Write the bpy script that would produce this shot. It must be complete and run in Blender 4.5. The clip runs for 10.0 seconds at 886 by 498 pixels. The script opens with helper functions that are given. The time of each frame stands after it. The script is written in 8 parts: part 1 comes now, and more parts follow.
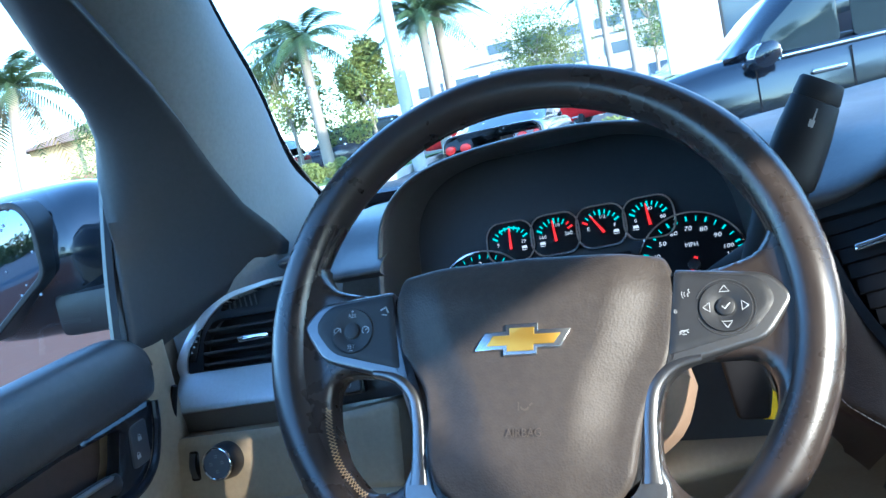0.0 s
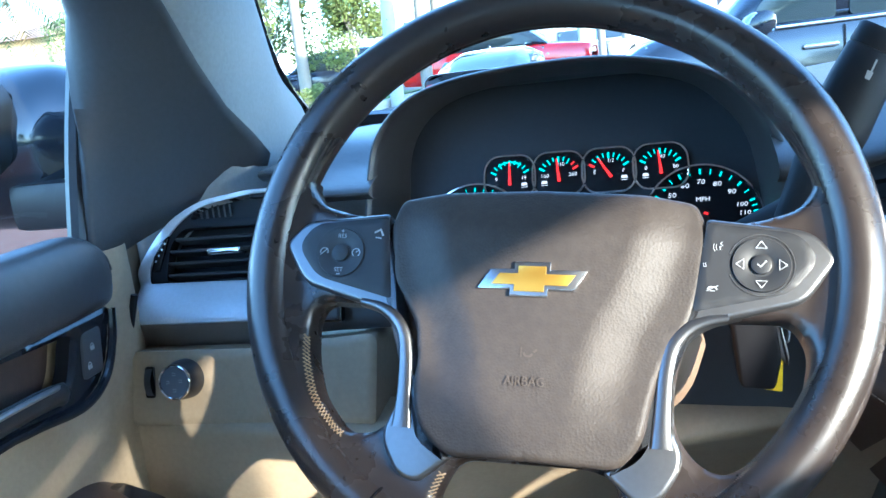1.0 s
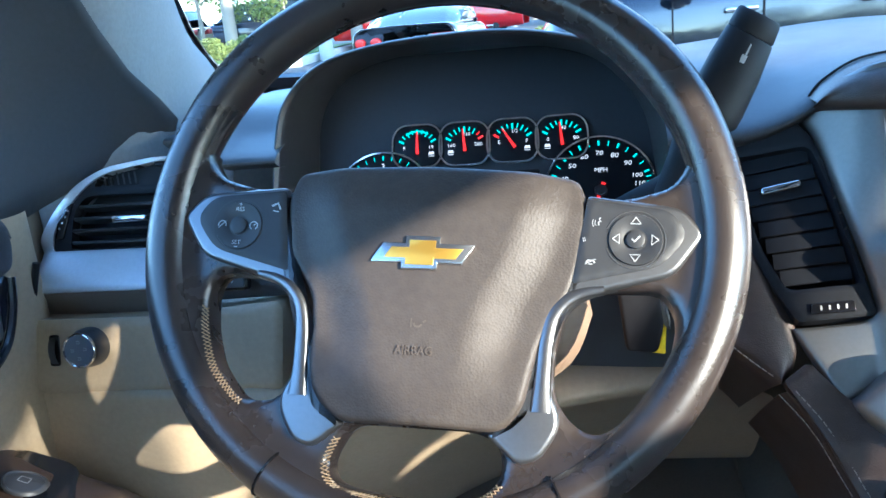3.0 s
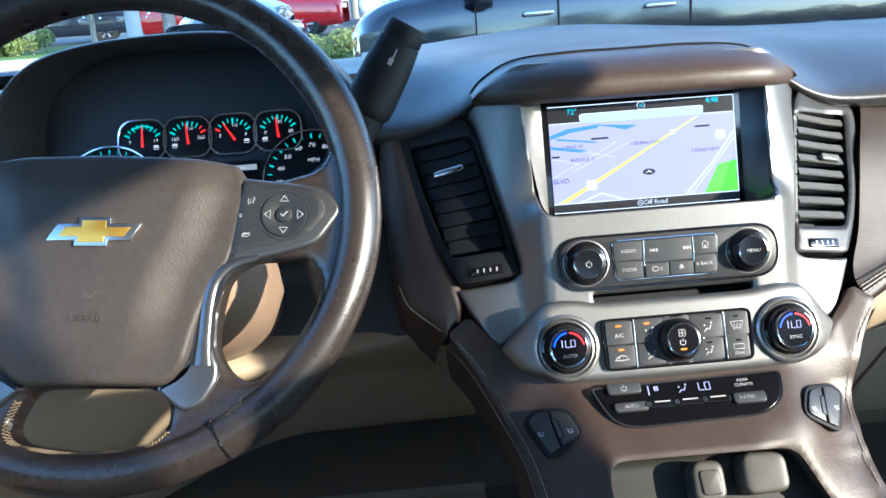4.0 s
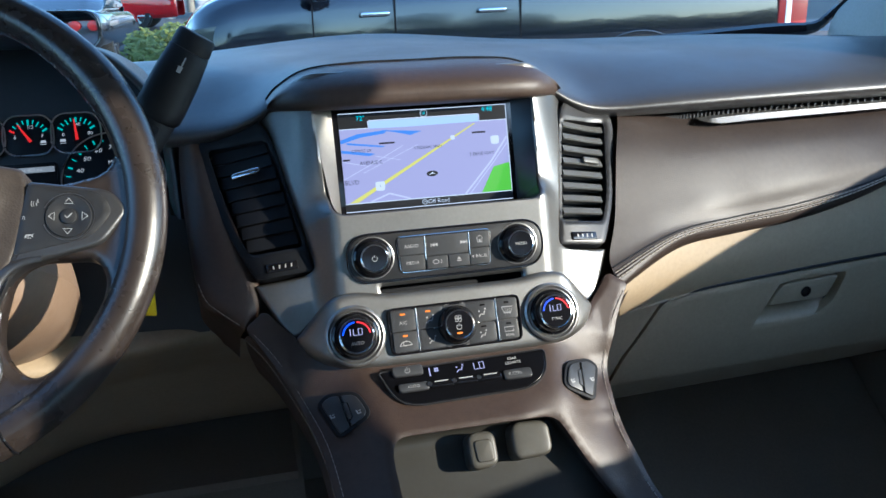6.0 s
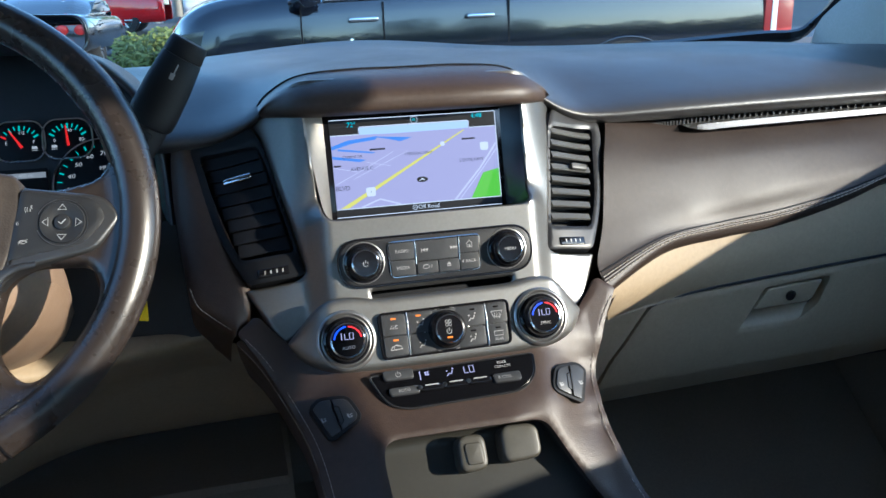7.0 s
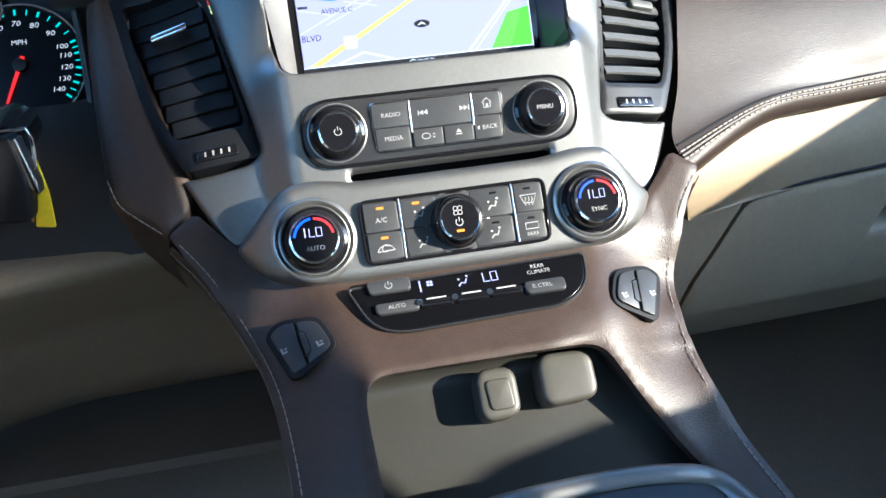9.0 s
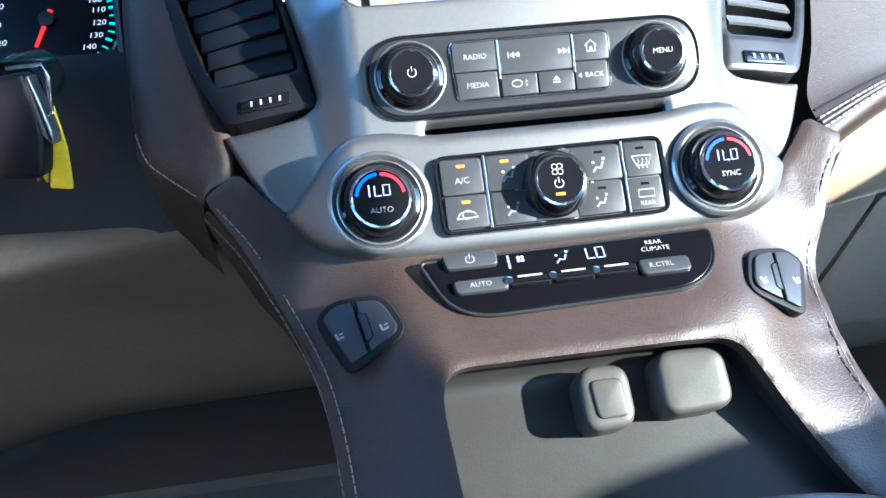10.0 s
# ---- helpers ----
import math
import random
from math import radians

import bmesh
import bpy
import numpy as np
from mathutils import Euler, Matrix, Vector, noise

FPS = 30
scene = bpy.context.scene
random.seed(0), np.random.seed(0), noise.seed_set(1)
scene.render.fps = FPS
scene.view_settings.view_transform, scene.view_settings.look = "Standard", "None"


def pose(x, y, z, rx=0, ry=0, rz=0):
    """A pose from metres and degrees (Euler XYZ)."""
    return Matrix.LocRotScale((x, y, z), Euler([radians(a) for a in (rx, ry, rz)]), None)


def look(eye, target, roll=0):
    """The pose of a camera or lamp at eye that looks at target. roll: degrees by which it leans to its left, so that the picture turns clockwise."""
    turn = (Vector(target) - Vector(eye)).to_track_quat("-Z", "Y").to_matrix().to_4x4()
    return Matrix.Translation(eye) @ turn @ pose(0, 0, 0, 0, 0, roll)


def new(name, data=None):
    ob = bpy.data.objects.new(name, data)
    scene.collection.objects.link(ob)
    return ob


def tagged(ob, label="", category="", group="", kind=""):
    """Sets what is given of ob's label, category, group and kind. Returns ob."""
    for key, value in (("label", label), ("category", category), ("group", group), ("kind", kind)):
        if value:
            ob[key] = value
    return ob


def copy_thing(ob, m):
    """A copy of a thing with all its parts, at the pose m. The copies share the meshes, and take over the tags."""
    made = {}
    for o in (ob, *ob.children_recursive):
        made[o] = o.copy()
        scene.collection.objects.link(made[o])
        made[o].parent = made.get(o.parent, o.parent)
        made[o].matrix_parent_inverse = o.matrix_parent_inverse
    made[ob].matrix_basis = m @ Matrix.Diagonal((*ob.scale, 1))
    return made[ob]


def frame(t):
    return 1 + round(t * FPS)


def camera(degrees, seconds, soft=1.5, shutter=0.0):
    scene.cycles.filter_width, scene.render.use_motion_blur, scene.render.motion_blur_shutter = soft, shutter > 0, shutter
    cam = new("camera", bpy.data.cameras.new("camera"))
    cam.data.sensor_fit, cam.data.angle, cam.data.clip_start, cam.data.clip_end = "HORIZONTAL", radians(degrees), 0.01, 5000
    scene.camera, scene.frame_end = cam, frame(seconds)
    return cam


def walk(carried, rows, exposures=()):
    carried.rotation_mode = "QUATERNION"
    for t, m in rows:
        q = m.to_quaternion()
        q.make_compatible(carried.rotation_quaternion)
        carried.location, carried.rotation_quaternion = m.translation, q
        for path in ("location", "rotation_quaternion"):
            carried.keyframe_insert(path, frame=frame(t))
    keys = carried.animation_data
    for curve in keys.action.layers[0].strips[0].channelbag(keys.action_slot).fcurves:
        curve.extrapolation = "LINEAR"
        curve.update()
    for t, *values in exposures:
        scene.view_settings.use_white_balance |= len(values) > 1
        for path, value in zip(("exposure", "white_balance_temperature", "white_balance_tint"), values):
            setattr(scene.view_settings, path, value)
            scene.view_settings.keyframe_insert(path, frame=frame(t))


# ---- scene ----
cam = camera(56.5, 10.0)
PATH = [
    (0, (-0.328, -0.574, 1.392), (-0.867, 1.329, 1.099), -12.7),
    (0.5, (-0.362, -0.524, 1.396), (-0.897, 1.367, 1.024), -9.1),
    (1, (-0.368, -0.527, 1.376), (-0.844, 1.364, 0.931), -6.6),
    (1.5, (-0.358, -0.525, 1.371), (-0.774, 1.36, 0.849), -5.8),
    (2, (-0.36, -0.529, 1.37), (-0.734, 1.351, 0.8), -5.5),
    (2.2, (-0.358, -0.532, 1.376), (-0.726, 1.348, 0.802), -5.5),
    (3.5, (-0.297, -0.55, 1.389), (-0.472, 1.361, 0.826), -4.9),
    (4, (-0.222, -0.62, 1.387), (-0.138, 1.287, 0.791), -3.9),
    (4.5, (-0.188, -0.651, 1.381), (0.08, 1.231, 0.76), -3.2),
    (5, (-0.186, -0.683, 1.396), (0.175, 1.185, 0.782), -2.4),
    (5.5, (-0.178, -0.687, 1.403), (0.241, 1.171, 0.794), -1.8),
    (6, (-0.179, -0.683, 1.4), (0.268, 1.167, 0.784), -1.6),
    (7.5, (-0.183, -0.693, 1.404), (0.302, 1.152, 0.802), -1.3),
    (8, (-0.179, -0.692, 1.401), (0.313, 1.15, 0.795), -1.2),
    (8.5, (-0.173, -0.676, 1.386), (0.207, 1.177, 0.736), -2.6),
    (9, (-0.096, -0.511, 1.258), (0.205, 1.355, 0.604), -5.2),
    (9.5, (-0.105, -0.411, 1.189), (0.137, 1.476, 0.571), -6.5),
    (10, (-0.116, -0.422, 1.186), (0.112, 1.491, 0.649), -4.6),
]
EXPOSURES = [(0, 3.66, 4980, 4), (0.5, 4.12, 4980, 4), (1, 4.17, 5080, 4), (2, 4.17, 5180, 5), (3.5, 3.82, 5180, 5), (4, 3.37, 5280, 5), (5, 2.87, 5280, 5), (5.5, 2.67, 5280, 5), (8, 2.67, 5380, 5), (9, 3.62, 5280, 5), (9.5, 4.0, 5000, 5), (10, 4.10, 4730, 4)]
walk(cam, [(t, look(eye, target, roll)) for t, eye, target, roll in PATH], EXPOSURES)

# ---- world, sun, exposure ----
SUN_FROM = Vector((0.784, -0.551, 0.288)).normalized()
SUN_EL, SUN_AZ = math.asin(SUN_FROM.z), math.atan2(SUN_FROM.x, SUN_FROM.y)
world = bpy.data.worlds.new("sky")
scene.world = world
world.use_nodes = True
wn, wl = world.node_tree.nodes, world.node_tree.links
sky = wn.new("ShaderNodeTexSky")
sky.sky_type, sky.sun_disc = "NISHITA", False
sky.sun_elevation, sky.sun_rotation = SUN_EL, SUN_AZ
sky.air_density, sky.dust_density, sky.ozone_density = 1.0, 0.5, 2.5
wl.new(sky.outputs[0], wn["Background"].inputs[0])
wn["Background"].inputs[1].default_value = 0.15
sun = new("sun", bpy.data.lights.new("sun", "SUN"))
sun.data.energy, sun.data.angle, sun.data.color = 1.55, radians(0.6), (1.0, 0.81, 0.58)
sun.matrix_world = look(SUN_FROM * 30, (0, 0, 0))
EXPOSURE = 2.4


# ---- materials ----
def shader(name, color, rough=0.5, metal=0.0, coat=0.0, spec=0.5):
    m = bpy.data.materials.new(name)
    m.use_nodes = True
    b = m.node_tree.nodes["Principled BSDF"]
    b.inputs["Base Color"].default_value = (*color, 1)
    b.inputs["Roughness"].default_value = rough
    b.inputs["Metallic"].default_value = metal
    b.inputs["Coat Weight"].default_value = coat
    b.inputs["Specular IOR Level"].default_value = spec
    return m


def node(m, kind, **sets):
    n = m.node_tree.nodes.new(kind)
    for key, value in sets.items():
        n.inputs[key.replace("_", " ")].default_value = value
    return n


def wire(m, a, out, b, inp):
    m.node_tree.links.new(a.outputs[out], b.inputs[inp])


def vary(m, color, amount=0.25, scale=6.0, fine=90.0, rough=0.0):
    """Two scales of tone on the base colour, and of the gloss."""
    b = m.node_tree.nodes["Principled BSDF"]
    tc = m.node_tree.nodes.new("ShaderNodeTexCoord")
    big = node(m, "ShaderNodeTexNoise", Scale=scale, Detail=5.0, Roughness=0.6)
    small = node(m, "ShaderNodeTexNoise", Scale=fine, Detail=3.0, Roughness=0.6)
    wire(m, tc, "Object", big, "Vector"), wire(m, tc, "Object", small, "Vector")
    mix = m.node_tree.nodes.new("ShaderNodeMath")
    mix.operation = "ADD"
    wire(m, big, 0, mix, 0), wire(m, small, 0, mix, 1)
    ramp = m.node_tree.nodes.new("ShaderNodeMapRange")
    ramp.inputs[1].default_value, ramp.inputs[2].default_value = 0.7, 1.3
    ramp.inputs[3].default_value, ramp.inputs[4].default_value = 1 - amount, 1 + amount
    wire(m, mix, 0, ramp, 0)
    tone = m.node_tree.nodes.new("ShaderNodeVectorMath")
    tone.operation = "SCALE"
    tone.inputs[0].default_value = color
    wire(m, ramp, 0, tone, "Scale"), wire(m, tone, 0, b, "Base Color")
    if rough:
        r = m.node_tree.nodes.new("ShaderNodeMapRange")
        base = b.inputs["Roughness"].default_value
        r.inputs[1].default_value, r.inputs[2].default_value = 0.3, 0.7
        r.inputs[3].default_value, r.inputs[4].default_value = base - rough, base + rough
        wire(m, big, 0, r, 0), wire(m, r, 0, b, "Roughness")
    return tc


def relief(m, tc, tex, out, strength, depth):
    b = m.node_tree.nodes["Principled BSDF"]
    bump = node(m, "ShaderNodeBump", Strength=strength, Distance=depth)
    wire(m, tc, "Object", tex, "Vector"), wire(m, tex, out, bump, "Height"), wire(m, bump, 0, b, "Normal")


def leather(name, color, rough=0.42, grain=900.0, strength=0.2, spec=0.4, folds=1.4):
    m = shader(name, color, rough, spec=spec)
    tc = vary(m, color, 0.18, 9.0, 160.0, 0.06)
    pebble, crease = node(m, "ShaderNodeTexVoronoi", Scale=grain), node(m, "ShaderNodeTexNoise", Scale=grain / 9, Detail=4.0, Distortion=0.6)
    wire(m, tc, "Object", pebble, "Vector")
    both = m.node_tree.nodes.new("ShaderNodeMath")
    both.operation = "MULTIPLY_ADD"
    both.inputs[1].default_value = folds
    wire(m, crease, 0, both, 0), wire(m, pebble, "Distance", both, 2)
    relief(m, tc, crease, 0, strength, 0.0005)
    wire(m, both, 0, m.node_tree.nodes["Bump"], "Height")
    return m


def plastic(name, color, rough=0.5, grain=900.0, strength=0.25):
    m = shader(name, color, rough)
    tc = vary(m, color, 0.10, 7.0, 220.0, 0.05)
    relief(m, tc, node(m, "ShaderNodeTexNoise", Scale=grain, Detail=2.0), 0, strength, 0.0003)
    return m


def glowing(name, color, strength):
    m = shader(name, (0.01, 0.01, 0.01), 0.3)
    b = m.node_tree.nodes["Principled BSDF"]
    b.inputs["Emission Color"].default_value = (*color, 1)
    b.inputs["Emission Strength"].default_value = strength / 2 ** EXPOSURE
    return m


def glass(name, tint=(1, 1, 1), gloss=1.0):
    m = bpy.data.materials.new(name)
    m.use_nodes = True
    t = m.node_tree.nodes
    t.clear()
    out, mix = t.new("ShaderNodeOutputMaterial"), t.new("ShaderNodeMixShader")
    clear, shine, edge = t.new("ShaderNodeBsdfTransparent"), t.new("ShaderNodeBsdfGlossy"), t.new("ShaderNodeLayerWeight")
    power, gain = t.new("ShaderNodeMath"), t.new("ShaderNodeMath")
    power.operation, gain.operation = "POWER", "MULTIPLY_ADD"
    power.inputs[1].default_value, gain.inputs[1].default_value, gain.inputs[2].default_value = 5.0, 0.7, 0.025
    clear.inputs[0].default_value = (*tint, 1)
    shine.inputs["Roughness"].default_value = 0.02
    shine.inputs[0].default_value = (gloss, gloss, gloss, 1)
    ln = m.node_tree.links
    ln.new(edge.outputs["Facing"], power.inputs[0]), ln.new(power.outputs[0], gain.inputs[0]), ln.new(gain.outputs[0], mix.inputs[0]), ln.new(clear.outputs[0], mix.inputs[1])
    ln.new(shine.outputs[0], mix.inputs[2]), ln.new(mix.outputs[0], out.inputs[0])
    return m


def brushed(name, color, rough, streak=1.0):
    m = shader(name, color, rough, 0.9)
    tc = vary(m, color, 0.06, 5.0, 300.0, 0.03)
    stretch = m.node_tree.nodes.new("ShaderNodeMapping")
    stretch.inputs["Scale"].default_value = (12, 900, 900)
    tex = node(m, "ShaderNodeTexNoise", Scale=1.0, Detail=3.0)
    b = m.node_tree.nodes["Principled BSDF"]
    bump = node(m, "ShaderNodeBump", Strength=0.10 * streak, Distance=0.0003)
    wire(m, tc, "Object", stretch, 0), wire(m, stretch, 0, tex, "Vector")
    wire(m, tex, 0, bump, "Height"), wire(m, bump, 0, b, "Normal")
    return m


LEATHER = leather("cocoa_leather", (0.046, 0.0290, 0.0215), 0.46, 1000.0, 0.3, 0.52)
LEATHER_PAD = leather("pad_leather", (0.028, 0.0190, 0.0150), 0.48, 900.0, 0.25, 0.36)
LEATHER_RIM = leather("rim_leather", (0.027, 0.021, 0.0185), 0.27, 1400.0, 0.10, 0.7)
LEATHER_HUB = leather("hub_vinyl", (0.042, 0.034, 0.029), 0.54, 620.0, 0.30, 0.36, 0.35)
DASH = leather("dark_dash_vinyl", (0.036, 0.034, 0.035), 0.42, 1100.0, 0.22, 0.7)
HOODIN = plastic("dark_hood_lining", (0.024, 0.027, 0.034), 0.5)
BEIGE = plastic("beige_plastic", (0.33, 0.255, 0.165), 0.55)
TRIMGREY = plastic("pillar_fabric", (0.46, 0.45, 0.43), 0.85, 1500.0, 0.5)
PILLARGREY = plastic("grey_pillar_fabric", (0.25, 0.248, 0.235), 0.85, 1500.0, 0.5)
SLATE = plastic("slate_plastic", (0.045, 0.047, 0.050), 0.55)
HEADLINER = plastic("headliner_fabric", (0.60, 0.60, 0.59), 0.95, 1500.0, 0.5)
SILVER = brushed("satin_silver", (0.235, 0.233, 0.227), 0.43)
SILVERDULL = brushed("matt_silver", (0.22, 0.21, 0.195), 0.55)
SILVERSOFT = brushed("soft_silver", (0.58, 0.60, 0.62), 0.52)
SILVERSOFT.node_tree.nodes["Principled BSDF"].inputs["Metallic"].default_value = 0.45
SATIN = brushed("satin_silver_switch", (0.40, 0.395, 0.385), 0.33)
CHROME = shader("chrome", (0.85, 0.85, 0.85), 0.08, 1.0)
BLACK = plastic("black_plastic", (0.022, 0.022, 0.024), 0.38)
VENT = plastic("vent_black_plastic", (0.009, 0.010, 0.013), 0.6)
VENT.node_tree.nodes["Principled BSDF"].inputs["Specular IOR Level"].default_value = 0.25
BUTTON = plastic("charcoal_button", (0.040, 0.041, 0.044), 0.42, 1400.0, 0.15)
PIANO = shader("gloss_black", (0.008, 0.008, 0.010), 0.09)
# navy tone for the recess side that faces away from the sun
RECESS_SHADE = shader("shaded_recess_wall", (0.010, 0.014, 0.024), 0.3)
# paler plastic that carries the sun on the passenger's centre vent
SLAT_SUNLIT = plastic("sunlit_slat_plastic", (0.085, 0.085, 0.082), 0.42)
RUBBER = plastic("grey_rubber_cap", (0.064, 0.060, 0.050), 0.45)
TRAY = plastic("grey_tray_plastic", (0.026, 0.0255, 0.022), 0.42)
FLOORING = plastic("brown_grey_carpet", (0.24, 0.20, 0.15), 0.95, 500.0, 0.9)
CARPET = plastic("brown_carpet_lining", (0.20, 0.165, 0.125), 0.95, 700.0, 0.9)
WHITE = glowing("white_legend", (0.9, 0.92, 0.95), 0.4)
LEGEND = shader("printed_legend", (0.36, 0.36, 0.36), 0.5)
THREAD = shader("tan_thread", (0.38, 0.265, 0.15), 0.8)
THREAD_PALE = shader("pale_thread", (0.30, 0.26, 0.22), 0.8)
THREAD_BROWN = shader("brown_thread", (0.21, 0.165, 0.125), 0.8)
YELLOW = plastic("yellow_tag", (0.88, 0.62, 0.005), 0.5)
GOLD = shader("gold_badge", (0.80, 0.47, 0.08), 0.28, 0.85)
TEAL = glowing("teal_tick", (0.02, 0.62, 0.52), 0.55)
NEEDLE = glowing("red_needle", (0.95, 0.02, 0.02), 0.65)
AMBER = glowing("amber_lamp", (1.0, 0.22, 0.01), 1.6)
BLUEARC = glowing("blue_arc", (0.03, 0.10, 1.0), 1.2)
REDARC = glowing("red_arc", (1.0, 0.03, 0.04), 1.0)
LILAC = glowing("lilac_digits", (0.62, 0.58, 0.85), 0.7)
CYAN = glowing("cyan_digits", (0.02, 0.75, 0.85), 0.8)
GLASS = glass("window_glass", (0.61, 0.65, 0.645), 0.9)
PRIVACY = glass("privacy_glass", (0.27, 0.28, 0.29), 0.9)
DOORGLASS = glass("door_glass", (0.66, 0.69, 0.68), 0.9)

# ---- building helpers ----
O_S = Vector((0, 0.045, 1.091))
U, V, N = Vector((1, 0, 0)), Vector((0, 0.5827, 0.8127)), Vector((0, -0.8127, 0.5827))


def S(u, v, n=0.0):
    """A place on the sloping centre stack, in mm: across, up the slope, out of it."""
    return O_S + (U * u + V * v + N * n) / 1000


def tilted(v0, n0, degrees, size=1.0, u0=0.0):
    """A panel on the stack, hinged about the line (v0, n0) and stood more upright by some degrees."""
    c, s = math.cos(radians(degrees)), math.sin(radians(degrees))
    return lambda u, v, n=0.0: S(size * u + u0, v0 + size * v * c - n * s, n0 + size * v * s + n * c)


R_ = tilted(52.4, 38.4, 20, 0.9735, -4.8)
H_ = tilted(-19.2, 30.1, 12, 0.985, -2.0)
SCR = tilted(155.5, 27, 20.5)
Q_ = tilted(-69, 29.0, -15)

WC, WT, WR = Vector((-0.4305, -0.0431, 1.2515)), radians(29.8), radians(-5.0)
_a, _b, W3 = Vector((1, 0, 0)), Vector((0, math.sin(WT), math.cos(WT))), Vector((0, -math.cos(WT), math.sin(WT)))
W1, W2 = math.cos(WR) * _a + math.sin(WR) * _b, math.cos(WR) * _b - math.sin(WR) * _a


def W(u, v, n=0.0):
    """A place on the steering wheel, in mm from its middle."""
    return WC + (W1 * u + W2 * v + W3 * n) / 1000


GC, GT = Vector((-0.4222, 0.266, 1.2587)), radians(25)
G2, G3 = Vector((0, math.sin(GT), math.cos(GT))), Vector((0, -math.cos(GT), math.sin(GT)))


def G(u, v, n=0.0):
    """A place on the instrument face, in mm from the middle of the small gauges."""
    return GC + (U * u + G2 * v + G3 * n) / 1000


def leaned(x, y, z, degrees):
    """A frame in mm on a panel that faces the seats and leans forward at its top."""
    a = radians(degrees)
    up, out = Vector((0, math.sin(a), math.cos(a))), Vector((0, -math.cos(a), math.sin(a)))
    return lambda u, v, n=0.0: Vector((x, y, z)) + (U * u + up * v + out * n) / 1000


def thing(name, at, label, category, group="", kind=""):
    ob = new(name)
    ob.empty_display_size = 0.02
    ob.location = at
    return tagged(ob, label, category, group, kind)


def part(name, bm, material, parent=None, label="", sharp=40, flat=False):
    me = bpy.data.meshes.new(name)
    bmesh.ops.recalc_face_normals(bm, faces=bm.faces)
    bm.to_mesh(me)
    bm.free()
    return dress(name, me, material, parent, label, sharp, flat)


def dress(name, me, material, parent=None, label="", sharp=40, flat=False):
    me.materials.append(material)
    if not flat:
        me.polygons.foreach_set("use_smooth", [True] * len(me.polygons))
        me.set_sharp_from_angle(angle=radians(sharp))
    ob = new(name, me)
    if parent:
        ob.parent = parent
        base = Matrix.Translation(-Vector(parent.location)) if parent.type == "EMPTY" else Matrix.Identity(4)
        ob.matrix_parent_inverse = base
    return tagged(ob, label)


def rounded(pts, r, seg=4):
    """A closed outline with its corners rounded; r: one radius, or one for each corner."""
    out, k = [], len(pts)
    for i, p in enumerate(pts):
        a, b = Vector(pts[i - 1]), Vector(pts[(i + 1) % k])
        p, rr = Vector(p), r[i] if isinstance(r, (list, tuple)) else r
        da, db = (a - p), (b - p)
        ra, rb = min(rr, da.length * 0.48), min(rr, db.length * 0.48)
        pa, pb = p + da.normalized() * ra, p + db.normalized() * rb
        for j in range(seg + 1):
            t = j / seg
            q = (1 - t) ** 2 * pa + 2 * t * (1 - t) * p + t * t * pb
            out.append((q.x, q.y))
    return out


def inset(pts, d):
    """The outline moved inwards by d."""
    area = sum(pts[i - 1][0] * p[1] - p[0] * pts[i - 1][1] for i, p in enumerate(pts))
    sign, out, k = (1 if area > 0 else -1), [], len(pts)
    for i, p in enumerate(pts):
        e = Vector(pts[(i + 1) % k]) - Vector(pts[i - 1])
        e = e.normalized() if e.length > 1e-9 else Vector((1, 0))
        out.append((p[0] - e.y * d * sign, p[1] + e.x * d * sign))
    return out


def clip(pts, a, b, side):
    """The part of an outline on one side of the line from a to b."""
    (ax, ay), (bx, by) = a, b
    d = lambda p: side * ((bx - ax) * (p[1] - ay) - (by - ay) * (p[0] - ax))
    out = []
    for i, q in enumerate(pts):
        p = pts[i - 1]
        dp, dq = d(p), d(q)
        if (dp > 0) != (dq > 0):
            t = dp / (dp - dq)
            out.append((p[0] + t * (q[0] - p[0]), p[1] + t * (q[1] - p[1])))
        if dq > 0:
            out.append(q)
    return out


def ring_strip(bm, a, b):
    k = len(a)
    for i in range(k):
        bm.faces.new((a[i], a[(i + 1) % k], b[(i + 1) % k], b[i]))


def prism(bm, pts, F, n0, n1, edge=0.6, dome=0.0, steps=3, cap=True, back=False):
    """A plate with the outline pts from n0 to n1, its upper edge rounded by edge."""
    rings = [[bm.verts.new(F(x, y, n0)) for x, y in pts]]
    for j in range(steps + 1):
        a = math.pi / 2 * j / steps
        d = edge * (1 - math.cos(a)) if edge else 0
        h = n1 - edge + edge * math.sin(a)
        rings.append([bm.verts.new(F(x, y, h)) for x, y in (inset(pts, d) if d else pts)])
        if not edge:
            break
    for a, b in zip(rings, rings[1:]):
        ring_strip(bm, a, b)
    if cap:
        if dome:
            cx, cy = sum(p[0] for p in pts) / len(pts), sum(p[1] for p in pts) / len(pts)
            base = inset(pts, edge)
            last = rings[-1]
            for j in range(1, 4):
                k = 1 - j / 4
                cur = [bm.verts.new(F(cx + (x - cx) * k, cy + (y - cy) * k, n1 + dome * (1 - k * k))) for x, y in base]
                ring_strip(bm, last, cur)
                last = cur
            bm.faces.new(last)
        else:
            bm.faces.new(rings[-1])
    if back:
        bm.faces.new(rings[0])
    return bm


def plate(name, pts, F, n0, n1, material, parent, label="", edge=0.6, dome=0.0, back=False):
    return part(name, prism(bmesh.new(), pts, F, n0, n1, edge, dome, back=back), material, parent, label)


def disc(r, cx=0.0, cy=0.0, seg=40):
    return [(cx + r * math.cos(2 * math.pi * i / seg), cy + r * math.sin(2 * math.pi * i / seg)) for i in range(seg)]


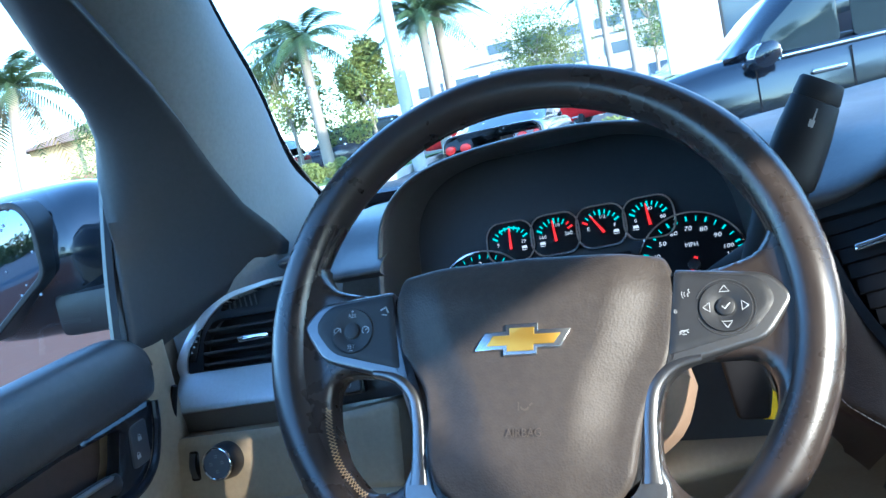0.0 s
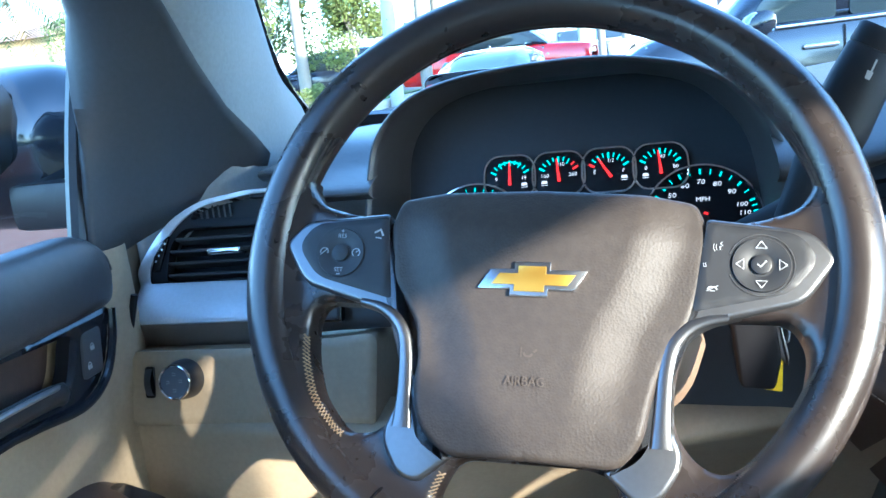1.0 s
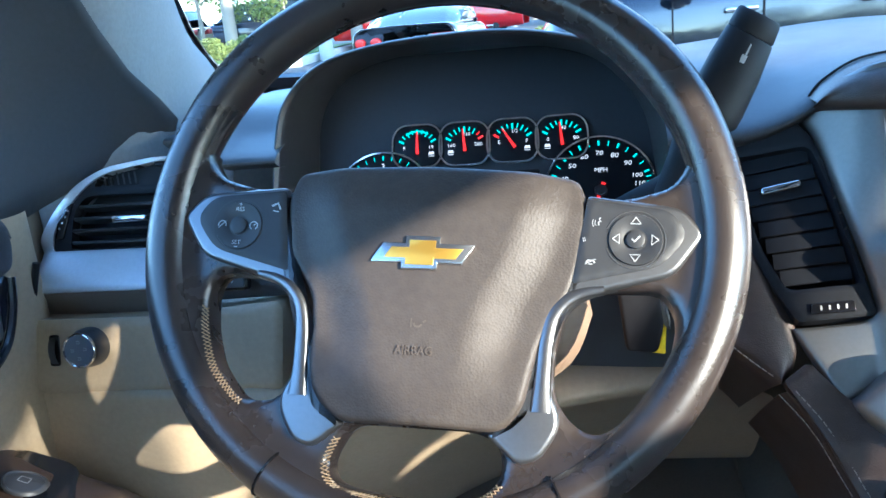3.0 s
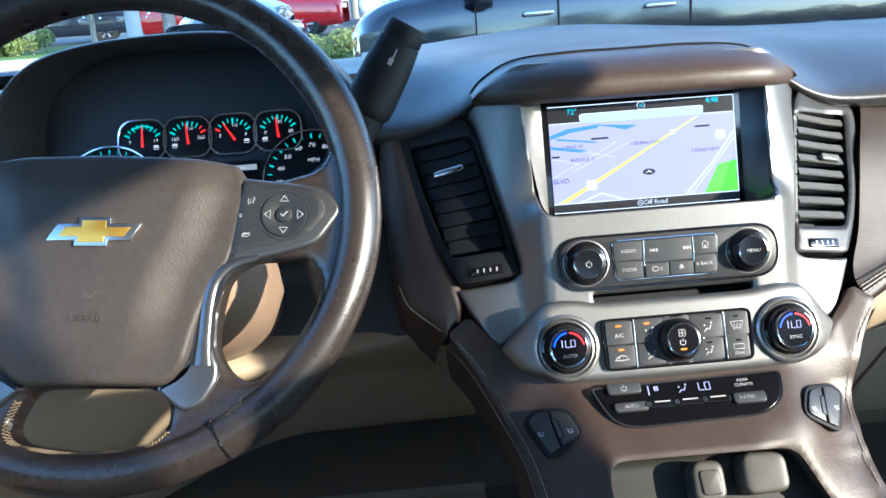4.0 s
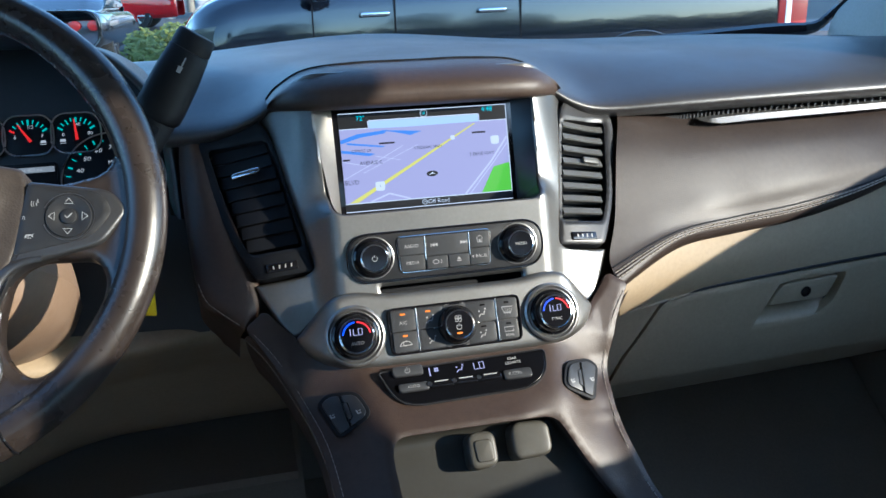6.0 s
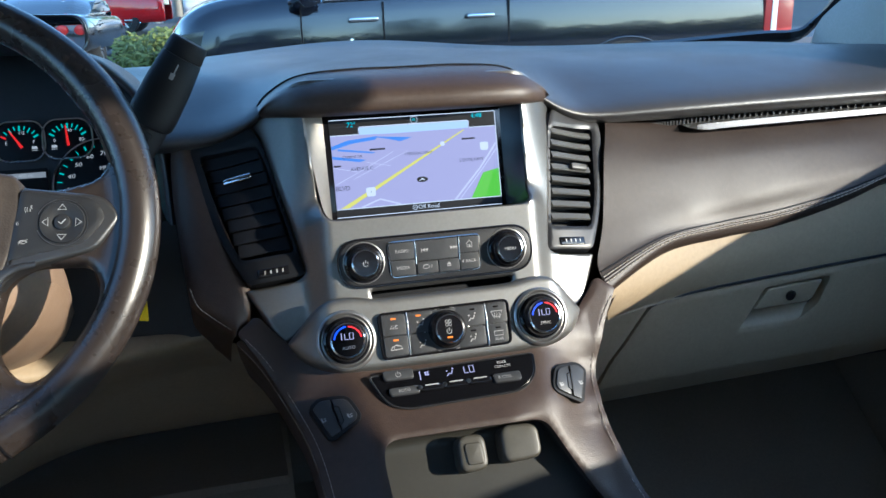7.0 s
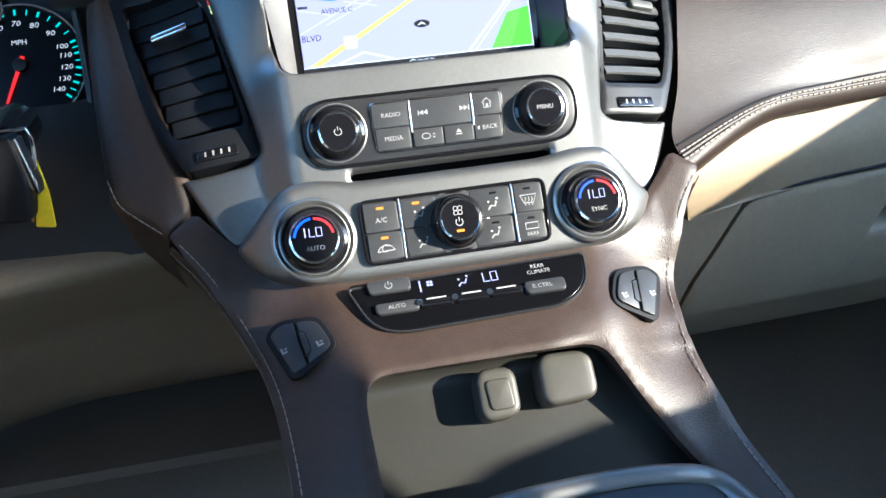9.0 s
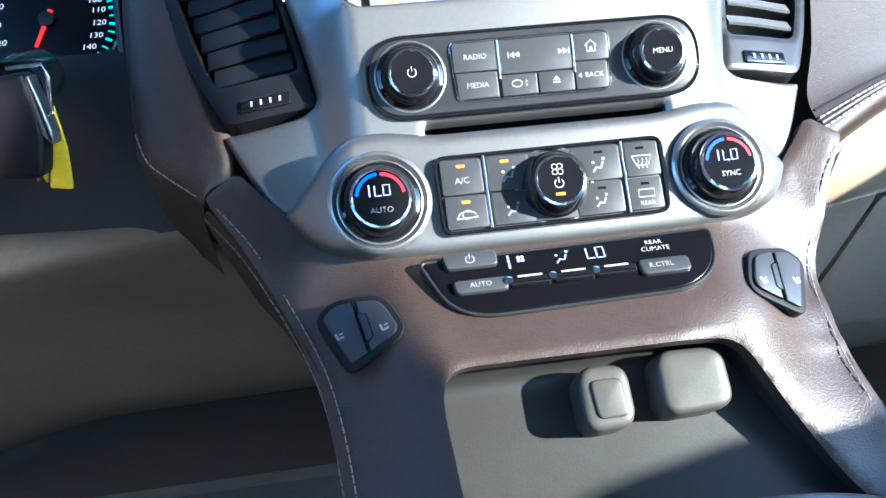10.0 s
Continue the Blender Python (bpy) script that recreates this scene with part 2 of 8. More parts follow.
def lathe(bm, profile, F, cx=0.0, cy=0.0, seg=48, cap=True):
    """Rings (radius, height) about the axis through (cx, cy)."""
    rings = [[bm.verts.new(F(*p, h)) for p in disc(r, cx, cy, seg)] for r, h in profile]
    for a, b in zip(rings, rings[1:]):
        ring_strip(bm, a, b)
    if cap:
        bm.faces.new(rings[-1])
    return bm


def annulus(bm, outer, inner, F, n0, n1, edge=0.5):
    """A frame between two outlines with the same number of points."""
    lift = [(outer, n0), (outer, n1 - edge), (inset(outer, edge), n1), (inset(inner, -edge), n1), (inner, n1 - edge), (inner, n0)]
    rings = [[bm.verts.new(F(x, y, h)) for x, y in o] for o, h in lift]
    for a, b in zip(rings, rings[1:]):
        ring_strip(bm, a, b)
    return bm


def crom(p, t):
    """A Catmull-Rom curve through the places p, t from 0 to 1."""
    x = t * (len(p) - 1)
    i = min(int(x), len(p) - 2)
    f = x - i
    a, b, c, d = p[max(i - 1, 0)], p[i], p[i + 1], p[min(i + 2, len(p) - 1)]
    return 0.5 * (2 * b + (c - a) * f + (2 * a - 5 * b + 4 * c - d) * f * f + (3 * b - a - 3 * c + d) * f ** 3)


def curve(p, count):
    p = [Vector(q) for q in p]
    return [crom(p, i / (count - 1)) for i in range(count)]


def loft(bm, net, nu=24, nv=24):
    """A smooth sheet through a net of places (rows of equal length)."""
    rows = [curve(r, nu) for r in net]
    cols = [curve([r[i] for r in rows], nv) for i in range(nu)]
    vs = [[bm.verts.new(q) for q in c] for c in cols]
    for i in range(nu - 1):
        for j in range(nv - 1):
            bm.faces.new((vs[i][j], vs[i + 1][j], vs[i + 1][j + 1], vs[i][j + 1]))
    return bm


def tube(bm, path, r, seg=10, closed=False, flat=1.0, cap=True):
    """A round bar along a path; r: one radius, or one for each place."""
    p = [Vector(q) for q in path]
    k, rings, up = len(p), [], None
    for i in range(k):
        a = p[i - 1] if i or closed else p[i]
        b = p[(i + 1) % k] if i < k - 1 or closed else p[i]
        d = (b - a).normalized()
        up = (up - d * up.dot(d)) if up else d.orthogonal()
        up.normalize()
        side = d.cross(up)
        rr = float(r[i] if isinstance(r, (list, tuple)) else r)
        rings.append([bm.verts.new(p[i] + rr * (math.cos(2 * math.pi * j / seg) * up + flat * math.sin(2 * math.pi * j / seg) * side)) for j in range(seg)])
    for a, b in zip(rings, rings[1:] + ([rings[0]] if closed else [])):
        ring_strip(bm, a, b)
    if cap and not closed:
        bm.faces.new(rings[0]), bm.faces.new(rings[-1])
    return bm


def box(bm, x0, y0, z0, x1, y1, z1, bevel=0.0):
    made = bmesh.ops.create_cube(bm, size=1.0, matrix=Matrix.Translation(((x0 + x1) / 2, (y0 + y1) / 2, (z0 + z1) / 2)) @ Matrix.Diagonal((x1 - x0, y1 - y0, z1 - z0, 1)))
    if bevel:
        edges = list({e for v in made["verts"] for e in v.link_edges})
        bmesh.ops.bevel(bm, geom=edges, offset=bevel, segments=2, affect="EDGES", profile=0.6)
    return bm


def inside(px, py, poly):
    hit = np.zeros(px.shape, bool)
    k = len(poly)
    for i in range(k):
        (x0, y0), (x1, y1) = poly[i - 1], poly[i]
        if y0 != y1:
            cross = (y0 > py) != (y1 > py)
            hit ^= cross & (px < (x1 - x0) * (py - y0) / (y1 - y0) + x0)
    return hit


def nearest(px, py, poly):
    """Distance to a closed outline and the nearest place on it."""
    best, qx, qy = np.full(px.shape, 1e9), px.copy(), py.copy()
    k = len(poly)
    for i in range(k):
        (x0, y0), (x1, y1) = poly[i - 1], poly[i]
        dx, dy = x1 - x0, y1 - y0
        t = np.clip(((px - x0) * dx + (py - y0) * dy) / max(dx * dx + dy * dy, 1e-12), 0, 1)
        cx, cy = x0 + t * dx, y0 + t * dy
        d = np.hypot(px - cx, py - cy)
        near = d < best
        best, qx, qy = np.where(near, d, best), np.where(near, cx, qx), np.where(near, cy, qy)
    return best, qx, qy


def sheet(bm, outline, holes, height, F, step=3.0, roll=2.0, deep=4.0):
    """A formed panel: an outline with holes, raised by height(u, v), its edges rolled over."""
    rims = [outline, *holes]
    xs, ys = [p[0] for p in outline], [p[1] for p in outline]
    gx, gy = np.arange(min(xs) - step, max(xs) + 2 * step, step), np.arange(min(ys) - step, max(ys) + 2 * step, step)
    px, py = np.meshgrid(gx, gy, indexing="ij")
    mx, my = px[:-1, :-1] + step / 2, py[:-1, :-1] + step / 2
    keep = inside(mx, my, outline)
    for h in holes:
        keep &= ~inside(mx, my, h)
    full = np.zeros(px.shape, int)
    for a in (0, 1):
        for b in (0, 1):
            full[a:a + keep.shape[0], b:b + keep.shape[1]] += keep
    edge = (full > 0) & (full < 4)
    dist, qx, qy = nearest(px, py, rims[0])
    for h in rims[1:]:
        d, hx, hy = nearest(px, py, h)
        closer = d < dist
        dist, qx, qy = np.where(closer, d, dist), np.where(closer, hx, qx), np.where(closer, hy, qy)
    near = min(roll, 0.9 * step)
    inner = ~edge & (full > 0) & (dist < near)
    away = near / np.maximum(dist, 1e-6)
    px, py = np.where(inner, qx + (px - qx) * away, px), np.where(inner, qy + (py - qy) * away, py)
    px, py, dist = np.where(edge, qx, px), np.where(edge, qy, py), np.where(edge, 0, np.where(inner, near, dist))
    verts, low = {}, {}
    for i, j in zip(*np.nonzero(full)):
        d = min(dist[i, j] / roll, 1) if roll else 1
        drop = 0.7 * roll * (1 - math.sqrt(max(0.0, 1 - (1 - d) ** 2)))
        h = height(px[i, j], py[i, j])
        verts[i, j] = bm.verts.new(F(px[i, j], py[i, j], h - drop))
        if edge[i, j]:
            low[i, j] = bm.verts.new(F(px[i, j], py[i, j], h - drop - deep))
    for i, j in zip(*np.nonzero(keep)):
        bm.faces.new((verts[i, j], verts[i + 1, j], verts[i + 1, j + 1], verts[i, j + 1]))
    bm.edges.ensure_lookup_table()
    back = {v: k for k, v in verts.items()}
    for e in [e for e in bm.edges if len(e.link_faces) == 1]:
        a, b = (back.get(v) for v in e.verts)
        if a in low and b in low:
            bm.faces.new((e.verts[0], e.verts[1], low[b], low[a]))
    return bm


def letters(name, text, size, F, cu, cv, n, material, parent, label="", slant=0.0, stretch=1.0, turn=0.0):
    """Raised writing, centred at (cu, cv) of the frame F, size in mm."""
    data = bpy.data.curves.new(name, "FONT")
    data.body, data.size, data.align_x, data.align_y = text, 1.0, "CENTER", "CENTER"
    data.shear, data.resolution_u = slant, 2
    tmp = bpy.data.objects.new(name, data)
    me = bpy.data.meshes.new_from_object(tmp)
    bpy.data.objects.remove(tmp)
    bpy.data.curves.remove(data)
    c, s = math.cos(radians(turn)), math.sin(radians(turn))
    for v in me.vertices:
        x, y = v.co.x * size * 1.38 * stretch, v.co.y * size * 1.38
        v.co = F(cu + x * c - y * s, cv + x * s + y * c, n)
    return dress(name, me, material, parent, label, flat=True)


def mark(bm, pts, F, n):
    bm.faces.new([bm.verts.new(F(x, y, n)) for x, y in pts])
    return bm


def band(bm, pts, width, F, n):
    """A thin printed line along pts."""
    k = len(pts)
    left, right = [], []
    for i, p in enumerate(pts):
        a, b = Vector(pts[max(i - 1, 0)]), Vector(pts[min(i + 1, k - 1)])
        d = (b - a).normalized()
        left.append(bm.verts.new(F(p[0] - d.y * width / 2, p[1] + d.x * width / 2, n)))
        right.append(bm.verts.new(F(p[0] + d.y * width / 2, p[1] - d.x * width / 2, n)))
    for i in range(k - 1):
        bm.faces.new((left[i], left[i + 1], right[i + 1], right[i]))
    return bm


def arc(cx, cy, r, a0, a1, count=14, ry=None):
    return [(cx + r * math.cos(radians(a0 + (a1 - a0) * i / (count - 1))), cy + (ry or r) * math.sin(radians(a0 + (a1 - a0) * i / (count - 1)))) for i in range(count)]


def ramp01(x, a, b):
    t = min(max((x - a) / (b - a), 0.0), 1.0)
    return t * t * (3 - 2 * t)


def mirrored(pts):
    """The outline and its mirror image, joined: pts run from the middle's top round the right side to its bottom."""
    return pts + [(-x, y) for x, y in reversed(pts)]


def stitches(name, path, parent, material, pitch=0.006, length=0.0042, r=0.00055, label=""):
    """A row of stitches along a path, one joined part."""
    bm = bmesh.new()
    p = [Vector(q) for q in path]
    runs = [0.0]
    for a, b in zip(p, p[1:]):
        runs.append(runs[-1] + (b - a).length)

    def along(s):
        i = max(j for j in range(len(p)) if runs[j] <= s + 1e-9)
        i = min(i, len(p) - 2)
        return p[i].lerp(p[i + 1], (s - runs[i]) / max(runs[i + 1] - runs[i], 1e-9))
    s = 0.0
    while s + length < runs[-1]:
        tube(bm, [along(s), along(s + length)], r, 5)
        s += pitch
    ob = part(name, bm, material, parent, label)
    return tagged(ob, kind="stuff")

# ---- car shell ----
def solid(name, net, material, parent, nu=20, nv=20, thick=0.0, label=""):
    ob = part(name, loft(bmesh.new(), net, nu, nv), material, parent, label)
    if thick:
        m = ob.modifiers.new("thickness", "SOLIDIFY")
        m.thickness, m.offset = thick, -1
    return ob


def flip(net):
    return [[(-x, y, z) for x, y, z in row] for row in net]


floor_ob = part("floor", box(bmesh.new(), -0.86, -2.6, 0.50, 0.86, 0.75, 0.56), FLOORING)
tagged(floor_ob, "dark carpeted floor of the car's footwells", "floor", kind="structure")
firewall = part("wall_front", box(bmesh.new(), -0.86, 0.62, 0.56, 0.86, 0.66, 1.22), CARPET)
tagged(firewall, "dark bulkhead behind the dashboard", "bulkhead", kind="structure")
for x0, x1 in ((-0.84, -0.14), (0.14, 0.84)):
    toe = part("wall_toe_board", loft(bmesh.new(), [[(x, y, z) for x in (x0, (x0 + x1) / 2, x1)] for y, z in ((0.14, 0.562), (0.22, 0.575), (0.34, 0.655), (0.50, 0.775), (0.61, 0.86))], 8, 16), FLOORING)
    tagged(toe, "brown carpet that slopes up under the dashboard", "carpet", kind="structure")
rear_wall = part("wall_rear", box(bmesh.new(), -0.86, -2.66, 0.50, 0.86, -2.60, 1.25), CARPET)
tagged(rear_wall, "plain trim that closes the cabin at the rear", "wall", kind="structure")
roof = part("ceiling", loft(bmesh.new(), [[(x, y, 1.755 - 0.06 * (x / 0.7) ** 2 - 0.09 * ramp01(-y, 0.95, 1.4) * (x / 0.7) ** 4 - 0.03 * max(0, (y + 0.4) / 0.5) ** 2) for x in (-0.70, -0.4, 0, 0.4, 0.70)] for y in (0.175, -0.1, -0.6, -0.9, -1.3, -1.9, -2.65)], 16, 24), HEADLINER)
tagged(roof, "light fabric headliner under the car's roof", "ceiling", kind="structure")
m = roof.modifiers.new("thickness", "SOLIDIFY")
m.thickness, m.offset = 0.05, 1

PILLAR = [
    [(-0.835, 0.150, 1.18), (-0.80, 0.185, 1.18), (-0.755, 0.255, 1.18), (-0.765, 0.40, 1.18), (-0.815, 0.57, 1.20), (-0.83, 0.59, 1.20)],
    [(-0.835, 0.150, 1.262), (-0.80, 0.185, 1.270), (-0.76, 0.27, 1.282), (-0.77, 0.41, 1.30), (-0.815, 0.562, 1.315), (-0.83, 0.579, 1.327)],
    [(-0.835, 0.125, 1.34), (-0.795, 0.148, 1.34), (-0.755, 0.22, 1.345), (-0.765, 0.36, 1.372), (-0.81, 0.475, 1.385), (-0.825, 0.490, 1.394)],
    [(-0.828, 0.128, 1.45), (-0.785, 0.125, 1.45), (-0.74, 0.19, 1.46), (-0.755, 0.30, 1.478), (-0.795, 0.395, 1.490), (-0.81, 0.410, 1.495)],
    [(-0.80, 0.030, 1.575), (-0.76, 0.05, 1.575), (-0.715, 0.12, 1.578), (-0.735, 0.205, 1.58), (-0.775, 0.285, 1.582), (-0.79, 0.300, 1.586)],
    [(-0.755, -0.10, 1.69), (-0.715, -0.08, 1.69), (-0.68, 0.0, 1.70), (-0.695, 0.08, 1.705), (-0.74, 0.16, 1.715), (-0.757, 0.175, 1.72)],
]
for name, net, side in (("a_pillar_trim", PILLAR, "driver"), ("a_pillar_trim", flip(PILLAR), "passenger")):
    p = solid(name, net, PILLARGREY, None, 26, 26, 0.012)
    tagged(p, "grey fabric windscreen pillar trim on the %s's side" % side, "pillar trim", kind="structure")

for sx in (-1, 1):
    # the fixed dark panel between pillar and glass; its inner edge paints the pillar's shade
    sail = [[(sx * x, y, z) for x, y, z in row] for row in (
        [(-0.830, 0.060, 1.235), (-0.826, 0.125, 1.248), (-0.775, 0.300, 1.290)],
        [(-0.831, 0.078, 1.30), (-0.815, 0.128, 1.312), (-0.752, 0.278, 1.312)],
        [(-0.831, 0.101, 1.38), (-0.804, 0.112, 1.38), (-0.750, 0.185, 1.375)],
        [(-0.830, 0.130, 1.466), (-0.802, 0.098, 1.462), (-0.752, 0.118, 1.468)],
        [(-0.818, 0.070, 1.523), (-0.795, 0.050, 1.52), (-0.752, 0.060, 1.525)],
        [(-0.800, 0.012, 1.575), (-0.775, 0.0, 1.572), (-0.748, 0.0, 1.575)],
        [(-0.770, -0.08, 1.65), (-0.75, -0.09, 1.65), (-0.728, -0.09, 1.65)])]
    s = solid("sail_panel_and_shade", sail, SLATE, None, 12, 14, 0.012)
    tagged(s, "dark slate plastic sail panel of a door window, widened as the pillar's shade", "sail panel", kind="structure")
    # frame over the door glass: from the pillar along the roof's edge
    rail = curve([(sx * 0.832, 0.146, 1.478), (sx * 0.822, 0.088, 1.532), (sx * 0.810, 0.040, 1.582), (sx * 0.765, -0.14, 1.69), (sx * 0.752, -0.45, 1.715), (sx * 0.75, -0.9, 1.717), (sx * 0.75, -1.02, 1.69), (sx * 0.75, -1.2, 1.635), (sx * 0.75, -1.9, 1.61), (sx * 0.75, -2.6, 1.58)], 30)
    r = part("door_frame", tube(bmesh.new(), rail, 0.018, 8), BLACK)
    tagged(r, "dark door frame along the roof's edge", "door frame", kind="structure")
    upright = curve([(sx * 0.830, 0.060, 1.25), (sx * 0.836, 0.092, 1.34), (sx * 0.834, 0.138, 1.472)], 10)
    r = part("window_channel", tube(bmesh.new(), upright, 0.008, 8), BLACK)
    tagged(r, "black rubber channel at the window's front edge", "window seal", kind="structure")
    edge_b = ((0.55, -0.74), (1.25, -0.75), (1.36, -0.685), (1.43, -0.642), (1.52, -0.615), (1.72, -0.56))
    edge_c = ((0.55, -1.75), (1.25, -1.75), (1.45, -1.77), (1.72, -1.80))
    for front, y1, nm in ((edge_b, -0.795, "b_pillar"), (edge_c, -1.95, "c_pillar")):
        net = []
        for z, y0 in front + (((1.47, -0.630), (1.57, -0.600), (1.62, -0.588), (1.67, -0.574)) if nm == "b_pillar" else ()):
            y1 = y0 - 0.055 - 0.10 * max(0, min(1, (1.45 - z) / 0.2)) if nm == "b_pillar" else -1.95
            x = 0.84 - 0.08 * max(0, (z - 1.25) / 0.47)
            if nm == "b_pillar" and sx > 0:
                # unseen upper window corner, filled out to shade the vent, dash pad and lever
                y1 = min(y1, -0.715) if z > 1.6 else y1
                y0 = max(y0, float(np.interp(z, (1.43, 1.47, 1.52, 1.57, 1.62, 1.67, 1.72), (-0.70, -0.65, -0.602, -0.54, -0.465, -0.37, -0.25))))
            net.append([(sx * x, y0, z), (sx * (x - 0.03), (y0 + y1) / 2, z), (sx * x, y1, z)])
        net.sort(key=lambda row: row[0][2])
        p = solid(nm, net, TRIMGREY, None, 10, 12, 0.03)
        tagged(p, "pale fabric pillar behind a door", "pillar", kind="structure")
    pane = loft(bmesh.new(), [[(sx * 0.838, y, 1.20) for y in (0.09, -0.3, -0.66)], [(sx * 0.835, y, 1.47) for y in (0.14, -0.3, -0.67)], [(sx * 0.765, y, 1.69) for y in (-0.15, -0.4, -0.68)]], 10, 10)
    p = part("window_1" if sx < 0 else "window_2", pane, DOORGLASS)
    tagged(p, "clear glass of a front door window", "window", kind="structure")
    p.visible_shadow = False
    # added gap with a clear pane, out of view, for the sun on the wheel hub
    pane = loft(bmesh.new(), [[(sx * x, y, z) for y in (-0.70, -0.83, -0.972)] for x, z in ((0.838, 1.22), (0.81, 1.45), (0.762, 1.69))], 6, 8)
    p = part("window_8" if sx < 0 else "window_9", pane, DOORGLASS)
    tagged(p, "clear narrow pane added behind the door pillar to let sun in", "window", kind="structure")
    p.visible_shadow = False
    for k, (ya, yb) in enumerate(((-0.975, -1.76), (-1.94, -2.60))):
        pane = loft(bmesh.new(), [[(sx * 0.838, y, 1.22) for y in (ya, (ya + yb) / 2, yb)], [(sx * 0.81, y, 1.45) for y in (ya, (ya + yb) / 2, yb)], [(sx * 0.762, y, 1.69) for y in (ya, (ya + yb) / 2, yb)]], 6, 8)
        p = part("window_%d" % (3 + k + (2 if sx > 0 else 0)), pane, PRIVACY)
        tagged(p, "dark tinted glass of a rear side window", "window", kind="structure")
tail = part("window_7", loft(bmesh.new(), [[(x, -2.63, z) for x in (-0.80, 0, 0.80)] for z in (1.24, 1.5, 1.72)], 6, 6), PRIVACY)
tagged(tail, "dark tinted rear window", "window", kind="structure")

for sx in (-1, 1):
    k = part("wall_cowl", box(bmesh.new(), sx * 0.855 - 0.012, 0.10, 0.50, sx * 0.855 + 0.012, 0.66, 1.242), CARPET)
    tagged(k, "dark carpeted footwell side", "wall", kind="structure")

# windscreen
shield = [[(x, 0.80 - 0.21 * abs(x / 0.83) ** 2.2, 1.275 + 0.05 * abs(x / 0.83) ** 2) for x in (-0.83, -0.5, 0, 0.5, 0.83)],
          [(x, 0.50 - 0.09 * abs(x / 0.81) ** 2.2, 1.50 + 0.0 * abs(x / 0.81) ** 2) for x in (-0.81, -0.5, 0, 0.5, 0.81)],
          [(x, 0.18 - 0.01 * abs(x / 0.76) ** 2.2, 1.745 - 0.025 * abs(x / 0.76) ** 2) for x in (-0.76, -0.45, 0, 0.45, 0.76)]]
ws = part("windscreen", loft(bmesh.new(), shield, 24, 20), GLASS)
tagged(ws, "clear laminated windscreen with a few water drops", "windscreen", kind="structure")
ws.visible_shadow = False
rng = random.Random(9)
drops = bmesh.new()
for i in range(170):
    p = crom([crom([Vector(q) for q in row], rng.uniform(0.06, 0.36)) for row in shield], rng.uniform(0.2, 0.8))
    bmesh.ops.create_icosphere(drops, subdivisions=1, radius=rng.uniform(0.0007, 0.0024), matrix=Matrix.Translation(p + Vector((0, 0.002, 0.001))))
WATER = shader("rain_water", (0.95, 0.97, 1.0), 0.02)
WATER.node_tree.nodes["Principled BSDF"].inputs["Transmission Weight"].default_value = 1.0
WATER.node_tree.nodes["Principled BSDF"].inputs["IOR"].default_value = 1.33
tagged(part("water_drops", drops, WATER, ws), kind="stuff")
side = [(0.826, 0.585, 1.330), (0.822, 0.495, 1.40), (0.806, 0.415, 1.50), (0.787, 0.308, 1.592), (0.755, 0.18, 1.722)]
low_edge = [(x, 0.80 - 0.21 * abs(x / 0.83) ** 2.2 - 0.012, 1.262 + 0.05 * abs(x / 0.83) ** 2) for x in np.linspace(-0.80, 0.80, 40)]
frit = part("windscreen_frit", tube(bmesh.new(), curve([(-x, y, z) for x, y, z in reversed(side)] + low_edge + side, 110), [0.006 + 0.009 * ramp01(min(i, 109 - i), 7, 16) for i in range(110)], 6), PIANO)
tagged(frit, "black ceramic band along the windscreen's lower edge", "windscreen band", kind="structure")

# ---- dashboard ----
dash = thing("dashboard", (0, 0.3, 0.9), "dark brown and beige dashboard of soft vinyl and leather", "dashboard")


def crown(x):
    return math.exp(-(x / 0.19) ** 2)


def lip(x):
    """The lower front edge of the upper pad."""
    a = abs(x)
    if x < -0.58:
        return 0.176 + 0.012 * ramp01(-x, 0.655, 0.69), 1.262 + 0.022 * ramp01(-x, 0.655, 0.69)
    z = 1.252 + 0.004 * max(0, a - 0.3) + 0.066 * math.exp(-(a / 0.155) ** 4)
    return 0.168 - 0.012 * math.exp(-((a - 0.15) / 0.04) ** 2) + 0.04 * max(0, a - 0.35), z


def pad_net(xs):
    rows = [[], [], [], [], [], [], [], []]
    for x in xs:
        y, z = lip(x)
        c = max(crown(x), 0.45 if x < -0.58 else 0.0)
        rows[0].append((x, y + 0.02, z - 0.004))
        rows[1].append((x, y, z))
        rows[2].append((x, y - 0.010 * (1 - c), z + 0.014 * (1 - c) + 0.003 * c))
        rows[3].append((x, y + (0.05 if x < -0.58 else 0.025), (z + 1.308) / 2 if x < -0.58 else z + 0.034 * (1 - c) + 0.006 * c))
        rows[4].append((x, 0.30, 1.308 + 0.016 * crown(x)))
        fall = 0.012 * ramp01(abs(x), 0.5, 0.86)
        rows[5].append((x, 0.45, 1.312 + 0.016 * crown(x) - fall))
        rows[6].append((x, 0.57 - 0.06 * (x / 0.85) ** 2, 1.306 + 0.020 * crown(x) - fall))
        rows[7].append((x, 0.77 - 0.17 * abs(x / 0.85) ** 2, 1.25))
    return rows


solid("upper_pad", pad_net([-0.262, -0.235, -0.20, -0.17, -0.145, -0.10, -0.05, 0, 0.05, 0.10, 0.145, 0.17, 0.20, 0.235, 0.27, 0.34, 0.45, 0.6, 0.75, 0.88]), DASH, dash, 90, 50, label="soft dark vinyl upper pad")
solid("upper_pad", pad_net([-0.715, -0.70, -0.68, -0.66, -0.64, -0.605]), DASH, dash, 30, 40, label="soft dark vinyl upper pad")
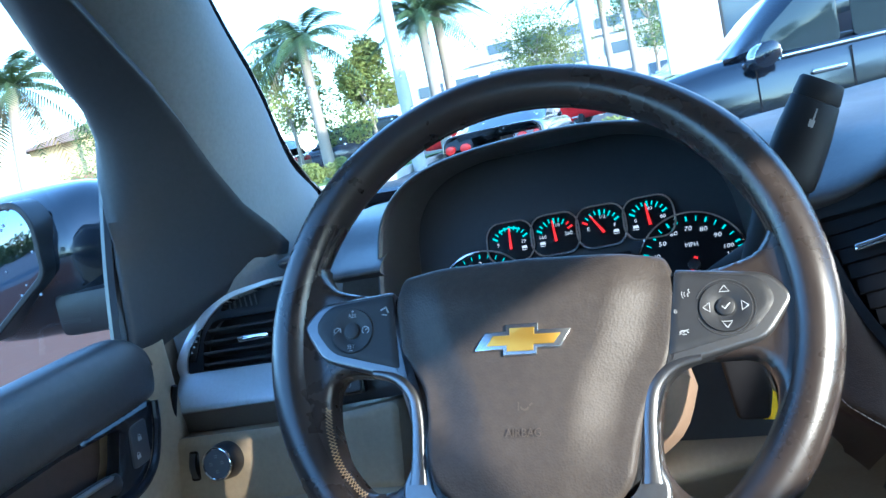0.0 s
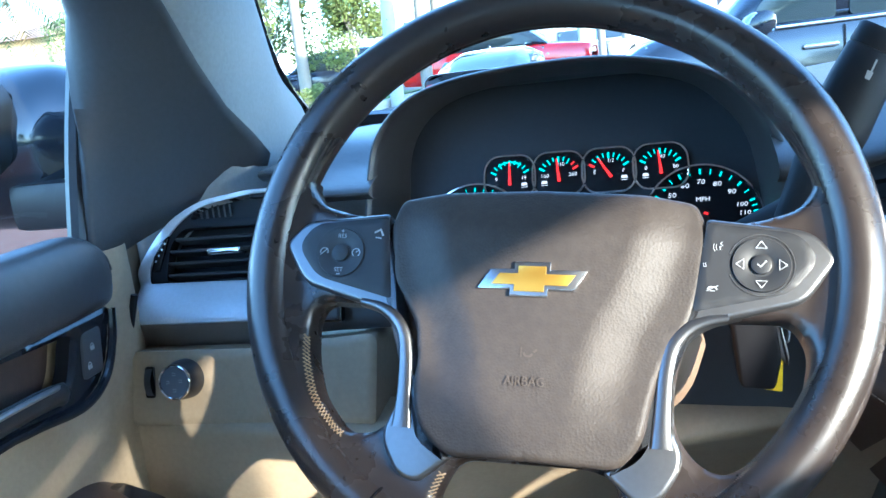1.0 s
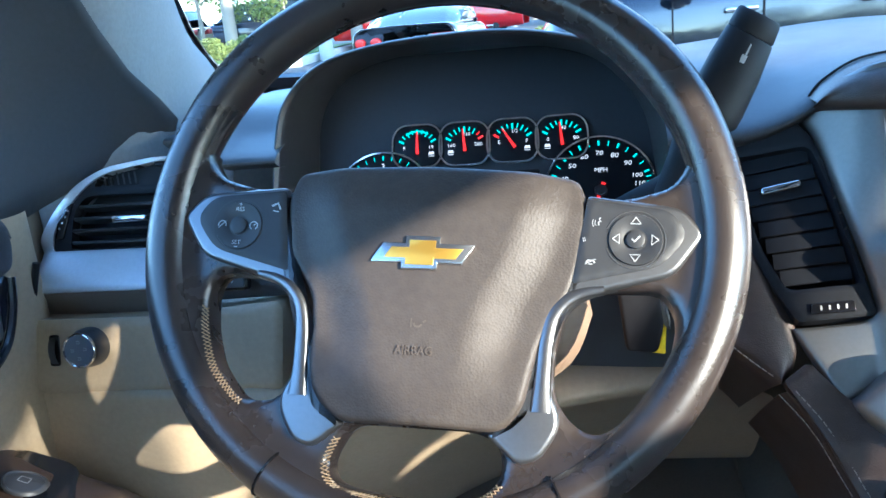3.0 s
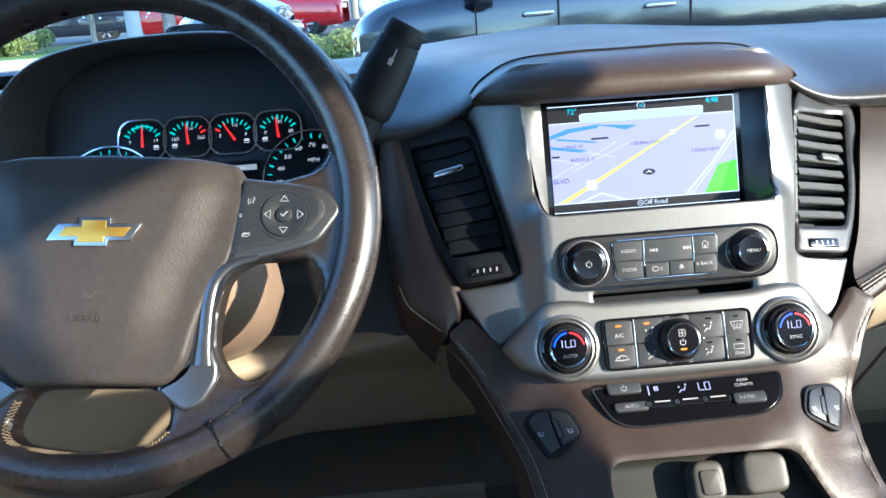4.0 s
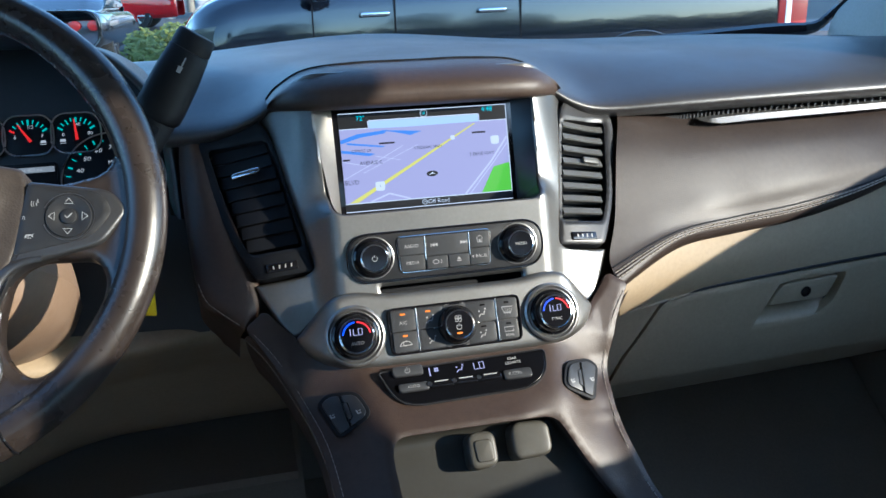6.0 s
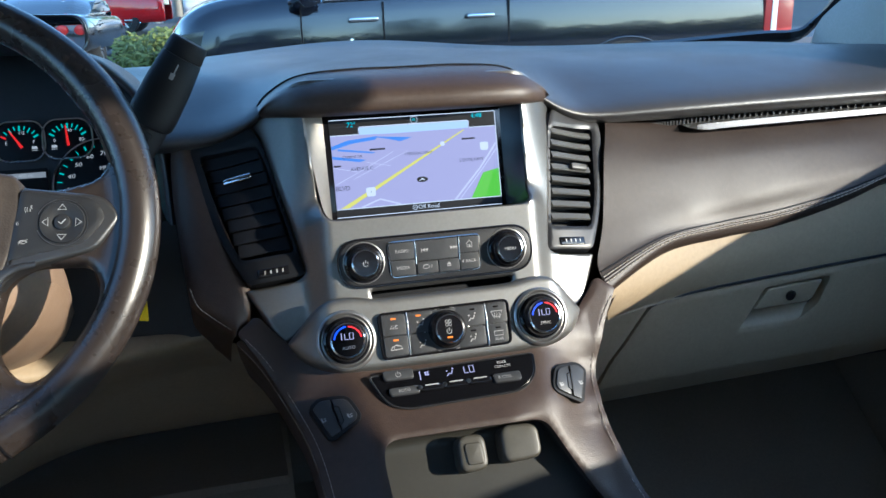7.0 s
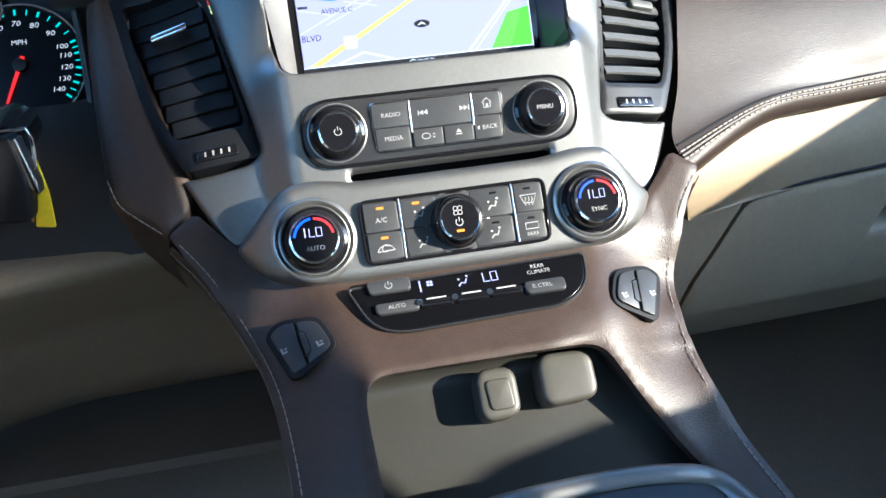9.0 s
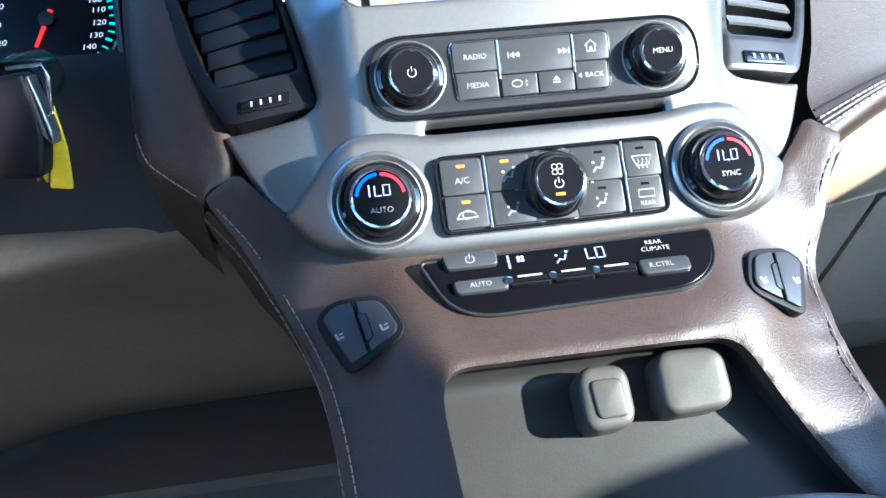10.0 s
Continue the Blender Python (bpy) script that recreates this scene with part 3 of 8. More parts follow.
solid("rear_pad", [[(x, y, z + 0.01 * crown(x)) for x in (-0.64, -0.5, -0.36, -0.23)] for y, z in ((0.30, 1.306), (0.45, 1.311), (0.56, 1.30), (0.70, 1.25))], DASH, dash, 16, 16)
# raised leather brow over the screen
brow = []
for x in (-0.152, -0.140, -0.11, -0.06, 0, 0.06, 0.11, 0.140, 0.152):
    e = 1 - abs(x / 0.152) ** 6
    brow.append([(x, 0.162 + 0.012 * e, 1.292 + 0.031 * e), (x, 0.130 + 0.010 * (1 - e), 1.291 + 0.030 * e), (x, 0.106 + 0.040 * (1 - e), 1.288 + 0.023 * e), (x, 0.098 + 0.052 * (1 - e), 1.286 + 0.012 * e), (x, 0.106 + 0.048 * (1 - e), 1.284 + 0.003 * e), (x, 0.15, 1.282)])
solid("screen_brow", brow, LEATHER, dash, 40, 30, label="stitched cocoa leather brow over the screen")
part("brow_seam", tube(bmesh.new(), curve([tuple(Vector(r[0]) + Vector((0, 0.001, 0.0012))) for r in brow], 50), 0.0011, 6), VENT, dash, "dark seam behind the brow")
# passenger pad
PAD = [
    [(0.232, 0.185, 1.262), (0.262, 0.187, 1.257), (0.30, 0.189, 1.250), (0.34, 0.19, 1.245), (0.6, 0.205, 1.24), (0.90, 0.215, 1.24)],
    [(0.232, 0.168, 1.250), (0.262, 0.170, 1.245), (0.30, 0.174, 1.239), (0.34, 0.176, 1.234), (0.6, 0.188, 1.230), (0.90, 0.205, 1.232)],
    [(0.216, 0.134, 1.215), (0.250, 0.138, 1.211), (0.295, 0.144, 1.207), (0.34, 0.150, 1.205), (0.6, 0.165, 1.208), (0.90, 0.185, 1.212)],
    [(0.199, 0.096, 1.155), (0.235, 0.104, 1.158), (0.285, 0.116, 1.160), (0.34, 0.126, 1.162), (0.6, 0.148, 1.186), (0.90, 0.170, 1.200)],
    [(0.182, 0.070, 1.120), (0.217, 0.082, 1.131), (0.268, 0.100, 1.136), (0.34, 0.118, 1.141), (0.585, 0.139, 1.168), (0.90, 0.167, 1.195)],
    [(0.184, 0.052, 1.098), (0.212, 0.066, 1.115), (0.262, 0.088, 1.121), (0.34, 0.112, 1.127), (0.57, 0.134, 1.157), (0.90, 0.165, 1.190)],
    [(0.188, 0.056, 1.088), (0.216, 0.072, 1.104), (0.266, 0.094, 1.109), (0.34, 0.118, 1.115), (0.57, 0.142, 1.145), (0.90, 0.172, 1.178)],
    [(0.21, 0.09, 1.079), (0.235, 0.10, 1.094), (0.275, 0.12, 1.102), (0.345, 0.14, 1.110), (0.57, 0.165, 1.141), (0.90, 0.19, 1.175)],
]
def evened(row, count=9):
    """The same line across the car with evenly spaced places on a smooth curve."""
    xs, ys, zs = (np.array([q[k] for q in row]) for k in range(3))
    fy, fz = np.polyfit(xs - 0.5, ys, 4), np.polyfit(xs - 0.5, zs, 4)
    return [(x, float(np.polyval(fy, x - 0.5)), float(np.polyval(fz, x - 0.5))) for x in np.linspace(xs[0], xs[-1], count)]


PAD = [evened(row) for row in PAD]
solid("passenger_pad", PAD, LEATHER_PAD, dash, 60, 60, label="cocoa leather pad with twin stitching before the passenger")
edge_low, edge_up = curve(PAD[5], 80), curve(PAD[4], 80)
for k in (0.14, 0.40):
    stitches("seam_stitching", [tuple(p.lerp(q, k) + Vector((0, -0.0016, 0.0006))) for p, q in zip(edge_low, edge_up)], dash, THREAD_PALE, 0.0062, 0.0046, 0.0008)
part("pad_welt", tube(bmesh.new(), [p.lerp(q, 0.27) + Vector((0, -0.0004, 0)) for p, q in zip(edge_low, edge_up)], 0.0019, 8), LEATHER_PAD, dash)
part("pad_groove", tube(bmesh.new(), [p.lerp(q, 0.62) + Vector((0, -0.0002, 0)) for p, q in zip(edge_low, edge_up)], 0.0010, 6), VENT, dash)
# silver strip with a demist grille over it
strip = bmesh.new()
top = curve([(0.336, 0.168, 1.2405), (0.40, 0.171, 1.243), (0.6, 0.182, 1.244), (0.90, 0.198, 1.246)], 24)
for a, b in zip(top, top[1:]):
    k = top.index(a)
    h0, h1 = 0.0065 * min(1, (k + 0.2) / 5), 0.0065 * min(1, (k + 1.2) / 5)
    v = [strip.verts.new(p) for p in (a, b, b + Vector((0, -0.004, -h1)), a + Vector((0, -0.004, -h0)), a + Vector((0, 0.012, 0.001)), b + Vector((0, 0.012, 0.001)))]
    strip.faces.new(v[:4]), strip.faces.new((v[0], v[1], v[5], v[4]))
part("trim_strip", strip, SILVER, dash, "bright satin silver trim strip")
slot = curve([(0.29, 0.180, 1.244), (0.40, 0.183, 1.249), (0.6, 0.194, 1.250), (0.90, 0.210, 1.252)], 20)
part("demist_slot", tube(bmesh.new(), [q + Vector((0, 0.008, -0.002)) for q in slot], 0.006, 6), VENT, dash)
fins = bmesh.new()
for i in range(64):
    p = crom([Vector(q) for q in ((0.30, 0.176, 1.2445), (0.40, 0.177, 1.2475), (0.6, 0.188, 1.2485), (0.90, 0.204, 1.2505))], i / 63)
    box(fins, p.x - 0.0012, p.y + 0.004, p.z - 0.0045, p.x + 0.0012, p.y + 0.010, p.z + 0.001)
tagged(part("demist_grille", fins, BLACK, dash, flat=True), kind="stuff")
# beige lower passenger panel and the glovebox lid
LOWER_R = [
    [(0.200, 0.088, 1.100), (0.34, 0.136, 1.120), (0.57, 0.155, 1.145), (0.90, 0.185, 1.18)],
    [(0.203, 0.088, 1.066), (0.34, 0.128, 1.078), (0.58, 0.150, 1.10), (0.90, 0.18, 1.11)],
    [(0.218, 0.114, 1.036), (0.34, 0.136, 1.046), (0.59, 0.150, 1.058), (0.90, 0.178, 1.060)],
    [(0.220, 0.125, 1.031), (0.34, 0.140, 1.042), (0.59, 0.154, 1.055), (0.90, 0.182, 1.057)],
    [(0.222, 0.200, 1.030), (0.34, 0.200, 1.041), (0.59, 0.200, 1.054), (0.90, 0.210, 1.056)],
]
solid("lower_panel", LOWER_R, BEIGE, dash, 40, 40, label="beige lower dash panel")


def glove_y(u, v):
    """How far ahead the glovebox lid's face lies, by place across and height (mm)."""
    z = v / 1000
    back = np.interp(z, (0.870, 0.880, 0.892, 0.925, 0.955, 0.985, 1.036, 1.06), (0.235, 0.205, 0.186, 0.161, 0.1525, 0.1475, 0.1425, 0.1425))
    return float(back) + 0.042 * (u / 1000 - 0.48) + 0.05 * max(0, u / 1000 - 0.6)


GL = lambda u, v, n=0.0: Vector((u / 1000, glove_y(u, v) - n / 1000, v / 1000))
lid_o = rounded([(286, 1033), (345, 1041), (450, 1047), (582, 1053), (885, 1056), (885, 874), (222, 874), (226, 925), (240, 962)], [10, 6, 0, 0, 0, 0, 8, 6, 6], 4)
latch_o = rounded([(447, 1036), (546, 1040), (533, 1001), (507, 983), (416, 981)], [3, 5, 8, 8, 3], 4)
part("glovebox_lid", sheet(bmesh.new(), lid_o, [latch_o], lambda u, v: 0.0, GL, 4.0, 2.5, 14.0), BEIGE, dash, "closed beige glovebox lid with a recessed latch")
part("lid_gap", tube(bmesh.new(), curve([GL(u, v, 0.5) for u, v in ((287, 1037), (345, 1045), (450, 1051), (582, 1057), (885, 1060))], 40), 0.0018, 6), VENT, dash, "dark gap over the glovebox lid")
part("lid_cheek", sheet(bmesh.new(), [(190, 1042), (281, 1042), (281, 1032), (235, 962), (221, 925), (217, 874), (180, 874)], [], lambda u, v: -1.0, GL, 5.0, 1.5, 10.0), BEIGE, dash)
part("latch_recess", sheet(bmesh.new(), inset(latch_o, -2), [], lambda u, v: -1.0 - 24.0 * ramp01(v, 980, 1006), GL, 2.5, 0.0, 1.0), BEIGE, dash)
plate("latch_handle", rounded([(451, 1033), (533, 1036.5), (520, 1008), (434, 1007)], [3, 4, 7, 4], 4), GL, -8, -1.0, BEIGE, dash, edge=1.6)
part("latch_lock", lathe(bmesh.new(), [(7, -1), (7, 0.8), (5.6, 1.2), (4.8, -0.4), (0.5, -0.8)], GL, 486, 1020, 24), PIANO, dash, "round dark glovebox lock")
part("kick_panel", box(bmesh.new(), 0.17, 0.25, 0.860, 0.86, 0.62, 0.872), BLACK, dash, "dark closing panel under the glovebox")
part("kick_panel", box(bmesh.new(), -0.80, 0.30, 0.770, -0.15, 0.62, 0.782), CARPET, dash, "dark closing panel over the pedals")
# driver's lower panel
LOWER_L = [
    [(-0.86, 0.13, 1.1), (-0.7, 0.115, 1.098), (-0.59, 0.115, 1.095), (-0.43, 0.133, 1.075), (-0.3, 0.165, 1.072), (-0.236, 0.173, 1.08)],
    [(-0.845, 0.082, 1.094), (-0.7, 0.07, 1.091), (-0.59, 0.072, 1.088), (-0.43, 0.098, 1.068), (-0.3, 0.135, 1.064), (-0.228, 0.155, 1.07)],
    [(-0.835, 0.076, 1.07), (-0.7, 0.066, 1.066), (-0.59, 0.068, 1.064), (-0.43, 0.093, 1.05), (-0.3, 0.132, 1.048), (-0.214, 0.153, 1.052)],
    [(-0.81, 0.074, 1.01), (-0.7, 0.07, 1.01), (-0.59, 0.084, 1.008), (-0.43, 0.14, 1.015), (-0.3, 0.18, 1.018), (-0.178, 0.19, 1.02)],
    [(-0.76, 0.085, 0.965), (-0.68, 0.09, 0.955), (-0.59, 0.125, 0.95), (-0.43, 0.208, 0.968), (-0.3, 0.25, 0.972), (-0.15, 0.255, 0.975)],
    [(-0.74, 0.13, 0.93), (-0.66, 0.14, 0.915), (-0.59, 0.17, 0.905), (-0.43, 0.262, 0.915), (-0.3, 0.30, 0.915), (-0.15, 0.305, 0.915)],
    [(-0.74, 0.19, 0.86), (-0.66, 0.20, 0.84), (-0.59, 0.22, 0.825), (-0.43, 0.33, 0.85), (-0.3, 0.355, 0.85), (-0.15, 0.36, 0.85)],
    [(-0.74, 0.30, 0.82), (-0.66, 0.31, 0.80), (-0.59, 0.33, 0.785), (-0.43, 0.42, 0.80), (-0.3, 0.44, 0.80), (-0.15, 0.445, 0.80)],
]
solid("driver_knee_panel", LOWER_L, BEIGE, dash, 60, 44, label="beige knee panel under the steering column")
K_ = leaned(-0.753, 0.080, 1.137, 12)
part("switch_panel", sheet(bmesh.new(), rounded([(-94, 18), (-95, -34), (-78, -48), (160, -48), (166, 28), (48, 18)], [14, 10, 10, 4, 10, 4]), [], lambda u, v: 0.0, K_, 4.0, 4.0, 70.0), BEIGE, dash, "beige panel with the lamp switch")
# dark panel behind the column
part("column_surround", sheet(bmesh.new(), [(-172, -70), (200, -70), (206, 56), (176, 54), (168, 52), (-160, 52), (-185, 60)], [], lambda u, v: 0.0, leaned(-0.43, 0.155, 1.13, 8), 12.0, 0.0, 5.0), HOODIN, dash, "dark panel round the steering column")
part("park_panel", sheet(bmesh.new(), rounded([(-45, -22), (95, -18), (95, 22), (-45, 22)], 6), [], lambda u, v: 0.0, leaned(-0.66, 0.104, 1.182, 12), 5.0, 3.0, 25.0), BLACK, dash)

# ---- instrument hood ----
arch = [(-0.618, 1.16), (-0.616, 1.22), (-0.613, 1.275), (-0.605, 1.312), (-0.582, 1.339), (-0.545, 1.355), (-0.48, 1.3635), (-0.39, 1.3635), (-0.315, 1.3475), (-0.277, 1.320), (-0.254, 1.285), (-0.246, 1.235), (-0.244, 1.18)]


def lipy(z):
    return 0.20 + (z - 1.30) * 0.364


def hood_row(shrink, back, lift=0.0):
    row = []
    for x, z in arch:
        x1, z1 = -0.43 + (x + 0.43) * (1 - shrink), 1.23 + (z - 1.23) * (1 - shrink) + lift
        row.append((x1, lipy(z) + back, z1))
    return row


solid("instrument_hood", [hood_row(0.10, 0.085, -0.004), hood_row(0.045, 0.012), hood_row(0.018, -0.002), hood_row(0.0, -0.001), hood_row(-0.008, 0.010, -0.001), hood_row(-0.012, 0.05, -0.006), hood_row(-0.012, 0.11, -0.012), hood_row(-0.02, 0.18, -0.026), hood_row(-0.04, 0.27, -0.055)], DASH, dash, 70, 50, label="arched dark vinyl hood over the instruments")

# ---- centre stack side and console ----
stack = thing("centre_console", (0, -0.02, 0.56), "cocoa leather centre console with stitched rails and an open tray", "console")
SIDE = []
for v, a, b in ((226, -222, -236), (200, -217, -240), (160, -207, -240), (110, -193, -237), (70, -181, -233), (42, -178, -229), (22, -182, -208), (8, -192, -196)):
    row = [S(a + 1, v, -16), S(a - 2, v, -8), S((a + b) / 2, v, -3), S(b, v, -14), S(b - 4, v, -45), S(b - 8, v, -130)]
    SIDE.append([tuple(q) for q in row])
solid("stack_flank", SIDE, LEATHER, stack, 24, 40, label="cocoa leather flank beside the air vent")
stitches("flank_edge_stitching", curve([S(u, v, n) for u, v, n in ((-233, 60, -11), (-227, 42, -11), (-217, 31, -10), (-204, 19, -8), (-195, 11, -6))], 30), stack, THREAD_PALE, 0.0055, 0.0042, 0.0005)


def lobe_n(u, v):
    f = ramp01(abs(u), 108, 156)
    n = 29 + 0.21 * (v + 19)
    return n * (1 - f) + 7 * f


def console_n(u, v):
    n = console_base(u, v)
    return min(n, lobe_n(u, max(v, -47)) - 4 + 0.9 * max(0, -47 - v))


def console_base(u, v):
    n = 19 + 0.36 * max(0, -46 - v) if v > -114 else 43.5 + 0.42 * (-114 - v)
    a = abs(u)
    fall = (22 + 8 * ramp01(-v, 90, 130)) * ramp01(a, 74, 143)
    if u > 40:
        # the passenger's rail flares out and lies deeper
        n -= 44 * ramp01(-v, 88, 200) * ramp01(u, 40, 80)
        fall *= 1 - 0.6 * ramp01(-v, 110, 170)
    return n * (1 - 0.78 * ramp01(a, 86, 155) * (1 if v > -60 else max(0, 1 - (-60 - v) / 60))) - fall * ramp01(-v, 32, 95)


right = [(0, -30), (138, -18), (160, 6), (174, 23), (193, 9), (185, -5), (172, -27), (154, -71), (148, -112), (152, -150), (162, -185), (188, -270), (166, -270), (124, -197), (94, -146), (76, -115), (0, -114)]
left = [(0, -114), (-74, -114), (-80, -128), (-78, -200), (-78, -300), (-126, -300), (-128, -230), (-130, -165), (-137, -112), (-150, -71), (-172, -27), (-185, -5), (-193, 9), (-174, 23), (-160, 6), (-138, -18), (0, -30)]
bends = [0, 0, 0, 3, 3, 6, 6, 10, 10, 10, 10, 0, 0, 10, 14, 12, 0]
part("console_frame", sheet(bmesh.new(), rounded(right[:-1] + left[1:-1], bends[:-1] + bends[::-1][1:-1], 3), [], console_n, S, 4.0, 3.0, 10.0), LEATHER, stack, "cocoa leather rails sweeping down from the stack")
SEAM_R = ((191, 1), (171, -27), (153, -71), (147, -112), (150, -150), (160, -185), (186, -270))
SEAM_L = ((-191, 1), (-171, -27), (-149, -71), (-135, -112), (-128, -165), (-126, -230), (-124, -300))
for seam in (SEAM_L, SEAM_R):
    line = curve([S(u, v, console_n(u * 0.97, v) + 0.3) for u, v in [(u * 0.975, v) for u, v in seam]], 60)
    stitches("rail_stitching", line, stack, THREAD_PALE, 0.0055, 0.0042, 0.00042)
    net = []
    for u, v in seam:
        n = console_n(u * 0.98, v)
        net.append([tuple(S(u * q, v, n - d)) for q, d in ((1.0, 2), (1.015, 8), (1.02, 30), (1.01, 90), (0.98, 190))])
    solid("console_flank", net, LEATHER, stack, 20, 30, label="dark flank of the console")
    line = curve([S(u * 1.022, v, console_n(u * 0.98, v) - 14) for u, v in seam], 60)
    stitches("flank_stitching", line, stack, THREAD_PALE, 0.0055, 0.0042, 0.0005)
# tray
TRAY_EDGE = ((76, -112), (79, -120), (94, -146), (109, -172), (124, -197), (149, -240), (166, -268))


def tray_right(v):
    """Where the tray's passenger side runs, in mm across, by the place down the slope."""
    return float(np.interp(-v, [-q for _, q in TRAY_EDGE], [u for u, _ in TRAY_EDGE]))


tray = bmesh.new()
loft(tray, [[tuple(S(-86 + (tray_right(v) + 92) * k, v, n)) for k in (0, 0.2, 0.5, 0.8, 1)] for v, n in ((-108, 26), (-116, 6), (-140, 4), (-185, 4), (-215, 8), (-240, 20), (-268, 60))], 20, 30)
part("tray_back", tray, TRAY, stack, "grey plastic back of the open tray")
wall = [[tuple(S(-a, v, n)) for v, n in ((-112, 20), (-130, 26), (-180, 42), (-240, 62), (-300, 85))] for a in (79, 82)] + [[tuple(S(-84, v, n)) for v, n in ((-112, 0), (-130, 0), (-180, 0), (-240, 20), (-300, 60))]]
solid("tray_wall", wall, TRAY, stack, 12, 8)
wall = [[tuple(S(u + du, v, k * (console_n(u + 6, v) - 5) + (1 - k) * 1.0)) for u, v in TRAY_EDGE] for du, k in ((1.5, 1.0), (4, 0.75), (4, 0.3), (0, 0.0))]
solid("tray_wall", wall, TRAY, stack, 30, 12)

# ---- passenger seat ----
# out of view; added for the shade its backrest casts across the cabin
seat = thing("passenger_seat", (0.46, -0.45, 0.56), "empty cocoa leather passenger seat beside the console, unseen, added to cast shade", "seat")
solid("cushion", [[(x, y, z - 0.02 * abs((x - 0.48) / 0.2) ** 2) for x in (0.26, 0.36, 0.48, 0.60, 0.70)] for y, z in ((-0.14, 0.60), (-0.13, 0.80), (-0.18, 0.86), (-0.40, 0.85), (-0.60, 0.83), (-0.62, 0.60))], LEATHER, seat, 24, 24, 0.02)
back = []
for z, y0, hw in ((0.80, -0.58, 0.20), (1.0, -0.60, 0.215), (1.25, -0.63, 0.215), (1.33, -0.640, 0.195), (1.36, -0.652, 0.15)):
    back.append([(0.545 + hw * 0.87 * math.cos(q), y0 - 0.06 + 0.075 * math.sin(q), z) for q in np.linspace(0, 2 * math.pi, 15)])
solid("backrest", back, LEATHER, seat, 40, 20)
head = [[(0.595 + 0.105 * hw * math.cos(q), -0.70 + 0.045 * hw * math.sin(q), z) for q in np.linspace(0, 2 * math.pi, 15)] for z, hw in ((1.345, 0.8), (1.36, 1.0), (1.42, 1.0), (1.445, 0.92), (1.455, 0.6))]
solid("headrest", head, LEATHER, seat, 30, 14)
part("base", box(bmesh.new(), 0.28, -0.60, 0.56, 0.68, -0.16, 0.70, 0.01), BLACK, seat)
# a second unseen seat, added to darken the knee panel and footwell
driver_seat = copy_thing(seat, Matrix.Translation((-0.98, -0.08, 0)) @ seat.matrix_world)
driver_seat.name = "driver_seat"
tagged(driver_seat, "empty cocoa leather driver's seat, unseen, added to keep light off the footwell", "seat")

# ---- stack bezel ----
def bez_n(u, v):
    mid = 10 + (v - 30) * 0.36 if v < 95 else 33.4 + (v - 95) * 0.235
    mid += 18 * (1 - ramp01(abs(u), 98, 130)) * (1 - ramp01(v, 94, 122))
    f = ramp01(abs(u), 104, 188)
    return mid * (1 - f) - 4 * f


bez = thing("stack_bezel", S(0, 100, 20), "satin silver bezel of the centre stack", "bezel")
right = [(0, 236), (120, 236), (155, 233), (166, 228), (152, 204), (142, 150), (127, 80), (123, 55), (135, 50), (181, 50), (157, 0), (150, -6), (118, 8), (0, 8)]
screen_hole = rounded([(-112, 222), (-103, 94), (103, 94), (112, 222)], [4, 12, 12, 4], 5)
slot_hole = rounded([(-68, 29), (-62, 14), (72, 14), (78, 29)], [6, 3, 3, 6], 4)
part("bezel_shell", sheet(bmesh.new(), rounded(mirrored(right), [0, 0, 4, 4, 8, 8, 8, 5, 3, 3, 6, 3, 3, 0, 0, 3, 3, 6, 3, 3, 5, 8, 8, 8, 4, 4, 0, 0], 3), [screen_hole, slot_hole], bez_n, S, 2.0, 3.5, 6.0), SILVER, bez, "satin silver shell")
# recess walls: open silver on one side, shade painted as dark gloss on the other
for sx, mat_ in ((-1, SILVERDULL), (1, RECESS_SHADE)):
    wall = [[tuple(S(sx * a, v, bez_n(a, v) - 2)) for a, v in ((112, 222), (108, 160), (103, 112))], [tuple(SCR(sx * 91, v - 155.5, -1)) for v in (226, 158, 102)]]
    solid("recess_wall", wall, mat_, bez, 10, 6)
wall = [[tuple(S(u, 94, bez_n(u, 94) - 2)) for u in (-96, 0, 96)], [tuple(SCR(u, -54.5, -1)) for u in (-91, 0, 91)]]
solid("recess_floor", wall, SILVER, bez, 10, 6)
# the lower corners take the same silver and painted-shade split
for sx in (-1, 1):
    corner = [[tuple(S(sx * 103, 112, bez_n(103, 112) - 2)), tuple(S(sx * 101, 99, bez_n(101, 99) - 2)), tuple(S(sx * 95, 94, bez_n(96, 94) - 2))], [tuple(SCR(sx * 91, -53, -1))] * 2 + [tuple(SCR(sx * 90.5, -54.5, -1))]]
    solid("recess_corner", corner, SILVERDULL if sx < 0 else RECESS_SHADE, bez, 6, 5)

# ---- navigation screen ----
nav = thing("navigation_screen", SCR(0, -52), "lit navigation screen showing a tilted street map", "screen")
plate("screen_glass", rounded([(-93, 72), (-92, -55), (92, -55), (93, 72)], 3), SCR, -8, -0.6, PIANO, nav, "glossy black screen glass", edge=0.5)
MAP = glowing("map_ground", (0.36, 0.34, 0.54), 1.0)
MAPSKY = glowing("map_sky", (0.42, 0.56, 0.80), 1.0)
MAPDARK = glowing("map_bar", (0.004, 0.006, 0.012), 0.5)
ROADY = glowing("map_highway", (0.66, 0.60, 0.12), 1.0)
MAPGREEN = glowing("map_park", (0.13, 0.50, 0.04), 1.0)
MAPBLUE = glowing("map_water", (0.06, 0.22, 0.66), 1.0)
MAPLINE = glowing("map_streets", (0.55, 0.55, 0.72), 1.0)
MAPEDGE = glowing("map_border", (0.62, 0.66, 0.74), 1.0)
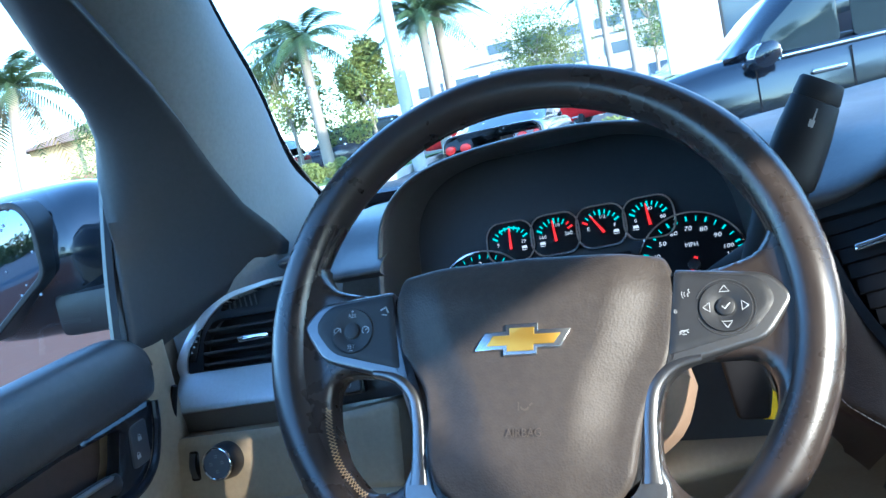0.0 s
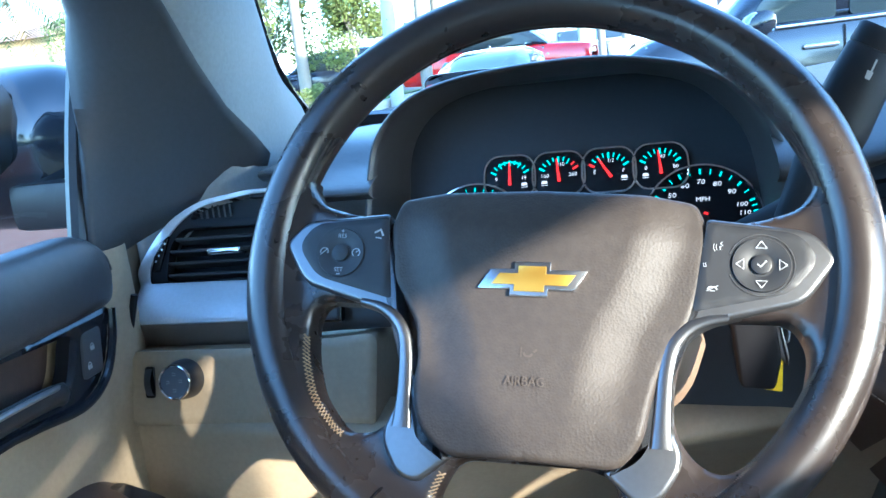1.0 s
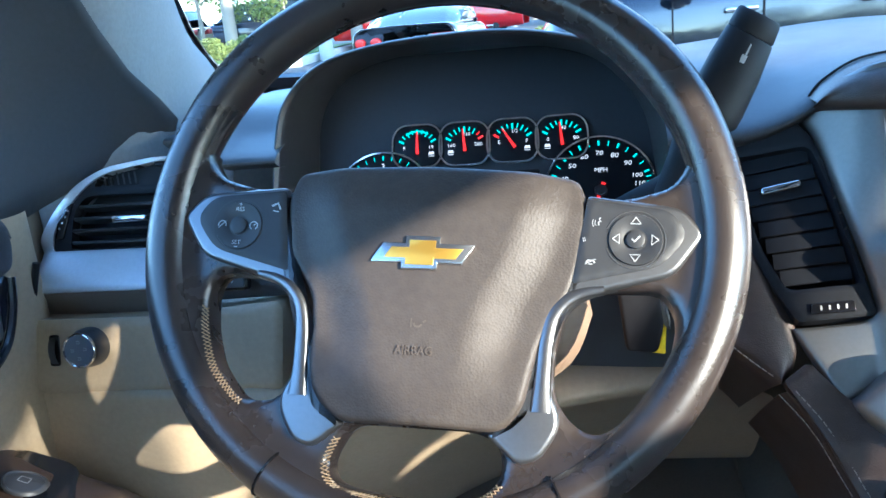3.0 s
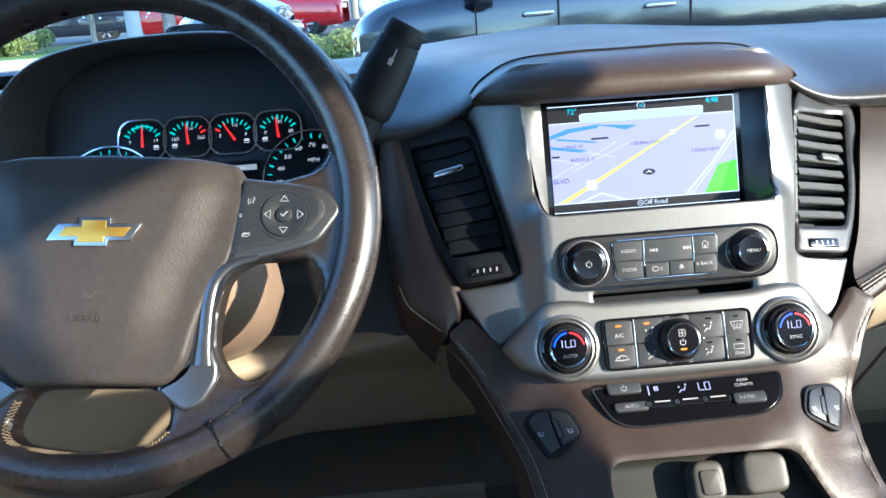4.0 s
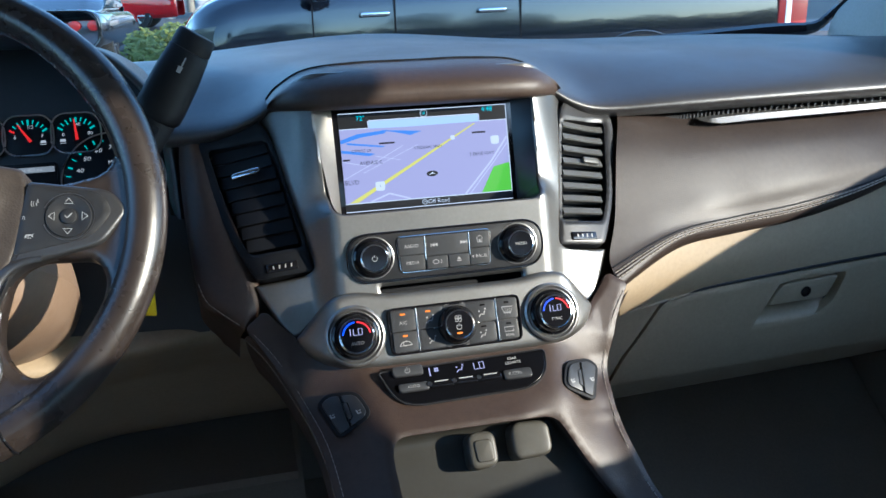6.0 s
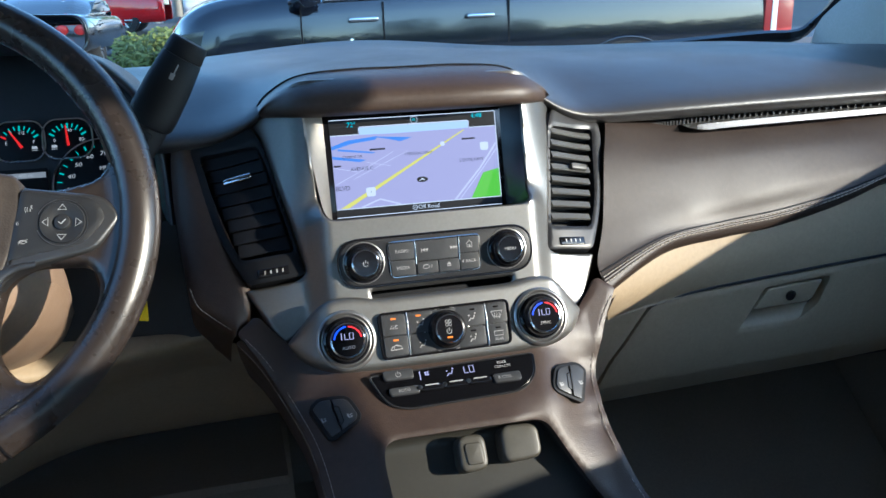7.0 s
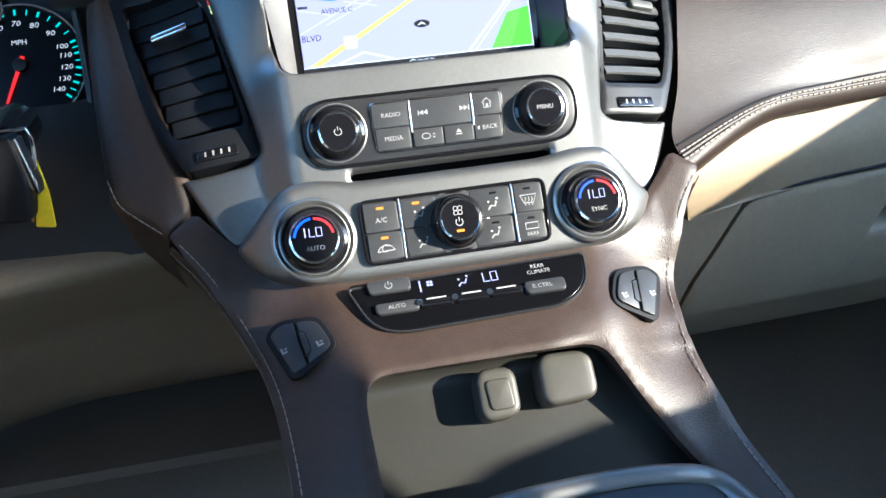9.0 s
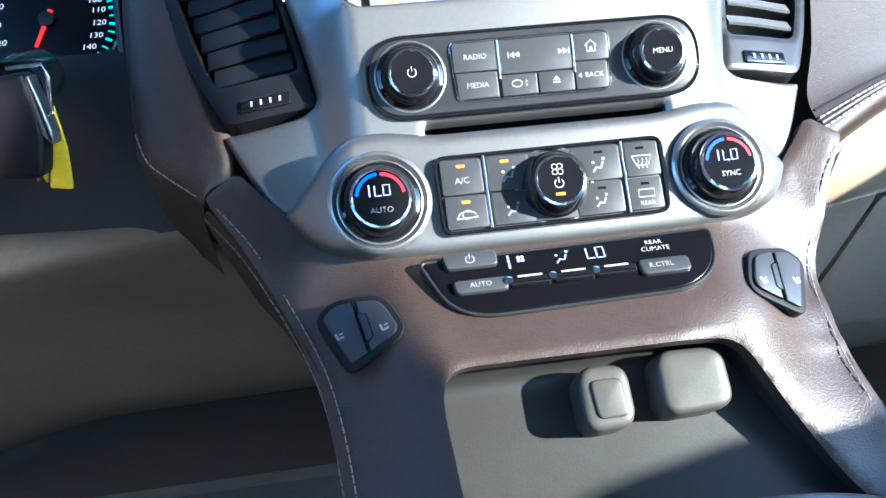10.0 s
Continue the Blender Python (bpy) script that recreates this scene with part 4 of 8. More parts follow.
MAPTEXT = glowing("map_text", (0.02, 0.02, 0.05), 0.5)


def scr(px, py, n):
    """On the display: px 0..100 across, py 0..56 down."""
    return SCR(-86.5 + px * 1.73, 48.5 - py * 1.75, n)


part("display", mark(bmesh.new(), [(0, 0), (100, 0), (100, 56), (0, 56)], scr, 0.0), MAPDARK, nav, flat=True)
bm = bmesh.new()
mark(bm, [(0.4, 9.0), (17, 9.0), (17, 5.5), (18, 5), (82, 5), (83, 5.5), (83, 9.0), (99.6, 9.0), (99.6, 50.6), (0.4, 50.6)], scr, 0.15)
part("map_ground", bm, MAP, nav, flat=True)
part("map_sky", mark(bmesh.new(), [(17.4, 9.2), (17.4, 5.6), (18, 5.2), (82, 5.2), (82.6, 5.6), (82.6, 9.2), (60, 9.4), (38, 9.6)], scr, 0.25), MAPSKY, nav, flat=True)
bm = bmesh.new()
for pts in ([(0.3, 0.3), (99.7, 0.3)], [(99.6, 0.3), (99.6, 50.6)], [(0.4, 9), (17, 9), (17, 5.3), (18, 4.8), (82, 4.8), (83, 5.3), (83, 9), (99.6, 9)], [(0.3, 50.8), (99.7, 50.8)], [(0.3, 55.4), (99.7, 55.4)]):
    band(bm, pts, 0.5, scr, 0.4)
part("map_border", bm, MAPEDGE, nav, flat=True)
part("highway", mark(bmesh.new(), [(2.5, 50.4), (7.5, 50.4), (80.5, 10.2), (79.0, 10.2)], scr, 0.3), ROADY, nav, flat=True)
part("park", mark(bmesh.new(), [(81, 50.5), (89.5, 36), (99.5, 34), (99.5, 50.5)], scr, 0.32), MAPGREEN, nav, flat=True)
bm = bmesh.new()
for pts, wd in (([(71, 50.5), (88, 33), (99, 19)], 1.0), ([(74, 50.5), (90, 33), (99.5, 22)], 0.5), ([(0.5, 37), (20, 28), (36, 20)], 0.35), ([(12, 34), (45, 20)], 0.3), ([(0.5, 27), (14, 30)], 0.3), ([(20, 25), (34, 28)], 0.3), ([(15, 50.4), (26, 46.5), (38, 50.4)], 0.9)):
    band(bm, pts, wd, scr, 0.28)
tagged(part("street_layer", bm, MAPLINE, nav, flat=True), kind="stuff")
bm = bmesh.new()
for pts in ([(0.5, 15), (10, 12), (28, 10.5), (26, 12.5), (12, 14), (0.5, 17)], [(24, 10.6), (48, 12.4), (41, 14.4), (34, 12.6)], [(0.5, 20.5), (20, 23.6), (16, 24.6), (0.5, 22)], [(4, 16.5), (26, 19.6), (24, 20.2), (4, 17.6)]):
    mark(bm, pts, scr, 0.34)
tagged(part("waterway_layer", bm, MAPBLUE, nav, flat=True), kind="stuff")
SMALL = ((51, 22, "S FEDERAL HWY", 3.0), (83, 28, "S DIXIE HWY", 3.4), (17, 28.5, "AVENUE C", 3.7), (12, 21.5, "CYPRESS DR", 2.8), (5, 39, "BLVD", 4.6))
for px, py, text, size in SMALL:
    q = SCR(-86.5 + px * 1.73, 48.5 - py * 1.75)
    letters("street_name", text, size, SCR, -86.5 + px * 1.73, 48.5 - py * 1.75, 0.45, MAPTEXT, nav, stretch=0.95)
bm = bmesh.new()
for px, py, wd in ((27, 18, 9), (82, 15.5, 8), (3, 26.2, 4)):
    mark(bm, [(px - wd / 2, py - 0.5), (px + wd / 2, py - 0.5), (px + wd / 2, py + 0.5), (px - wd / 2, py + 0.5)], scr, 0.45)
tagged(part("street_name_bars", bm, MAPTEXT, nav, flat=True), kind="stuff")
bm = bmesh.new()
for px, py, r in ((21, 42, 2.6), (91.5, 20.5, 2.4), (66, 17.5, 1.2)):
    mark(bm, rounded([(px - r * 1.1, py - r), (px + r * 1.1, py - r), (px + r, py + r), (px - r, py + r)], r * 0.5, 3), scr, 0.5)
tagged(part("route_shields", bm, MAPEDGE, nav, flat=True), kind="stuff")
letters("route_number", "1", 2.4, SCR, -86.5 + 21 * 1.73, 48.5 - 42 * 1.75, 0.6, MAPTEXT, nav)
part("position_marker", mark(bmesh.new(), arc(52, 37.2, 3.4, 0, 350, 24, 1.6), scr, 0.5), MAPDARK, nav, flat=True)
part("position_arrow", mark(bmesh.new(), [(49.8, 38), (52, 36.3), (54.2, 38), (52, 37.3)], scr, 0.6), MAPEDGE, nav, flat=True)
letters("temperature", "72°", 5.0, SCR, -86.5 + 13 * 1.73, 48.5 - 3.4 * 1.75, 0.6, CYAN, nav)
letters("clock_digits", "4:48", 5.0, SCR, -86.5 + 88 * 1.73, 48.5 - 2.4 * 1.75, 0.6, CYAN, nav)
letters("heading", "SE", 2.6, SCR, -86.5 + 50 * 1.73, 48.5 - 2.6 * 1.75, 0.6, CYAN, nav)
part("compass_ring", band(bmesh.new(), arc(50, 2.6, 2.0, 0, 360, 26), 0.3, scr, 0.5), MAPEDGE, nav, flat=True)
letters("status_text", "Off Road", 4.4, SCR, -86.5 + 54.5 * 1.73, 48.5 - 53.1 * 1.75, 0.6, MAPEDGE, nav)
part("status_icon", band(bmesh.new(), arc(46.2, 53.1, 1.4, 0, 360, 20), 0.35, scr, 0.5), MAPEDGE, nav, flat=True)
part("status_arrow", band(bmesh.new(), [(45.5, 53.5), (46.2, 52.7), (46.9, 53.5)], 0.35, scr, 0.55), MAPEDGE, nav, flat=True)

# ---- knobs ----
def knob(parent, F, cx, cy, r, high, face_r, ridged=True):
    k = part("knob_body", lathe(bmesh.new(), [(r + 2, 0), (r + 2, 1.2), (r, 2.2), (r, 3.5), (r - 0.6, high * 0.55), (face_r + 2.0, high - 1.2), (face_r + 1.2, high)], F, cx, cy, 56), PIANO, parent, "glossy black knob body")
    part("knob_ring", lathe(bmesh.new(), [(face_r + 1.9, high - 1.6), (face_r + 1.5, high + 0.2), (face_r + 0.4, high + 0.5), (face_r - 0.2, high - 0.2)], F, cx, cy, 56, False), CHROME, k, "chrome ring")
    part("knob_face", lathe(bmesh.new(), [(face_r, high - 0.4), (face_r - 0.3, high - 0.1), (0.4, high)], F, cx, cy, 48), BUTTON, k, "charcoal face")
    part("knob_base_ring", lathe(bmesh.new(), [(r + 3.8, 0.2), (r + 3.6, 1.4), (r + 2.9, 1.6), (r + 2.3, 0.6)], F, cx, cy, 56, False), SATIN, k)
    return k


# ---- radio panel ----
radio = thing("radio_panel", R_(0, 0), "black radio control panel with two knobs and legend buttons", "radio")
plate("panel_plate", rounded([(-91.5, 22), (-91.5, -22.5), (103.5, -22.5), (103.5, 22)], 22, 10), R_, -3, 1.2, BLACK, radio, edge=1.0)
part("panel_edge", annulus(bmesh.new(), rounded([(-93.5, 24), (-93.5, -24.5), (105.5, -24.5), (105.5, 24)], 24, 10), rounded([(-91.5, 22), (-91.5, -22.5), (103.5, -22.5), (103.5, 22)], 22, 10), R_, -4, 1.0), PIANO, radio)
for sx, text in ((-1, ""), (1, "MENU")):
    cx = 4.9 + sx * 73.0
    k = knob(radio, R_, cx, 0.0, 17.0, 12.5, 11.8)
    if text:
        letters("legend", text, 3.2, R_, cx, 0, 12.8, LEGEND, k)
    else:
        part("legend", band(band(bmesh.new(), arc(cx, -0.3, 2.4, 125, 415, 18), 0.55, R_, 12.8), [(cx, 0.5), (cx, 3.2)], 0.55, R_, 12.8), LEGEND, k, flat=True)
part("button_surround", annulus(bmesh.new(), rounded([(-45, 18), (-43, -18), (49, -18), (51, 18)], 6), rounded([(-43.5, 16.5), (-41.5, -16.5), (47.5, -16.5), (49.5, 16.5)], 5), R_, 0.5, 2.4), CHROME, radio, "thin bright frame round the buttons")
cols = [(-43, -17.3), (-16, 27.5), (29, 49)]
BTN = [("RADIO", -43, -17, 16, -0.6), ("MEDIA", -42, -18, -1.2, -16.2), ("", -15.5, 27, 16, -3.6), ("", -16, 5, -4.4, -16.2), ("", 6, 27, -4.4, -16.2), ("", 28.5, 49, 16, 0.4), ("BACK", 28, 47.5, -0.4, -16.2)]
for text, x0, x1, y1, y0 in BTN:
    b = plate("radio_button", rounded([(x0, y1), (x0, y0), (x1, y0), (x1, y1)], 1.0, 2), R_, 0.8, 2.7, BUTTON, radio, edge=0.5)
    if text:
        letters("legend", text, 3.2, R_, (x0 + x1) / 2 + (1.5 if text == "BACK" else 0), (y0 + y1) / 2, 2.85, LEGEND, b)
for x in (-16.6, 27.8):
    plate("button_divider", [(x - 0.5, 16), (x - 0.7, -6), (x + 0.5, -6), (x + 0.6, 16)], R_, 0.8, 3.4, CHROME, radio, edge=0.3)
bm = bmesh.new()
for c in (-4, 19):
    s = -1 if c < 0 else 1
    for d in (0, 3.0):
        mark(bm, [(c + s * d, 5.2), (c + s * (d + 3), 7), (c + s * d, 8.8)] if s > 0 else [(c + s * d, 5.2), (c + s * d, 8.8), (c + s * (d + 3), 7)], R_, 2.9)
    mark(bm, [(c + s * 6.2, 5.2), (c + s * 6.9, 5.2), (c + s * 6.9, 8.8), (c + s * 6.2, 8.8)], R_, 2.9)
mark(bm, [(14.2, -9.6), (16.4, -7), (18.6, -9.6)], R_, 2.9)
mark(bm, [(14.2, -11.2), (18.6, -11.2), (18.6, -10.3), (14.2, -10.3)], R_, 2.9)
band(bm, arc(-7, -9.6, 3.0, 0, 360, 14, 2.0), 0.6, R_, 2.9)
mark(bm, [(-2.4, -9.1), (-0.6, -9.1), (-1.5, -7.9)], R_, 2.9), mark(bm, [(-2.4, -10.3), (-0.6, -10.3), (-1.5, -11.5)], R_, 2.9)
band(bm, [(35.4, 8.8), (38.8, 12), (42.2, 8.8)], 0.7, R_, 2.9), band(bm, [(36.4, 8.8), (36.4, 5.4), (41.2, 5.4), (41.2, 8.8)], 0.7, R_, 2.9)
mark(bm, [(38, 5.5), (39.6, 5.5), (39.6, 8), (38, 8)], R_, 2.9)
mark(bm, [(29.6, -8.2), (31.6, -6.6), (31.6, -9.8)], R_, 2.9)
tagged(part("button_symbols", bm, LEGEND, radio, flat=True), kind="stuff")

# ---- climate lobe ----
clim = thing("climate_panel", H_(0, -25), "silver climate control panel with two temperature knobs and a fan knob", "climate control")
right = [(0, 19), (66, 19), (94, 24), (117, 20), (150, -9), (137, -29), (114, -43), (85, -48), (0, -49)]
lobe = rounded(mirrored(right), [0, 10, 14, 14, 5, 12, 16, 10, 0] + [0, 10, 16, 12, 5, 14, 14, 10, 0], 5)
part("climate_shell", sheet(bmesh.new(), lobe, [], lobe_n, S, 2.0, 9.0, 16.0), SILVER, clim, "satin silver shell with rounded lobes")
part("shell_seam", tube(bmesh.new(), [S(u, v, lobe_n(u, v) - 6.0) for u, v in inset(lobe, -1.4)], 0.0024, 6, True), VENT, clim, "dark gap round the shell")
part("disc_slot", sheet(bmesh.new(), [(-75, 60), (-75, 8), (90, 8), (90, 60)], [], lambda u, v: -6.0, S, 6.0, 0.0, 2.0), VENT, clim, "dark disc slot over the climate panel")


def low(name, cx, cy, h, F, n, parent):
    """The two lit segment digits L and O."""
    w = h * 0.62
    bm = bmesh.new()
    band(bm, [(cx - 1.15 * w, cy + h / 2), (cx - 1.15 * w, cy - h / 2), (cx - 0.15 * w, cy - h / 2)], h * 0.15, F, n)
    band(bm, [(cx + 0.15 * w, cy - h / 2), (cx + 0.15 * w, cy + h / 2), (cx + 1.15 * w, cy + h / 2), (cx + 1.15 * w, cy - h / 2), (cx + 0.15 * w, cy - h / 2)], h * 0.15, F, n)
    part(name, bm, LILAC, parent, "lit segment digits", flat=True)


for sx, text in ((-1, "AUTO"), (1, "SYNC")):
    cx = 1.2 + sx * 96.8
    k = knob(clim, H_, cx, 1.5, 19.8, 12.5, 14.8)
    part("bezel_cup", lathe(bmesh.new(), [(28.5, 1.0), (27.2, 2.6), (25.8, 2.9), (24.4, 1.6), (23.6, -1.0)], H_, cx, 1.5, 56, False), SATIN, k, "satin ring round the knob")
    letters("legend", text, 3.2, H_, cx, -5.4, 12.8, LEGEND, k)
    low("digits", cx + 1.2, 5.2, 5.6, H_, 12.8, k)
    part("level_bar", mark(bmesh.new(), [(cx - 6.2, 2.2), (cx - 5.2, 2.2), (cx - 5.2, 8.6), (cx - 6.2, 8.6)], H_, 12.8), LILAC, k, flat=True)
    part("cold_arc", band(bmesh.new(), arc(cx, 1.5, 12.7, 172, 94, 14), 1.7, H_, 12.85), BLUEARC, k, "blue lit arc", flat=True)
    part("warm_arc", band(bmesh.new(), arc(cx, 1.5, 12.7, 86, 8, 14), 1.7, H_, 12.85), REDARC, k, "red lit arc", flat=True)
    part("dial_split", mark(bmesh.new(), [(cx - 14.4, -0.2), (cx + 14.4, -0.2), (cx + 14.4, 0.25), (cx - 14.4, 0.25)], H_, 12.75), PIANO, k, flat=True)
frame_o = rounded([(-65, 23), (-64, -21.5), (65, -21.5), (66, 23)], 7)
part("button_surround", annulus(bmesh.new(), frame_o, inset(frame_o, 2.0), H_, -2, 3.0), PIANO, clim, "gloss black button surround")
plate("button_well", inset(frame_o, 1.5), H_, -4, 1.0, BLACK, clim)
for x0, x1, y1, y0, text in ((-61.5, -38.5, 20, 0.4, "A/C"), (-61.0, -38.0, -0.4, -18.6, ""), (-35.5, -12, 20, 0.4, ""), (-35, -12, -0.4, -18.6, ""), (12, 40, 20, 0.4, ""), (12, 39, -0.4, -18.6, ""), (43, 62.5, 20, 0.4, ""), (42, 61.5, -0.4, -18.6, "")):
    b = plate("climate_button", rounded([(x0, y1), (x0, y0), (x1, y0), (x1, y1)], 1.4, 2), H_, 0.5, 3.0, BUTTON, clim, edge=0.5)
    if text:
        letters("legend", text, 3.5, H_, (x0 + x1) / 2, 8, 3.15, LEGEND, b)
plate("button_well_middle", [(-12.5, 20), (-12.5, -18.6), (12.5, -18.6), (12.5, 20)], H_, 0.5, 2.6, BUTTON, clim, edge=0.3)
for x in (-37, 41.2):
    plate("button_divider", [(x - 0.7, 21), (x - 0.6, -19.5), (x + 0.6, -19.5), (x + 0.7, 21)], H_, 0.5, 3.6, CHROME, clim, edge=0.3)
for x, y in ((-50, 16.2), (-49.5, -4.0), (-25.5, 16.6)):
    part("indicator", mark(bmesh.new(), [(x - 2.4, y - 0.8), (x + 2.4, y - 0.8), (x + 2.4, y + 0.8), (x - 2.4, y + 0.8)], H_, 3.2), AMBER, clim, "lit amber indicator", flat=True)
for x, y in ((28, 16.4), (27, -4), (52, 16.4), (52, -4)):
    part("indicator", mark(bmesh.new(), [(x - 2.4, y - 0.7), (x + 2.4, y - 0.7), (x + 2.4, y + 0.7), (x - 2.4, y + 0.7)], H_, 3.2), PIANO, clim, flat=True)


def seated(bm, x, y, F, n, s=1.0):
    """The small seated-figure airflow sign, as plain strokes."""
    band(bm, [(x - 3.4 * s, y - 3.2 * s), (x - 1.2 * s, y - 0.6 * s), (x + 1.4 * s, y - 1.2 * s), (x + 2.8 * s, y + 2.2 * s)], 1.1 * s, F, n)
    mark(bm, disc(0.95 * s, x + 3.3 * s, y + 4.0 * s, 10), F, n)
    mark(bm, disc(0.85 * s, x - 2.8 * s, y + 2.2 * s, 10), F, n)


bm = bmesh.new()
seated(bm, -24, 8.5, H_, 3.2), seated(bm, -24, -11, H_, 3.2, 0.9), seated(bm, 27, 8.5, H_, 3.2), seated(bm, 26, -11.5, H_, 3.2, 0.9)
band(bm, [(-55.5, -13), (-53.5, -10.2), (-49.5, -8.6), (-45.6, -10), (-43.6, -12.6), (-55.5, -13)], 0.7, H_, 3.2)
band(bm, arc(-50, -11.2, 2.2, 40, 300, 10), 0.6, H_, 3.2)
band(bm, [(46.6, 12), (58, 12), (55.6, 6.4), (49, 6.4), (46.6, 12)], 0.6, H_, 3.2)
for x in (50, 52.4, 54.8):
    band(bm, [(x, 4.6), (x - 0.7, 7), (x + 0.4, 8.6), (x, 10.4)], 0.5, H_, 3.2)
band(bm, [(47.5, -7.4), (56.5, -7.4), (56.5, -11.6), (47.5, -11.6), (47.5, -7.4)], 0.6, H_, 3.2)
tagged(part("button_symbols", bm, LEGEND, clim, flat=True), kind="stuff")
letters("legend", "REAR", 2.6, H_, 52, -15.2, 3.2, LEGEND, clim)
fan = knob(clim, H_, 1.0, 0.5, 18.5, 15.5, 12.5)
part("indicator", mark(bmesh.new(), [(-2.6, -8.2), (2.6, -8.2), (2.6, -6.6), (-2.6, -6.6)], H_, 15.8), AMBER, fan, flat=True)
bm = bmesh.new()
for k in range(4):
    a = math.pi / 4 + k * math.pi / 2
    band(bm, arc(2.1 * math.cos(a), 6.2 + 2.1 * math.sin(a), 1.5, 0, 360, 10), 0.5, H_, 15.8)
band(bm, arc(0, -1.6, 2.4, 125, 415, 14), 0.6, H_, 15.8), band(bm, [(0, -1.2), (0, 1.8)], 0.6, H_, 15.8)
part("legend", bm, LEGEND, fan, flat=True)

# ---- rear climate panel ----
rear = thing("rear_climate_panel", Q_(0, -10), "black rear climate control strip with a small lit display", "climate control")
rp = rounded([(-79, 15), (80, 17), (77, -5), (60, -18), (-52, -20), (-68, -12)], [3, 4, 12, 12, 12, 12], 5)
plate("panel_plate", rp, Q_, -6, 2.2, shader("deep_black_panel", (0.004, 0.004, 0.005), 0.22, spec=0.2), rear, edge=1.2)
part("panel_rim", annulus(bmesh.new(), inset(rp, -1.6), rp, Q_, -6, 2.4), BLACK, rear)
for x0, x1, y1, y0, text in ((-68, -39, 18, 8, ""), (-65, -36, 0.5, -7.5, "AUTO"), (34, 62, 0.5, -9, "R.CTRL")):
    b = plate("rear_button", rounded([(x0, y1), (x0 + 1, y0), (x1, y0), (x1, y1)], 3, 3), Q_, 1, 5.0, BUTTON, rear, edge=1.2)
    if text:
        letters("legend", text, 3.0, Q_, (x0 + x1) / 2 - (2 if text == "R.CTRL" else 0), (y0 + y1) / 2, 5.2, LEGEND, b)
    else:
        part("legend", band(band(bmesh.new(), arc(-53.5, 12.6, 2.3, 125, 415, 14), 0.55, Q_, 5.2), [(-53.5, 13), (-53.5, 16)], 0.55, Q_, 5.2), LEGEND, b, flat=True)
for i in range(3):
    x0 = -36 + i * 23.2
    b = plate("rocker", rounded([(x0, -0.5), (x0 + 0.5, -6.5), (x0 + 22.5, -6.8), (x0 + 22.8, -0.8)], 1.5, 3), Q_, 1, 5.5, PIANO, rear, edge=2.0)
    part("rocker_line", mark(bmesh.new(), [(x0 + 5, -2.4), (x0 + 18, -2.4), (x0 + 18, -1.2), (x0 + 5, -1.2)], Q_, 5.7), LEGEND, b, flat=True)
    part("rocker_stud", lathe(bmesh.new(), [(2.6, 4), (2.2, 6.0), (0.4, 6.5)], Q_, x0 + 0.2, -3.4, 12), CHROME, b)
letters("legend", "REAR", 2.9, Q_, 47, 12.0, 2.5, LEGEND, rear)
letters("legend", "CLIMATE", 2.9, Q_, 47, 7.8, 2.5, LEGEND, rear)
low("digits", 14, 9.6, 6.6, Q_, 2.5, rear)
bm = bmesh.new()
mark(bm, [(-33.6, 5.5), (-32.4, 5.5), (-32.4, 14), (-33.6, 14)], Q_, 2.5)
for k in range(4):
    a = math.pi / 4 + k * math.pi / 2
    mark(bm, disc(1.1, -26.5 + 1.5 * math.cos(a), 11.0 + 1.5 * math.sin(a), 8), Q_, 2.5)
seated(bm, -4.5, 8.6, Q_, 2.5, 0.95)
tagged(part("display_symbols", bm, LILAC, rear, flat=True), kind="stuff")

